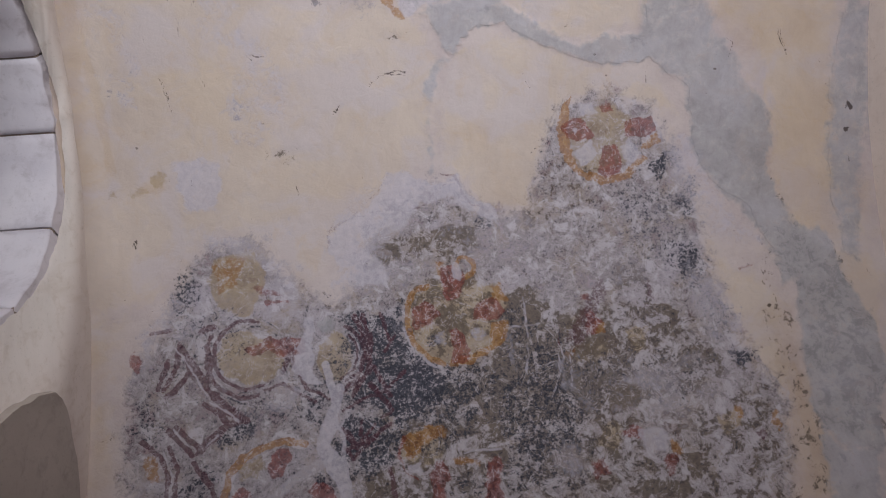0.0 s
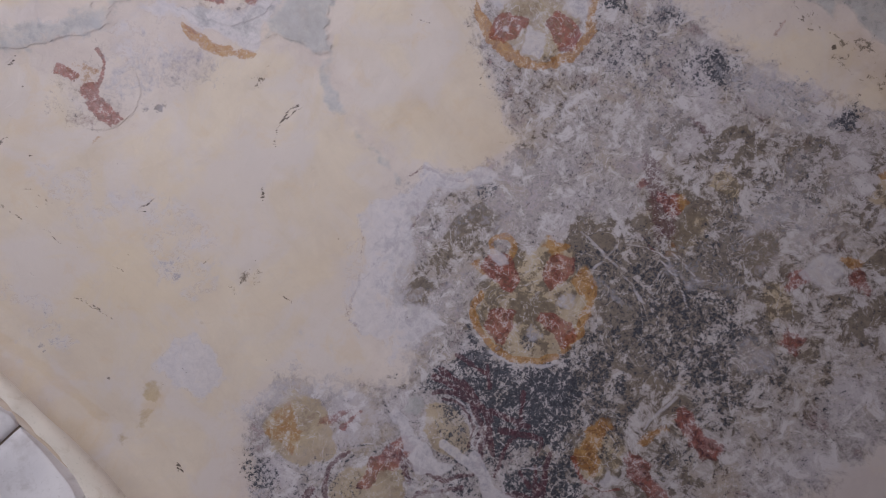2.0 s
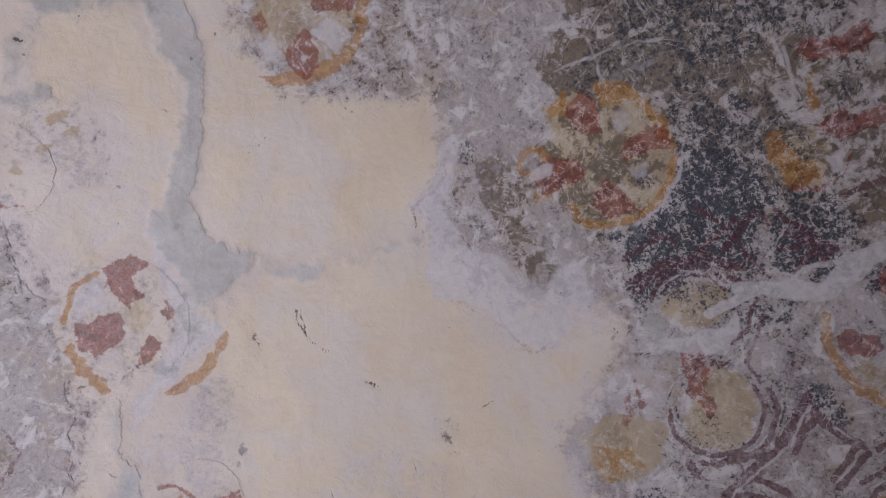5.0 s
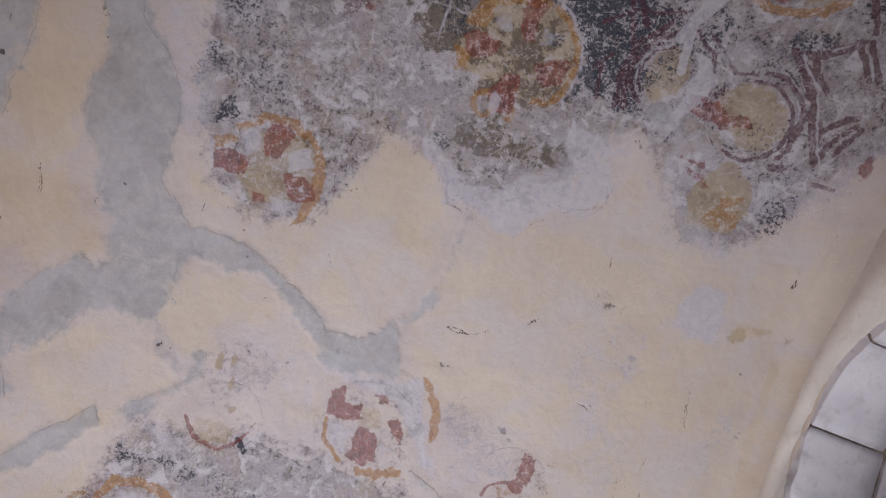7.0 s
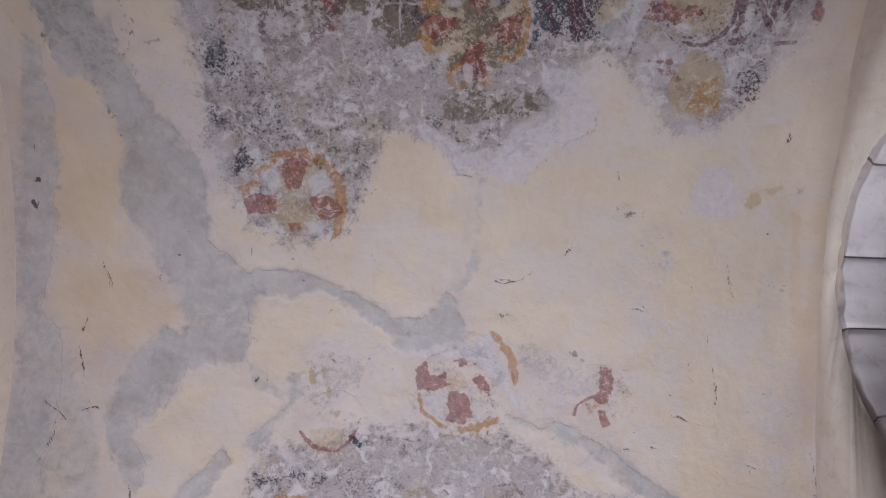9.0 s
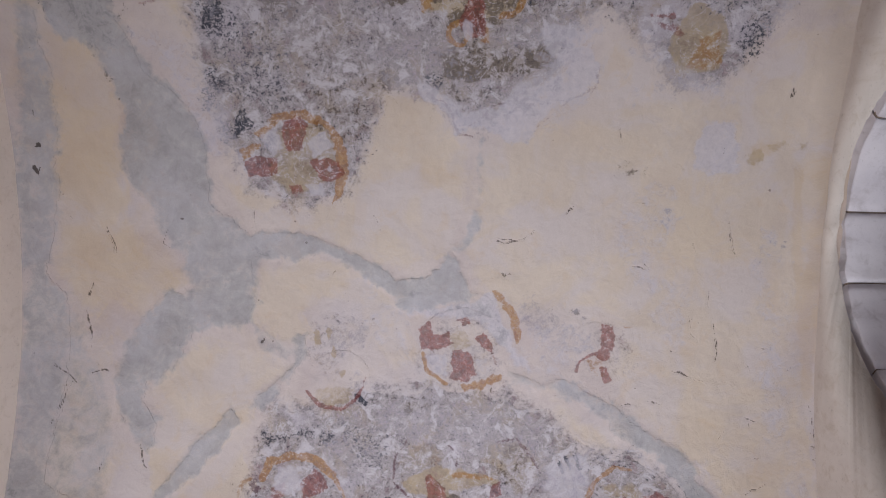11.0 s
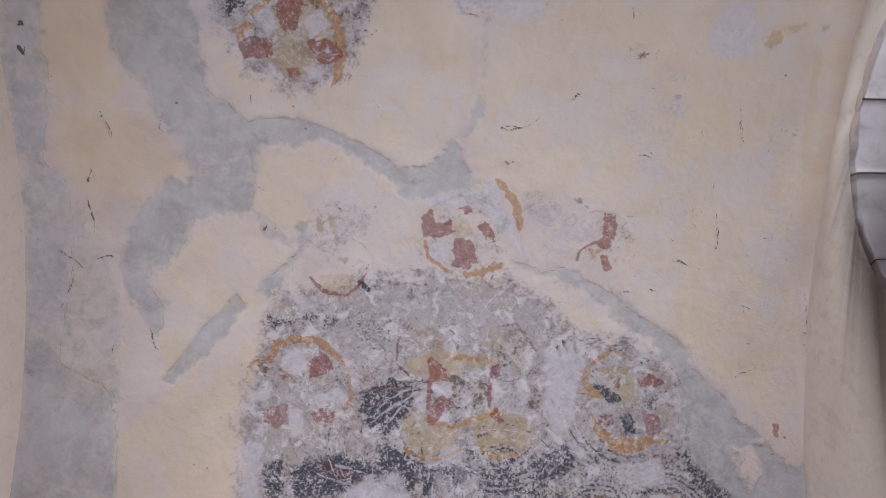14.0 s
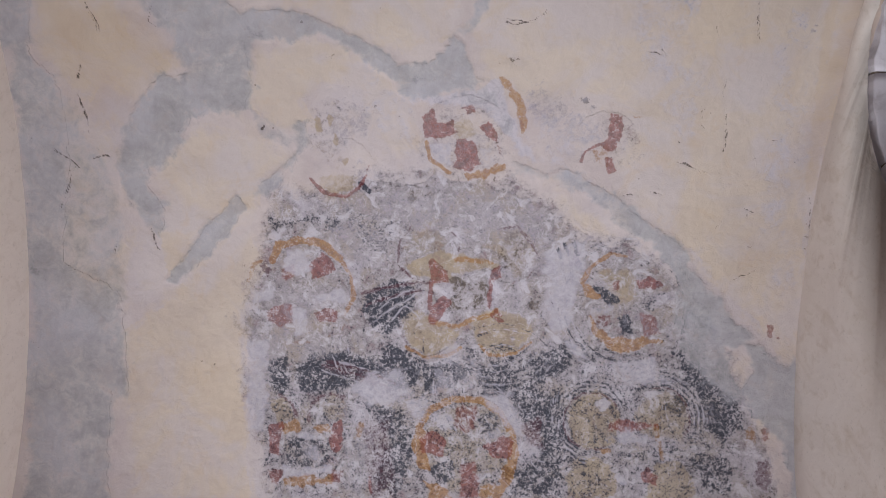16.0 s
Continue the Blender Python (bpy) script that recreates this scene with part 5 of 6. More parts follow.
ring("dark", 0.298, -1.150, 0.162, 0.0042, 0.53, -132, -52)
ring("dark", -0.358, -1.065, 0.191, 0.0042, 0.57, -123, -33)
ring("dark", -0.358, -1.065, 0.214, 0.0042, 0.57, -122, -32)
ring("dark", -0.358, -1.065, 0.237, 0.0042, 0.57, -122, -32)
ring("white", -0.358, -1.065, 0.203, 0.0019, 0.66, -123, -33)
ring("white", -0.358, -1.065, 0.226, 0.0019, 0.66, -122, -32)
ring("dark", 0.167, -1.574, 0.203, 0.0041, 0.53, 98, 178)
ring("dark", 0.167, -1.574, 0.222, 0.0041, 0.53, 98, 178)
ring("dark", 0.167, -1.574, 0.241, 0.0041, 0.53, 98, 178)
ring("white", 0.167, -1.574, 0.211, 0.0019, 0.66, 98, 178)
ring("white", 0.167, -1.574, 0.231, 0.0019, 0.66, 98, 178)
# quatrefoil with a red bar and maroon outlines
patch("olive", 0.85, 0.015, (-0.570, 0.458), (-0.552, 0.391), (-0.498, 0.374), (-0.428, 0.383), (-0.396, 0.437), (-0.414, 0.508), (-0.442, 0.577), (-0.492, 0.581), (-0.551, 0.540))
patch("olive", 0.85, 0.012, (-0.555, 0.687), (-0.529, 0.631), (-0.467, 0.610), (-0.407, 0.651), (-0.357, 0.700), (-0.363, 0.743), (-0.404, 0.783), (-0.473, 0.788), (-0.533, 0.753))
patch("olive", 0.75, 0.012, (-0.251, 0.683), (-0.195, 0.644), (-0.147, 0.666), (-0.133, 0.730), (-0.160, 0.789), (-0.214, 0.810), (-0.251, 0.754))
patch("olive", 0.35, 0.030, (-0.432, 0.452), (-0.275, 0.502), (-0.284, 0.645), (-0.441, 0.630))
patch("ochre", 0.55, 0.015, (-0.562, 0.405), (-0.516, 0.381), (-0.446, 0.387), (-0.486, 0.465), (-0.540, 0.496))
patch("red", 0.83, 0.006, (-0.464, 0.678), (-0.407, 0.651), (-0.355, 0.652), (-0.290, 0.662), (-0.291, 0.708), (-0.358, 0.709), (-0.400, 0.687), (-0.453, 0.696))
patch("red", 0.55, 0.010, (-0.431, 0.492), (-0.381, 0.489), (-0.336, 0.511), (-0.348, 0.531), (-0.418, 0.516))
patch("red", 0.89, 0.005, (-0.408, 0.530), (-0.365, 0.523), (-0.334, 0.536), (-0.367, 0.551), (-0.402, 0.545))
patch("red", 0.80, 0.008, (-0.830, 0.668), (-0.804, 0.646), (-0.784, 0.686), (-0.796, 0.719), (-0.821, 0.703))
patch("cream", 1.00, 0.010, (-0.281, 0.591), (-0.241, 0.586), (-0.257, 0.665), (-0.270, 0.770), (-0.232, 0.812), (-0.284, 0.812), (-0.316, 0.748))
patch("white", 0.90, 0.010, (-0.281, 0.591), (-0.241, 0.586), (-0.257, 0.665), (-0.270, 0.770), (-0.232, 0.812), (-0.284, 0.812), (-0.325, 0.756))
spot("grey", -0.225, 0.611, 0.032, 0.025, 0.80)
ring("maroon", -0.462, 0.695, 0.105, 0.0056, 0.95, 63, 293)
ring("maroon", -0.462, 0.699, 0.129, 0.0052, 0.90, 72, 217)
ring("maroon", -0.196, 0.720, 0.092, 0.0056, 0.95, -71, 74)
ring("maroon", -0.197, 0.724, 0.074, 0.0039, 0.85, -56, 84)
ring("maroon", -0.200, 0.724, 0.116, 0.0046, 0.80, -35, 65)
stroke("maroon", 0.0061, 0.85, (-0.360, 0.761), (-0.331, 0.694), (-0.324, 0.747), (-0.284, 0.820), (-0.208, 0.854))
stroke("maroon", 0.0052, 0.70, (-0.414, 0.808), (-0.361, 0.796), (-0.336, 0.815), (-0.260, 0.861))
patch("dark", 0.35, 0.015, (-0.367, 0.725), (-0.314, 0.722), (-0.284, 0.820), (-0.362, 0.813))
patch("white", 0.55, 0.020, (-0.369, 0.760), (-0.293, 0.820), (-0.330, 0.884), (-0.415, 0.859))
# zigzags
stroke("maroon", 0.0073, 1.00, (-0.671, 0.648), (-0.618, 0.728), (-0.576, 0.809), (-0.501, 0.876))
stroke("maroon", 0.0073, 1.00, (-0.671, 0.648), (-0.682, 0.713), (-0.720, 0.778))
stroke("maroon", 0.0072, 1.00, (-0.643, 0.734), (-0.686, 0.785), (-0.717, 0.804))
stroke("maroon", 0.0073, 1.00, (-0.590, 0.661), (-0.580, 0.723), (-0.593, 0.790), (-0.559, 0.811))
stroke("maroon", 0.0071, 1.00, (-0.576, 0.814), (-0.518, 0.862), (-0.472, 0.895), (-0.522, 0.902), (-0.572, 0.939), (-0.619, 0.975))
stroke("maroon", 0.0071, 1.00, (-0.602, 0.832), (-0.548, 0.876), (-0.528, 0.898), (-0.582, 0.934), (-0.616, 0.964))
stroke("maroon", 0.0070, 1.00, (-0.706, 0.905), (-0.661, 0.951), (-0.632, 0.980))
stroke("maroon", 0.0070, 1.00, (-0.683, 0.894), (-0.632, 0.946), (-0.606, 0.973))
stroke("maroon", 0.0071, 1.00, (-0.555, 0.854), (-0.493, 0.893))
stroke("maroon", 0.0072, 1.00, (-0.651, 0.698), (-0.627, 0.753))
stroke("maroon", 0.0072, 1.00, (-0.703, 0.694), (-0.720, 0.726), (-0.737, 0.776))
stroke("maroon", 0.0073, 1.00, (-0.756, 0.601), (-0.701, 0.603))
stroke("maroon", 0.0073, 1.00, (-0.606, 0.608), (-0.562, 0.601))
stroke("maroon", 0.0069, 1.00, (-0.627, 1.003), (-0.598, 1.054), (-0.568, 1.105))
stroke("maroon", 0.0068, 1.00, (-0.598, 1.038), (-0.576, 1.076))
stroke("maroon", 0.0069, 1.00, (-0.782, 0.927), (-0.726, 0.974), (-0.703, 1.043), (-0.710, 1.113))
stroke("maroon", 0.0069, 1.00, (-0.702, 0.950), (-0.678, 1.014), (-0.685, 1.093))
stroke("maroon", 0.0071, 1.00, (-0.176, 0.964), (-0.141, 1.012), (-0.086, 0.976), (-0.037, 0.951))
stroke("maroon", 0.0071, 1.00, (-0.189, 0.949), (-0.150, 0.993))
stroke("maroon", 0.0070, 1.00, (-0.162, 1.010), (-0.112, 0.987))
stroke("maroon", 0.0075, 1.00, (-0.103, 0.607), (-0.082, 0.681), (-0.096, 0.751))
stroke("maroon", 0.0074, 1.00, (-0.079, 0.770), (-0.033, 0.862))
stroke("maroon", 0.0073, 1.00, (-0.092, 0.822), (-0.036, 0.897))
stroke("maroon", 0.0070, 1.00, (-0.050, 1.079), (-0.040, 1.164))
stroke("white", 0.0026, 0.80, (-0.688, 0.651), (-0.635, 0.726), (-0.593, 0.807))
stroke("white", 0.0025, 0.80, (-0.582, 0.829), (-0.526, 0.873), (-0.493, 0.895))
stroke("white", 0.0025, 0.80, (-0.562, 0.928), (-0.606, 0.970))
stroke("white", 0.0025, 0.80, (-0.693, 0.902), (-0.644, 0.953))
stroke("white", 0.0025, 0.80, (-0.718, 0.961), (-0.692, 1.037), (-0.698, 1.091))
stroke("white", 0.0027, 0.80, (-0.134, 0.662), (-0.112, 0.732), (-0.135, 0.800))
stroke("maroon", 0.0047, 0.90, (-0.085, 0.946), (-0.129, 0.987), (-0.147, 1.012), (-0.174, 0.955))
stroke("maroon", 0.0047, 0.90, (-0.075, 0.972), (-0.123, 1.014), (-0.154, 1.041), (-0.180, 1.000))
stroke("maroon", 0.0047, 0.90, (-0.072, 0.963), (-0.118, 1.003))
stroke("maroon", 0.0049, 0.90, (0.019, 0.792), (-0.030, 0.835), (-0.079, 0.860))
stroke("maroon", 0.0049, 0.90, (-0.091, 0.860), (-0.178, 0.892))
stroke("maroon", 0.0048, 0.90, (-0.026, 0.904), (-0.062, 0.928))
stroke("maroon", 0.0048, 0.90, (-0.124, 0.931), (-0.133, 0.971))
stroke("maroon", 0.0051, 0.90, (-0.005, 0.676), (-0.035, 0.727))
stroke("maroon", 0.0052, 0.90, (-0.040, 0.602), (-0.017, 0.702))
stroke("maroon", 0.0051, 0.90, (-0.077, 0.666), (-0.089, 0.789))
stroke("maroon", 0.0065, 0.95, (-0.126, 0.604), (-0.103, 0.667), (-0.101, 0.741), (-0.127, 0.802), (-0.194, 0.846))
stroke("maroon", 0.0064, 0.95, (-0.103, 0.616), (-0.077, 0.703), (-0.090, 0.777), (-0.143, 0.850))
patch("ochre", 0.60, 0.012, (-0.784, 0.963), (-0.743, 0.967), (-0.724, 1.033), (-0.756, 1.054), (-0.782, 1.019))
# ring with a bright ochre rim
stroke("ochre", 0.0112, 0.98, (-0.538, 1.111), (-0.527, 1.054), (-0.489, 1.009), (-0.435, 0.982), (-0.367, 0.964), (-0.300, 0.980))
patch("red", 0.92, 0.006, (-0.413, 1.035), (-0.385, 0.987), (-0.339, 0.982), (-0.351, 1.025), (-0.370, 1.065), (-0.403, 1.075))
patch("red", 0.92, 0.006, (-0.527, 1.112), (-0.503, 1.088), (-0.461, 1.094), (-0.457, 1.120))
patch("red", 0.85, 0.006, (-0.296, 1.118), (-0.271, 1.097), (-0.222, 1.122), (-0.215, 1.150), (-0.273, 1.152))
patch("olive", 0.55, 0.012, (-0.503, 1.032), (-0.436, 1.004), (-0.411, 1.042), (-0.437, 1.079), (-0.486, 1.074))
patch("red", 0.92, 0.006, (-0.235, 1.112), (-0.223, 1.140), (-0.235, 1.176), (-0.267, 1.183), (-0.292, 1.143), (-0.283, 1.117))
patch("ochre", 0.89, 0.008, (-0.198, 1.144), (-0.210, 1.185), (-0.220, 1.220), (-0.273, 1.223), (-0.278, 1.191), (-0.242, 1.192), (-0.227, 1.171))
spot("dark", -0.252, 1.074, 0.014, 0.023, 0.60)
stroke("white", 0.0114, 0.90, (-0.228, 0.745), (-0.205, 0.841), (-0.205, 0.934), (-0.242, 1.003), (-0.230, 1.057), (-0.187, 1.108), (-0.175, 1.206))
stroke("white", 0.0072, 0.80, (-0.205, 0.934), (-0.183, 0.967), (-0.181, 1.055), (-0.180, 1.118))
stroke("white", 0.0156, 0.85, (-0.189, 0.830), (-0.211, 0.913), (-0.241, 0.994), (-0.201, 1.047), (-0.186, 1.148))
# dark quatrefoil with ochre remains
patch("olive", 0.80, 0.015, (0.076, 0.963), (0.120, 0.999), (0.116, 1.053), (0.070, 1.086), (0.009, 1.079), (-0.017, 1.037), (0.004, 0.988))
patch("ochre", 0.85, 0.012, (0.076, 0.968), (0.108, 1.005), (0.067, 1.023), (0.006, 1.020), (0.016, 0.993))
patch("ochre", 0.70, 0.012, (0.235, 1.074), (0.223, 1.101), (0.129, 1.099), (0.128, 1.063), (0.176, 1.066))
patch("red", 0.83, 0.008, (0.098, 1.064), (0.118, 1.125), (0.112, 1.193), (0.099, 1.225), (0.074, 1.226), (0.076, 1.127), (0.087, 1.075))
patch("red", 0.83, 0.008, (0.279, 1.073), (0.293, 1.098), (0.270, 1.149), (0.303, 1.215), (0.252, 1.217), (0.237, 1.120), (0.256, 1.084))
patch("white", 0.85, 0.008, (0.042, 1.067), (0.047, 1.108), (0.005, 1.105), (-0.003, 1.071))
stroke("red", 0.0040, 0.80, (0.002, 0.993), (-0.023, 1.048), (-0.004, 1.095), (0.030, 1.119))
patch("brown", 0.95, 0.006, (-0.090, 1.116), (-0.076, 1.134), (-0.103, 1.160), (-0.126, 1.151), (-0.113, 1.125))
patch("brown", 0.90, 0.006, (-0.037, 1.070), (-0.031, 1.101), (-0.054, 1.107), (-0.063, 1.082))
patch("dark", 0.60, 0.012, (0.246, 0.906), (0.240, 0.951), (0.192, 0.986), (0.179, 0.953), (0.209, 0.919))
patch("olive", 0.50, 0.020, (0.388, 1.016), (0.399, 1.052), (0.317, 1.066), (0.294, 1.035))
patch("ochre", 0.45, 0.020, (0.590, 0.756), (0.575, 0.815), (0.528, 0.799), (0.541, 0.763))
# faded motifs
patch("red", 0.90, 0.010, (0.643, 0.659), (0.666, 0.694), (0.640, 0.731), (0.616, 0.726), (0.624, 0.678))
patch("red", 0.60, 0.010, (0.646, 0.585), (0.645, 0.616), (0.608, 0.617), (0.609, 0.593))
patch("olive", 0.55, 0.020, (0.619, 0.660), (0.604, 0.720), (0.554, 0.757), (0.544, 0.698), (0.569, 0.667))
stroke("red", 0.0024, 0.60, (0.543, 0.710), (0.521, 0.723), (0.519, 0.758))
patch("red", 0.80, 0.006, (0.627, 0.674), (0.649, 0.679), (0.642, 0.730), (0.624, 0.725))
patch("red", 0.66, 0.006, (0.604, 0.597), (0.639, 0.591), (0.639, 0.619), (0.612, 0.617))
patch("ochre", 0.70, 0.010, (0.653, 0.694), (0.683, 0.706), (0.675, 0.737), (0.649, 0.731))
patch("olive", 0.65, 0.020, (0.559, 0.759), (0.672, 0.751), (0.701, 0.809), (0.621, 0.837), (0.560, 0.814))
patch("olive", 0.80, 0.012, (0.742, 0.730), (0.820, 0.719), (0.806, 0.801), (0.767, 0.806))
patch("brown", 0.85, 0.008, (0.839, 0.656), (0.898, 0.651), (0.940, 0.687), (0.927, 0.710), (0.864, 0.680))
patch("brown", 0.70, 0.012, (0.865, 0.732), (0.944, 0.721), (0.947, 0.759), (0.877, 0.771))
patch("maroon", 0.60, 0.008, (0.837, 0.542), (0.855, 0.582), (0.852, 0.638), (0.834, 0.627))
patch("red", 0.80, 0.008, (0.676, 1.045), (0.718, 1.015), (0.751, 1.035), (0.738, 1.077), (0.703, 1.070))
patch("red", 0.70, 0.010, (0.561, 1.126), (0.616, 1.119), (0.616, 1.165), (0.569, 1.176))
patch("red", 0.65, 0.010, (0.801, 1.134), (0.832, 1.121), (0.816, 1.186), (0.793, 1.183))
patch("brown", 0.95, 0.008, (0.853, 1.131), (0.903, 1.128), (0.894, 1.194), (0.860, 1.204))
patch("ochre", 0.80, 0.010, (0.817, 1.068), (0.846, 1.097), (0.858, 1.123), (0.823, 1.120))
patch("olive", 0.70, 0.020, (0.627, 1.014), (0.702, 1.005), (0.646, 1.102), (0.579, 1.078))
patch("brown", 0.85, 0.015, (0.716, 1.192), (0.857, 1.198), (0.859, 1.259), (0.704, 1.242))
patch("olive", 0.85, 0.012, (0.978, 1.024), (1.054, 1.005), (1.086, 1.026), (1.066, 1.067), (1.015, 1.085), (0.981, 1.059))
patch("ochre", 0.70, 0.008, (1.046, 1.007), (1.078, 0.998), (1.082, 1.043), (1.051, 1.054))
patch("maroon", 0.98, 0.006, (1.103, 1.088), (1.131, 1.069), (1.144, 1.101), (1.122, 1.113))
patch("ochre", 0.75, 0.010, (1.153, 1.059), (1.188, 1.032), (1.196, 1.072), (1.177, 1.091))
patch("dark", 0.70, 0.015, (1.068, 0.825), (1.134, 0.832), (1.148, 0.870), (1.103, 0.884))
patch("dark", 0.70, 0.015, (0.951, 0.495), (1.031, 0.482), (1.017, 0.577), (0.959, 0.572))
patch("dark", 0.60, 0.012, (0.995, 0.288), (1.034, 0.300), (1.019, 0.376), (0.994, 0.355))
patch("red", 0.56, 0.004, (1.157, 0.560), (1.208, 0.551), (1.207, 0.561), (1.169, 0.571))
patch("red", 0.47, 0.004, (1.169, 0.525), (1.189, 0.525), (1.183, 0.537))
patch("red", 0.80, 0.010, (0.068, 1.100), (0.105, 1.071), (0.133, 1.131), (0.080, 1.145))
patch("red", 0.80, 0.012, (0.240, 1.076), (0.286, 1.084), (0.282, 1.198), (0.232, 1.192))
patch("ochre", 0.85, 0.012, (-0.006, 1.001), (0.027, 0.979), (0.042, 1.040), (0.005, 1.072))
patch("ochre", 0.75, 0.012, (0.050, 0.960), (0.133, 0.968), (0.120, 1.006), (0.060, 1.000))
patch("maroon", 0.60, 0.020, (0.543, 0.739), (0.682, 0.548), (0.718, 0.570), (0.593, 0.781))
# tan tint over the limewash, strongest in the north-west corner
patch("tan", 0.90, 0.040, (1.302, 0.735), (1.299, 0.884), (1.304, 0.994), (1.353, 1.140), (1.346, 1.310), (1.223, 1.297), (1.244, 1.129), (1.258, 0.953))
patch("tan", 0.70, 0.050, (1.273, 1.097), (1.341, 1.173), (1.381, 1.314), (1.144, 1.318))
patch("tan", 0.55, 0.060, (1.363, 0.083), (1.533, 0.250), (1.521, 0.484), (1.407, 0.436), (1.331, 0.235))
patch("tan", 0.50, 0.060, (-0.990, 0.666), (-0.897, 0.640), (-0.875, 1.076), (-0.980, 1.065))
patch("tan", 0.50, 0.080, (1.669, 0.421), (1.476, 0.425), (1.357, 0.285), (1.335, 0.057), (1.452, -0.120), (1.606, 0.026))
patch("tan", 0.55, 0.060, (1.523, -0.146), (1.248, -0.151), (1.136, -0.339), (1.289, -0.429), (1.438, -0.410))
patch("tan", 0.45, 0.050, (-0.877, -0.246), (-0.959, -0.255), (-0.984, -0.520), (-0.916, -0.563))
patch("tan", 0.50, 0.040, (-0.921, -0.343), (-0.890, -0.223), (-0.907, 0.125), (-1.013, 0.277), (-0.971, -0.194))
# cracks and nicks in the limewash
stroke("crack", 0.0014, 1.00, (1.395, -0.150), (1.376, -0.193), (1.362, -0.237))
stroke("crack", 0.0011, 0.94, (1.190, -0.144), (1.203, -0.200), (1.182, -0.220))
stroke("crack", 0.0014, 1.00, (1.469, -0.387), (1.457, -0.358), (1.444, -0.338))
stroke("crack", 0.0011, 0.94, (1.472, -0.433), (1.454, -0.485), (1.449, -0.547))
stroke("crack", 0.0015, 1.00, (1.569, -0.609), (1.501, -0.660), (1.491, -0.671))
stroke("crack", 0.0010, 0.90, (1.503, -0.666), (1.535, -0.725), (1.563, -0.798))
stroke("crack", 0.0013, 1.00, (1.435, -0.644), (1.411, -0.627), (1.386, -0.634))
stroke("crack", 0.0010, 0.94, (1.258, -0.873), (1.247, -0.917))
stroke("crack", 0.0013, 1.00, (-0.792, 0.303), (-0.803, 0.322))
stroke("crack", 0.0013, 1.00, (-0.117, -0.078), (-0.141, -0.059))
stroke("crack", 0.0009, 0.88, (0.116, -0.169), (0.070, -0.175), (0.017, -0.163), (-0.025, -0.136))
stroke("crack", 0.0009, 0.86, (-0.340, -0.037), (-0.389, -0.028))
stroke("crack", 0.0011, 0.94, (-0.377, -0.233), (-0.397, -0.252))
stroke("crack", 0.0013, 1.00, (-0.318, -0.696), (-0.344, -0.686))
stroke("crack", 0.0013, 1.00, (-0.397, -0.680), (-0.428, -0.689))
stroke("crack", 0.0011, 0.94, (-0.540, -0.403), (-0.535, -0.458), (-0.551, -0.474))
stroke("crack", 0.0008, 0.86, (-0.626, -0.509), (-0.617, -0.457))
stroke("crack", 0.0008, 0.86, (-0.497, -0.577), (-0.562, -0.618))
stroke("crack", 0.0009, 0.88, (-0.594, -0.316), (-0.594, -0.370))
stroke("crack", 0.0008, 0.86, (-0.262, 0.215), (-0.282, 0.155))
stroke("crack", 0.0010, 0.90, (0.506, -0.091), (0.488, -0.117))
stroke("crack", 0.0011, 0.94, (0.873, -0.525), (0.860, -0.509))
stroke("crack", 0.0009, 0.86, (0.694, -0.435), (0.615, -0.413))
stroke("crack", 0.0009, 0.86, (-0.646, -0.092), (-0.668, -0.199))
stroke("crack", 0.0012, 0.98, (1.396, -0.159), (1.379, -0.208), (1.368, -0.242))
stroke("crack", 0.0011, 0.94, (1.466, -0.392), (1.444, -0.338))
stroke("crack", 0.0014, 1.00, (1.471, -0.427), (1.455, -0.508), (1.452, -0.554))
stroke("crack", 0.0015, 1.00, (1.572, -0.614), (1.528, -0.640), (1.496, -0.661))
stroke("crack", 0.0012, 0.94, (1.522, -0.677), (1.534, -0.744), (1.562, -0.803))
stroke("crack", 0.0014, 1.00, (1.442, -0.641), (1.393, -0.626))
stroke("crack", 0.0013, 0.98, (1.256, -0.868), (1.235, -0.945))
stroke("crack", 0.0013, 0.98, (1.383, -0.892), (1.385, -0.960))
stroke("crack", 0.0009, 0.90, (0.103, -0.166), (0.068, -0.176), (0.034, -0.170))
stroke("crack", 0.0009, 0.90, (-0.336, -0.238), (-0.385, -0.253))
stroke("crack", 0.0010, 0.90, (-0.528, -0.404), (-0.547, -0.465))
stroke("crack", 0.0008, 0.84, (-0.608, -0.401), (-0.631, -0.507), (-0.622, -0.544))
stroke("crack", 0.0009, 0.86, (-0.481, -0.577), (-0.539, -0.602), (-0.597, -0.622))
stroke("crack", 0.0014, 1.00, (-0.329, -0.694), (-0.347, -0.689))
stroke("crack", 0.0014, 1.00, (-0.411, -0.681), (-0.440, -0.691))
stroke("crack", 0.0010, 0.90, (-0.628, -0.796), (-0.648, -0.766))
stroke("crack", 0.0015, 1.00, (-0.718, -0.726), (-0.751, -0.740))
stroke("crack", 0.0015, 1.00, (-0.926, -0.681), (-0.939, -0.802), (-0.960, -0.849))
stroke("crack", 0.0013, 0.98, (-0.957, -1.118), (-0.963, -1.194))
stroke("crack", 0.0010, 0.90, (-1.004, -1.260), (-0.975, -1.242), (-0.937, -1.234))
stroke("crack", 0.0013, 0.98, (-1.089, -1.266), (-1.095, -1.323))
stroke("crack", 0.0010, 0.90, (-1.027, -0.866), (-1.052, -0.912))
stroke("crack", 0.0010, 0.88, (-0.710, -0.964), (-0.755, -0.943), (-0.791, -0.923))
stroke("crack", 0.0010, 0.90, (-0.761, -1.126), (-0.798, -1.115))
stroke("crack", 0.0009, 0.86, (-0.764, -1.193), (-0.813, -1.210), (-0.861, -1.222))
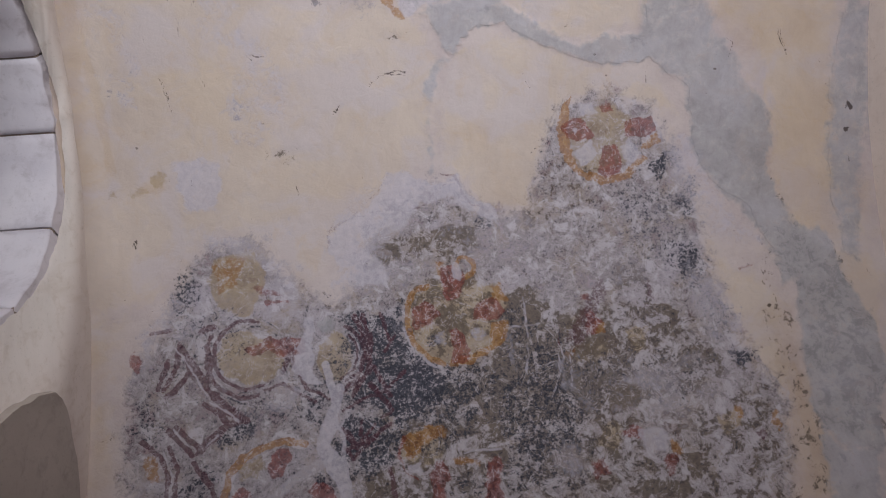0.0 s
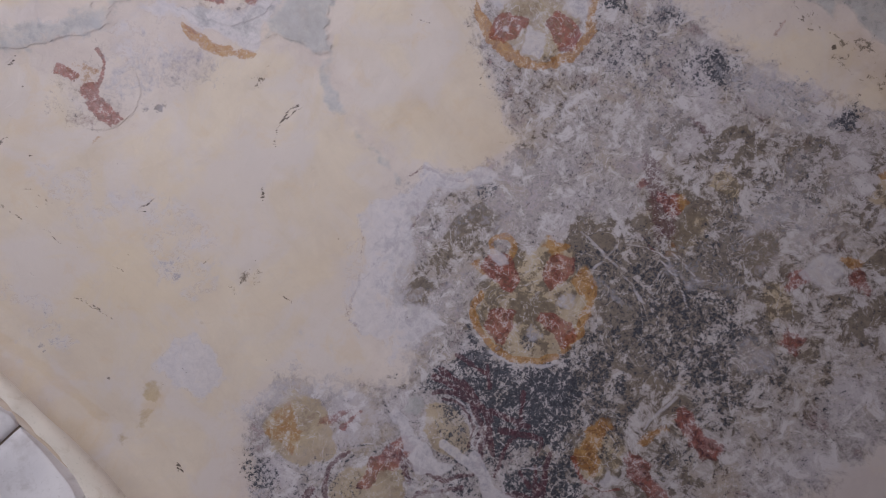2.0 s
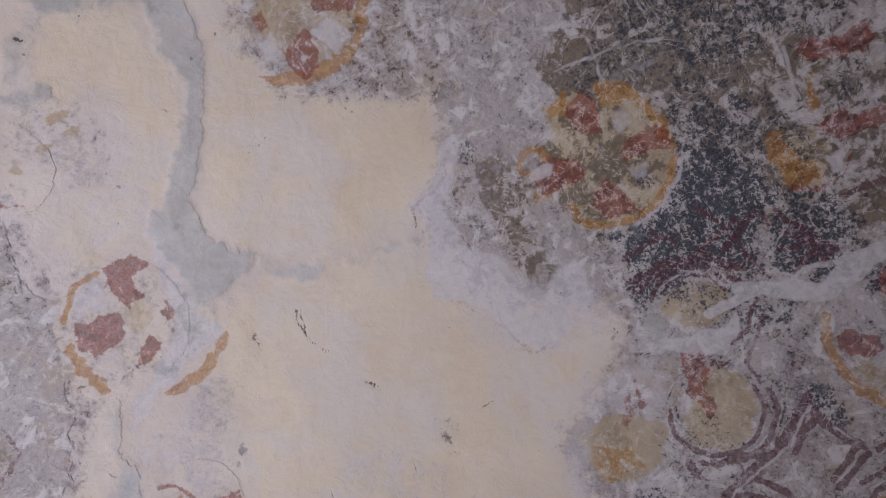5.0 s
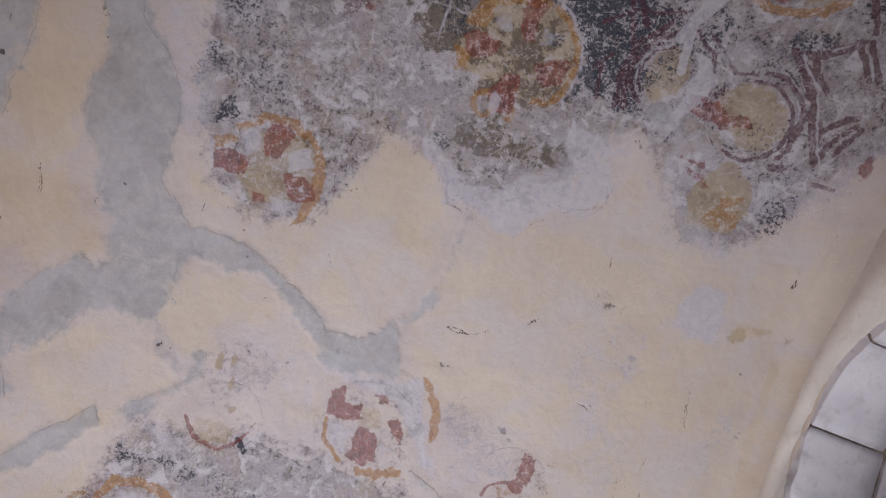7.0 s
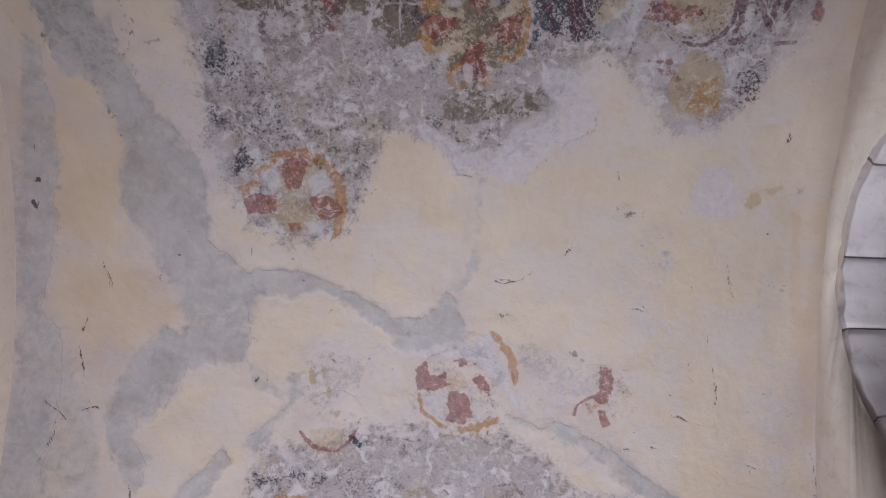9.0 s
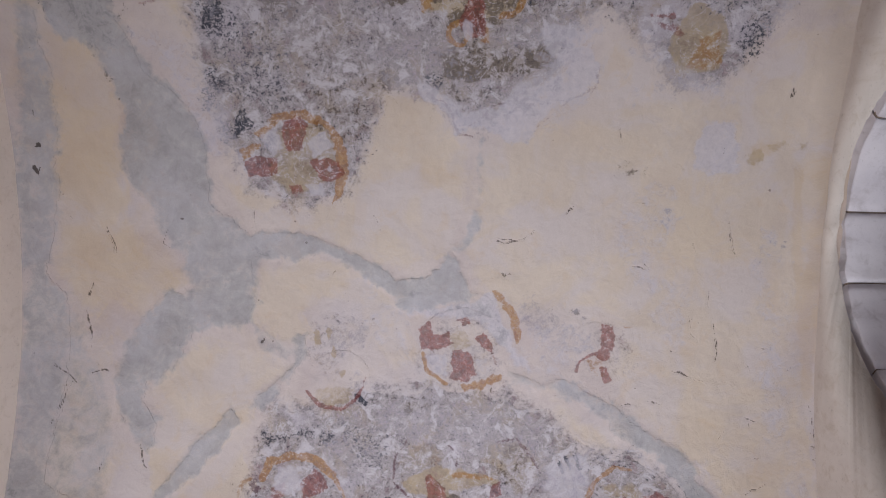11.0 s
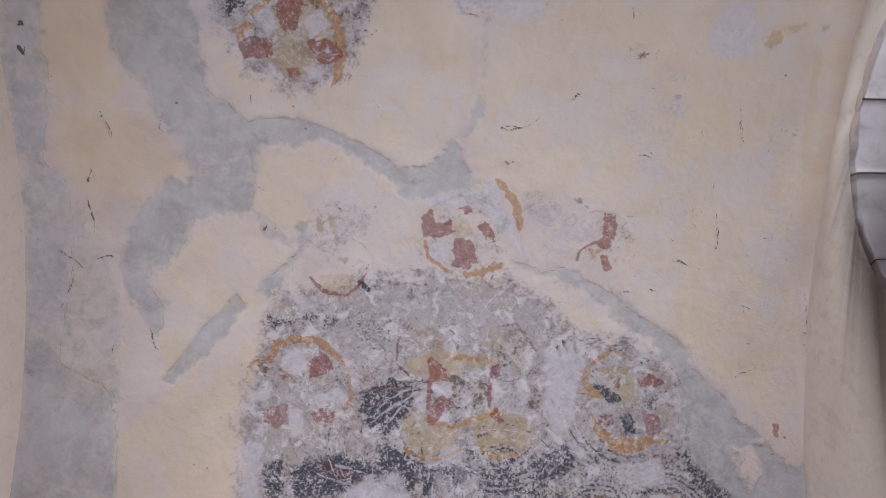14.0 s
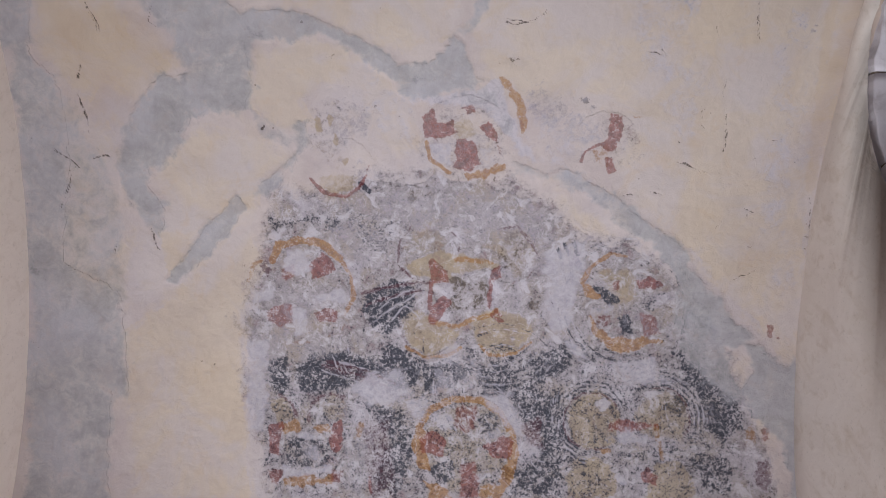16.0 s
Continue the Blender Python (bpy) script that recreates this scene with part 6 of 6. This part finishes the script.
stroke("crack", 0.0015, 1.00, (-1.003, -0.467), (-0.998, -0.432))
stroke("crack", 0.0007, 0.82, (-0.644, -0.113), (-0.659, -0.178), (-0.697, -0.235))
stroke("crack", 0.0009, 0.86, (-0.473, -0.513), (-0.502, -0.530))
stroke("crack", 0.0010, 0.90, (-0.760, -0.503), (-0.803, -0.496))
stroke("crack", 0.0014, 1.00, (1.370, -0.215), (1.394, -0.147))
stroke("crack", 0.0010, 0.90, (-0.276, 0.154), (-0.271, 0.201))
stroke("crack", 0.0007, 0.82, (-0.652, -0.157), (-0.649, -0.105))
stroke("crack", 0.0013, 1.00, (-0.796, 0.331), (-0.788, 0.305))
stroke("crack", 0.0011, 0.94, (-0.141, -0.050), (-0.127, -0.067))
stroke("crack", 0.0009, 0.86, (0.051, -0.164), (0.105, -0.159))
stroke("crack", 0.0009, 0.86, (-0.025, -0.127), (-0.005, -0.149))
stroke("crack", 0.0023, 1.00, (-0.965, 0.646), (-0.956, 0.652))
stroke("crack", 0.0009, 0.86, (0.897, -0.153), (0.908, -0.051))
stroke("crack", 0.0008, 0.84, (-0.785, 0.563), (-0.733, 0.524), (-0.680, 0.493))
stroke("crack", 0.0007, 0.82, (-0.543, -0.194), (-0.531, -0.150))
stroke("crack", 0.0009, 0.86, (0.418, 0.253), (0.452, 0.303))
stroke("crack", 0.0020, 1.00, (1.611, 0.022), (1.604, 0.041))
stroke("crack", 0.0020, 1.00, (1.600, 0.109), (1.604, 0.115))
stroke("crack", 0.0006, 0.86, (0.378, 0.440), (0.344, 0.447))

# ---- the vault mesh and what is set into it ----
# small ticks, nicks and smudges all over the limewash
pick = np.random.default_rng(21)
for _ in range(230):
    u, v, a, n = pick.uniform(X_EAST, X_WEST), pick.uniform(-1.95, 1.2), pick.normal(90, 38), pick.uniform(0.005, 0.034)
    du, dv = n * math.cos(radians(a)), n * math.sin(radians(a))
    bend = pick.normal(0, 0.25)
    stroke("crack", 0.0004, pick.uniform(0.4, 0.85), (u, v), (u + 0.5 * du - bend * dv, v + 0.5 * dv + bend * du), (u + du, v + dv))
for _ in range(110):
    size = pick.uniform(0.012, 0.06)
    spot(("brown", "white", "tan", "white")[pick.integers(4)], pick.uniform(X_EAST, X_WEST), pick.uniform(-1.9, 1.2), size, size * pick.uniform(0.5, 1.6), pick.uniform(0.14, 0.34))
bare = 1 - np.clip(1.4 * np.maximum(layers["olive"], layers["ochre"]), 0, 1)
layers["dark"] = np.maximum(layers["dark"], 0.24 * layers["paint"] * bare)
relief = 0.006 * field(0.5, 3) + 0.0013 * field(0.08, 3)
relief += 0.002 * np.clip(layers["grey"] * 1.2, 0, 1) - 0.004 * layers["crack"]
# the vault curves down into the east wall
cove = 0.045 + 0.06 * np.exp(-((V / 0.6) ** 2)) + 0.012 * field(0.3, 2)
into = np.clip((X_EAST + cove - U) / cove, 0, 1)
relief += 0.75 * cove * (1 - np.sqrt(1 - 0.98 * into**2))
depth = RAD - relief
PLACE = np.stack([U, depth * np.sin(V / RAD), SPRING + depth * np.cos(V / RAD)], -1)
INWARD = np.stack([np.zeros_like(U), -np.sin(V / RAD), -np.cos(V / RAD)], -1)


def sheet(name, quads, lift=0.0, rimmed=True):
    """A mesh object of some of the grid's quads (a mask), with its layers; lifted pieces get a rim down to the vault."""
    j, i = np.nonzero(quads)
    wide = len(us)
    corner = np.stack([j * wide + i, j * wide + i + 1, (j + 1) * wide + i + 1, (j + 1) * wide + i], 1)
    used, face = np.unique(corner.ravel(), return_inverse=True)
    face = face.reshape(-1, 4)
    place = (PLACE + lift * INWARD).reshape(-1, 3)[used]
    if lift and rimmed:
        edge = np.concatenate([face[:, (a, (a + 1) % 4)] for a in range(4)])
        key = np.sort(edge, 1)
        _, first, count = np.unique(key, axis=0, return_index=True, return_counts=True)
        rim = edge[first[count == 1]]
        base = (PLACE - 0.002 * INWARD).reshape(-1, 3)[used]
        n, m = len(used), len(rim)
        ids = np.arange(2 * m).reshape(-1, 2) + n
        face = np.concatenate([face, np.stack([ids[:, 1], ids[:, 0], ids[:, 0] + 2 * m, ids[:, 1] + 2 * m], 1)])
        place = np.concatenate([place, place[rim.ravel()], base[rim.ravel()]])
        used = np.concatenate([used, used[rim.ravel()], used[rim.ravel()]])
    mesh = bpy.data.meshes.new(name)
    mesh.vertices.add(len(place))
    mesh.vertices.foreach_set("co", place.astype(np.float32).ravel())
    mesh.loops.add(face.size)
    mesh.loops.foreach_set("vertex_index", face.astype(np.int32).ravel())
    mesh.polygons.add(len(face))
    mesh.polygons.foreach_set("loop_start", np.arange(0, face.size, 4, dtype=np.int32))
    mesh.polygons.foreach_set("use_smooth", np.ones(len(face), bool))
    mesh.update(calc_edges=True)
    for n, title in enumerate(("layers_a", "layers_b", "layers_c")):
        data = np.stack([layers[l].reshape(-1)[used] for l in LAYERS[4 * n : 4 * n + 4]], -1).astype(np.float32)
        mesh.attributes.new(title, "FLOAT_COLOR", "POINT").data.foreach_set("color", data.ravel())
    mesh.materials.append(FRESCO)
    return new(name, mesh)


tagged(sheet("ceiling", np.ones((len(vs) - 1, len(us) - 1), bool)), "cream limewashed barrel vault with flaked fresco remains", "vault", kind="structure")

# ---- repairs and painted motifs, each a thin skin of its own on the vault ----
free = np.ones((len(vs) - 1, len(us) - 1), bool)
SKIN = 0.0012


def claim(mask, least):
    """Takes the free quads of a mask over the grid's corners, as connected pieces of at least so many quads."""
    quads = mask[:-1, :-1] & mask[1:, 1:] & free
    todo = set(zip(*(a.tolist() for a in np.nonzero(quads))))
    pieces = []
    while todo:
        grown, edge = [], [todo.pop()]
        while edge:
            j, i = edge.pop()
            grown.append((j, i))
            for p in ((j + 1, i), (j - 1, i), (j, i + 1), (j, i - 1)):
                if p in todo:
                    todo.remove(p)
                    edge.append(p)
        if len(grown) >= least:
            piece = np.zeros(free.shape, bool)
            piece[tuple(np.array(grown).T)] = True
            free[piece] = False
            pieces.append(piece)
    return sorted(pieces, key=lambda p: -p.sum())


for at, inside in repairs:
    mask = np.zeros(U.shape, bool)
    mask[at] = inside & (layers["grey"][at] > 0.4)
    for quads in claim(mask, 300):
        big = quads.sum() * STEP * STEP > 0.09
        ob = sheet("mortar_repair", quads, SKIN)
        tagged(ob, "wide grey mortar repair trowelled over the limewash" if big else "narrow grey mortar repair along a crack in the limewash", "mortar patch", "mortar repairs in the vault")


def motif(name, label, shape, group):
    """A painted motif: its ground, and the rims and petals on it as parts."""
    parts = []
    lo_u, hi_u, lo_v, hi_v = U[shape].min(), U[shape].max(), V[shape].min(), V[shape].max()
    for kind, layer, least in (("petal", "red", 0.42), ("rim", "ochre", 0.5)):
        for _, u, v, ru, rv in [m for m in marks if m[0] == layer and lo_u < m[1] < hi_u and lo_v < m[2] < hi_v]:
            reach = np.hypot((WU - u) / ru, (WV - v) / rv) < 1.35
            parts += [(kind, quads) for quads in claim(reach & shape & (layers[layer] > least), 25)[:1]]
    parts += [("rim", quads) for quads in claim(shape & (layers["ochre"] > 0.45), 60)]
    ground = claim(shape, 200)
    if not ground:
        return
    ob = tagged(sheet(name, ground[0], SKIN), label, "fresco", group)
    for kind, quads in parts:
        piece = sheet(kind, quads, SKIN)
        piece.parent = ob
        tagged(piece, "flaked dark red pigment" if kind == "petal" else "worn ochre rim")


def disc(u, v, r):
    return np.hypot(SU - u, SV - v) < r


motif("painted_medallion", "large round fresco medallion, four dark red petals, ochre rim", disc(0.195, 0.629, 0.179), "medallions of the vault fresco")
motif("painted_medallion", "round fresco medallion with red petals on bare limewash", disc(0.763, 0.099, 0.180), "medallions of the vault fresco")
motif("painted_medallion", "broken round fresco medallion crossed by a mortar repair", disc(0.212, -0.546, 0.156), "medallions of the vault fresco")
motif("painted_medallion", "pale round fresco medallion with four faded red petals", disc(0.735, -1.055, 0.186), "medallions of the vault fresco")
motif("painted_medallion", "round fresco medallion with blue-black flakes and ochre rim", disc(-0.354, -1.066, 0.168), "medallions of the vault fresco")
motif("painted_medallion", "large round fresco medallion with red bars and ochre sides", disc(0.161, -1.574, 0.185), "medallions of the vault fresco")
motif("painted_medallion", "round fresco medallion with bright ochre rim and red petals", disc(-0.396, 1.110, 0.155), "medallions of the vault fresco")
motif("painted_medallion", "heavily flaked round fresco medallion with brown remains", disc(0.730, 1.168, 0.184), "medallions of the vault fresco")
motif("painted_quatrefoil", "fresco quatrefoil with red and ochre square at its heart", disc(0.322, -0.919, 0.104) | disc(0.041, -0.904, 0.103) | disc(0.313, -1.166, 0.104) | disc(0.048, -1.167, 0.112), "quatrefoils of the vault fresco")
motif("painted_quatrefoil", "fresco quatrefoil with red posts and blue-grey square", disc(0.811, -1.508, 0.088) | disc(0.610, -1.490, 0.111) | disc(0.798, -1.684, 0.075) | disc(0.599, -1.685, 0.093), "quatrefoils of the vault fresco")
motif("painted_quatrefoil", "yellowish fresco quatrefoil inside brushed double outlines", disc(-0.263, -1.453, 0.125) | disc(-0.499, -1.439, 0.125) | disc(-0.263, -1.679, 0.107) | disc(-0.526, -1.667, 0.115), "quatrefoils of the vault fresco")
motif("painted_quatrefoil", "yellow fresco quatrefoil with red bar and maroon outlines", disc(-0.478, 0.475, 0.107) | disc(-0.462, 0.702, 0.115) | disc(-0.221, 0.718, 0.113) | disc(-0.348, 0.531, 0.071), "quatrefoils of the vault fresco")
motif("painted_quatrefoil", "dark flaked fresco quatrefoil with ochre remains", disc(0.065, 1.042, 0.105) | disc(0.295, 1.057, 0.109) | disc(0.080, 1.141, 0.082) | disc(0.256, 1.176, 0.082), "quatrefoils of the vault fresco")
motif("painted_quatrefoil", "nearly lost fresco motif with brown and red remains", disc(0.656, 0.732, 0.111) | disc(0.824, 0.747, 0.093) | disc(0.910, 0.746, 0.082) | disc(0.788, 0.613, 0.076), "quatrefoils of the vault fresco")
motif("painted_medallion", "small faded fresco fragment with a red bar", disc(-0.239, -0.528, 0.104), "medallions of the vault fresco")
motif("painted_medallion", "faded fresco disc fragment with a red lower edge", disc(0.612, -0.653, 0.112), "medallions of the vault fresco")
motif("painted_border", "maroon zigzag border on flaked dark ground", disc(-0.627, 0.787, 0.201), "medallions of the vault fresco")

for side, words in ((V > 0.12, "flaked fresco field with blue-black and brown remains"), (V < -0.35, "flaked fresco field with pale ground and blue-black bands")):
    for quads in claim((layers["paint"] > 0.55) & side, 4000)[:1]:
        tagged(sheet("fresco_panel", quads, SKIN, False), words, "fresco", "fresco fields on the vault")

# ---- end walls, lower walls and floor ----
def mesh_of(name, bm, material, parent=None, label=""):
    data = bpy.data.meshes.new(name)
    bmesh.ops.recalc_face_normals(bm, faces=bm.faces)
    bm.to_mesh(data)
    bm.free()
    data.materials.append(material)
    ob = new(name, data)
    ob.parent = parent
    return tagged(ob, label)


def slab(name, lo, hi, material, label, category="wall"):
    bm = bmesh.new()
    bmesh.ops.create_cube(bm, size=1, matrix=Matrix.LocRotScale((Vector(lo) + Vector(hi)) / 2, None, Vector(hi) - Vector(lo)))
    return tagged(mesh_of(name, bm, material), label, category, kind="structure")


# arched opening in the east wall, with whitewashed stones round its underside
ARCH_Y, ARCH_Z, ARCH_R, ARCH_DEEP = -0.03, 3.215, 0.50, 0.65
X_ARCH = X_EAST + 0.03
HOLE = ARCH_R + 0.004


def ring_wall(name, x0, x1, r_out, material, label):
    """A wall across the vault with an arched opening through it; its front is uneven."""
    n = 96
    bm = bmesh.new()
    lines = [[], [], [], []]
    for s in range(-1, n + 2):
        a = math.pi * min(max(s, 0), n) / n
        low = s in (-1, n + 1)
        ci, si = math.cos(a), math.sin(a)
        wob = 0.012 * noise.noise(Vector((7 * a, 3.1, 0))) + 0.008 * noise.noise(Vector((23 * a, 1.1, 0)))
        for m, share in enumerate((0.0, 0.34, 0.67, 1.0)):
            r = HOLE + wob
            y = (1 - share) * (ARCH_Y + r * ci) + share * r_out * ci
            z = (1 - share) * (0.0 if low else ARCH_Z + r * si) + share * (0.0 if low else SPRING + r_out * si)
            lines[m].append((x0 + 0.008 * noise.noise(Vector((4 * y, 4 * z, 1.7))) - (0.012 if m == 0 else 0), y, z))
    wide = [(ARCH_Y + (y - ARCH_Y) * 1.11, z if z < ARCH_Z else ARCH_Z + (z - ARCH_Z) * 1.11) for _, y, z in lines[0]]
    back = [[(x1, y, z) for _, y, z in lines[3]], [(x1, y, z) for y, z in wide], [(x0 - 0.022, y, z) for y, z in wide]]
    rows = [[bm.verts.new(p) for p in line] for line in (*lines, *back)]
    for a, b in zip(rows, rows[1:] + rows[:1]):
        for m in range(len(a) - 1):
            bm.faces.new((a[m], a[m + 1], b[m + 1], b[m])).smooth = True
    return tagged(mesh_of(name, bm, material), label, "wall", kind="structure")


wall_east = ring_wall("wall_east", X_ARCH, X_ARCH - ARCH_DEEP, RAD + 0.12, END_PLASTER, "stained cream plastered wall round the arched opening")


def arch_stone(a0, a1, x0, x1, parent):
    """One stone of the arch: a wedge with a bulging, worn underside and rounded corners."""
    rows, cols = 13, 7
    bm = bmesh.new()
    seed = Vector((a0 * 9.0, 2.0, 5.0))
    under, top = [], []
    for i in range(rows):
        s = i / (rows - 1)
        a = a0 + (a1 - a0) * s
        line = []
        for j in range(cols):
            w = (0.0, 0.02, 0.06, 0.15, 0.4, 0.75, 1.0)[j]
            edge = min(s, 1 - s) * (a1 - a0) * ARCH_R
            side = min(w, 1 - w) * (x0 - x1)
            drop = 0.007 * math.exp(-edge / 0.012) + 0.008 * math.exp(-side / 0.012)
            p = Vector((x0 + (x1 - x0) * w, 0, 0))
            r = ARCH_R + drop + 0.008 * noise.noise(seed + Vector((6 * p.x, 3 * s, 0))) + 0.002 * noise.noise(seed + Vector((31 * p.x, 9 * s, 4))) - 0.006
            line.append(bm.verts.new((p.x + (1 - w) * (0.008 * noise.noise(seed + Vector((0, 4 * s, 3))) - 0.006 * (2 * abs(s - 0.5)) ** 6), ARCH_Y + r * math.sin(a), ARCH_Z + r * math.cos(a))))
        under.append(line)
    for a, b in zip(under, under[1:]):
        for m in range(cols - 1):
            bm.faces.new((a[m], a[m + 1], b[m + 1], b[m])).smooth = True
    rim = under[0][:] + [l[-1] for l in under[1:-1]] + under[-1][::-1] + [l[0] for l in under[-2:0:-1]]
    for v in rim:
        a, r = math.atan2(v.co.y - ARCH_Y, v.co.z - ARCH_Z), ARCH_R + 0.10
        top.append(bm.verts.new((v.co.x, ARCH_Y + r * math.sin(a), ARCH_Z + r * math.cos(a))))
    for m in range(len(rim)):
        q = (m + 1) % len(rim)
        bm.faces.new((rim[m], rim[q], top[q], top[m]))
    bm.faces.new(top)
    return mesh_of("arch_stone", bm, STONE, parent)


bm = bmesh.new()
lines = [[bm.verts.new((x, ARCH_Y + r * math.sin(radians(a)), ARCH_Z + r * math.cos(radians(a)))) for a in range(-94, 97, 4)]
         for x, r in ((X_ARCH - 0.038, ARCH_R + 0.03), (X_ARCH - 0.04, ARCH_R + 0.010), (X_ARCH - ARCH_DEEP, ARCH_R + 0.010))]
for a, b in zip(lines, lines[1:]):
    for m in range(len(a) - 1):
        bm.faces.new((a[m], a[m + 1], b[m + 1], b[m]))
mesh_of("joint_bed", bm, JOINT, wall_east, "pale crumbling mortar between the stones")
joints = [-90, -58, -26, -1, 33, 69, 92]
for a0, a1 in zip(joints, joints[1:]):
    cut = X_ARCH - 0.30 - 0.05 * math.sin(a0)
    arch_stone(radians(a0 + 0.35), radians(a1 - 0.35), X_ARCH - 0.032, cut, wall_east)
    arch_stone(radians(a0 + 0.4), radians(a1 - 0.4), cut - 0.012, X_ARCH - ARCH_DEEP, wall_east)

slab("wall_west", (X_WEST, -RAD - 0.1, 0), (X_WEST + 0.4, RAD + 0.1, CROWN + 0.1), WEST_PLASTER, "warm limewashed wall closing the vault")
slab("wall_north", (X_EAST - 0.6, RAD, 0), (X_WEST + 0.4, RAD + 0.4, SPRING + 0.05), WALL, "plain plastered side wall below the vault")
# the south wall is left open in the middle, unseen, for the added fill lamp
slab("wall_south", (X_EAST - 0.6, -RAD - 0.4, 0), (-0.65, -RAD, SPRING + 0.05), WALL, "plain plastered side wall below the vault")
slab("wall_south_west", (1.25, -RAD - 0.4, 0), (X_WEST + 0.4, -RAD, SPRING + 0.05), WALL, "plain plastered side wall below the vault")

# masonry over the vault
bm = bmesh.new()
lines = []
for x in (X_EAST - 0.01, X_WEST + 0.01):
    for r in (RAD + 0.03, RAD + 0.25):
        lines.append([bm.verts.new((x, r * math.sin(radians(a)), SPRING + r * math.cos(radians(a)))) for a in range(-90, 91, 5)])
for p, q in ((0, 1), (1, 3), (3, 2), (2, 0)):
    for m in range(36):
        bm.faces.new((lines[p][m], lines[p][m + 1], lines[q][m + 1], lines[q][m]))
for m in (0, 36):
    bm.faces.new([lines[p][m] for p in (0, 1, 3, 2)])
tagged(mesh_of("vault_masonry", bm, WALL), "plain masonry shell above the plastered vault", "vault", kind="structure")
slab("floor", (X_EAST - 2.2, -RAD - 0.4, -0.2), (X_WEST + 0.4, RAD + 0.4, 0), FLOOR, "worn pale stone paving", "floor")
slab("wall_chancel", (X_EAST - 2.2, -1.2, 0), (X_EAST - 2.0, 1.2, CROWN + 0.2), WALL, "plain plastered wall beyond the arched opening")
slab("wall_chancel_side", (X_EAST - 2.0, 1.0, 0), (X_EAST - ARCH_DEEP, 1.2, CROWN + 0.2), WALL, "plain plastered wall beyond the arched opening")
slab("wall_chancel_south", (X_EAST - 2.0, -1.2, 0), (X_EAST - ARCH_DEEP, -1.0, CROWN + 0.2), WALL, "plain plastered wall beyond the arched opening")
slab("ceiling_chancel", (X_EAST - 2.0, -1.0, CROWN), (X_EAST - ARCH_DEEP, 1.0, CROWN + 0.2), WALL, "plain plastered ceiling beyond the arched opening", "ceiling")


# grey mortar on the east wall beside the arch
bm = bmesh.new()
front, rear = [], []
for n in range(60):
    a = 2 * math.pi * n / 60
    c, w = math.cos(a), math.sin(a)
    r = (c**4 + w**4) ** -0.25 * (1 + 0.05 * noise.noise(Vector((2 * c, 2 * w, 4.0))) + 0.04 * noise.noise(Vector((9 * c, 9 * w, 1.0))))
    y, z = 1.02 + 0.33 * r * c - 0.05 * r * w, 3.18 + 0.34 * r * w
    front.append(bm.verts.new((X_ARCH + 0.014, y, z)))
    rear.append(bm.verts.new((X_ARCH - 0.02, 1.02 + 1.02 * (y - 1.02), 3.18 + 1.02 * (z - 3.18))))
bm.faces.new(front)
for n in range(60):
    bm.faces.new((front[n], front[n - 1], rear[n - 1], rear[n]))
tagged(mesh_of("mortar_repair", bm, GREY_MORTAR), "dark grey smooth mortar patch beside the arched opening", "mortar patch", "mortar repairs in the vault")
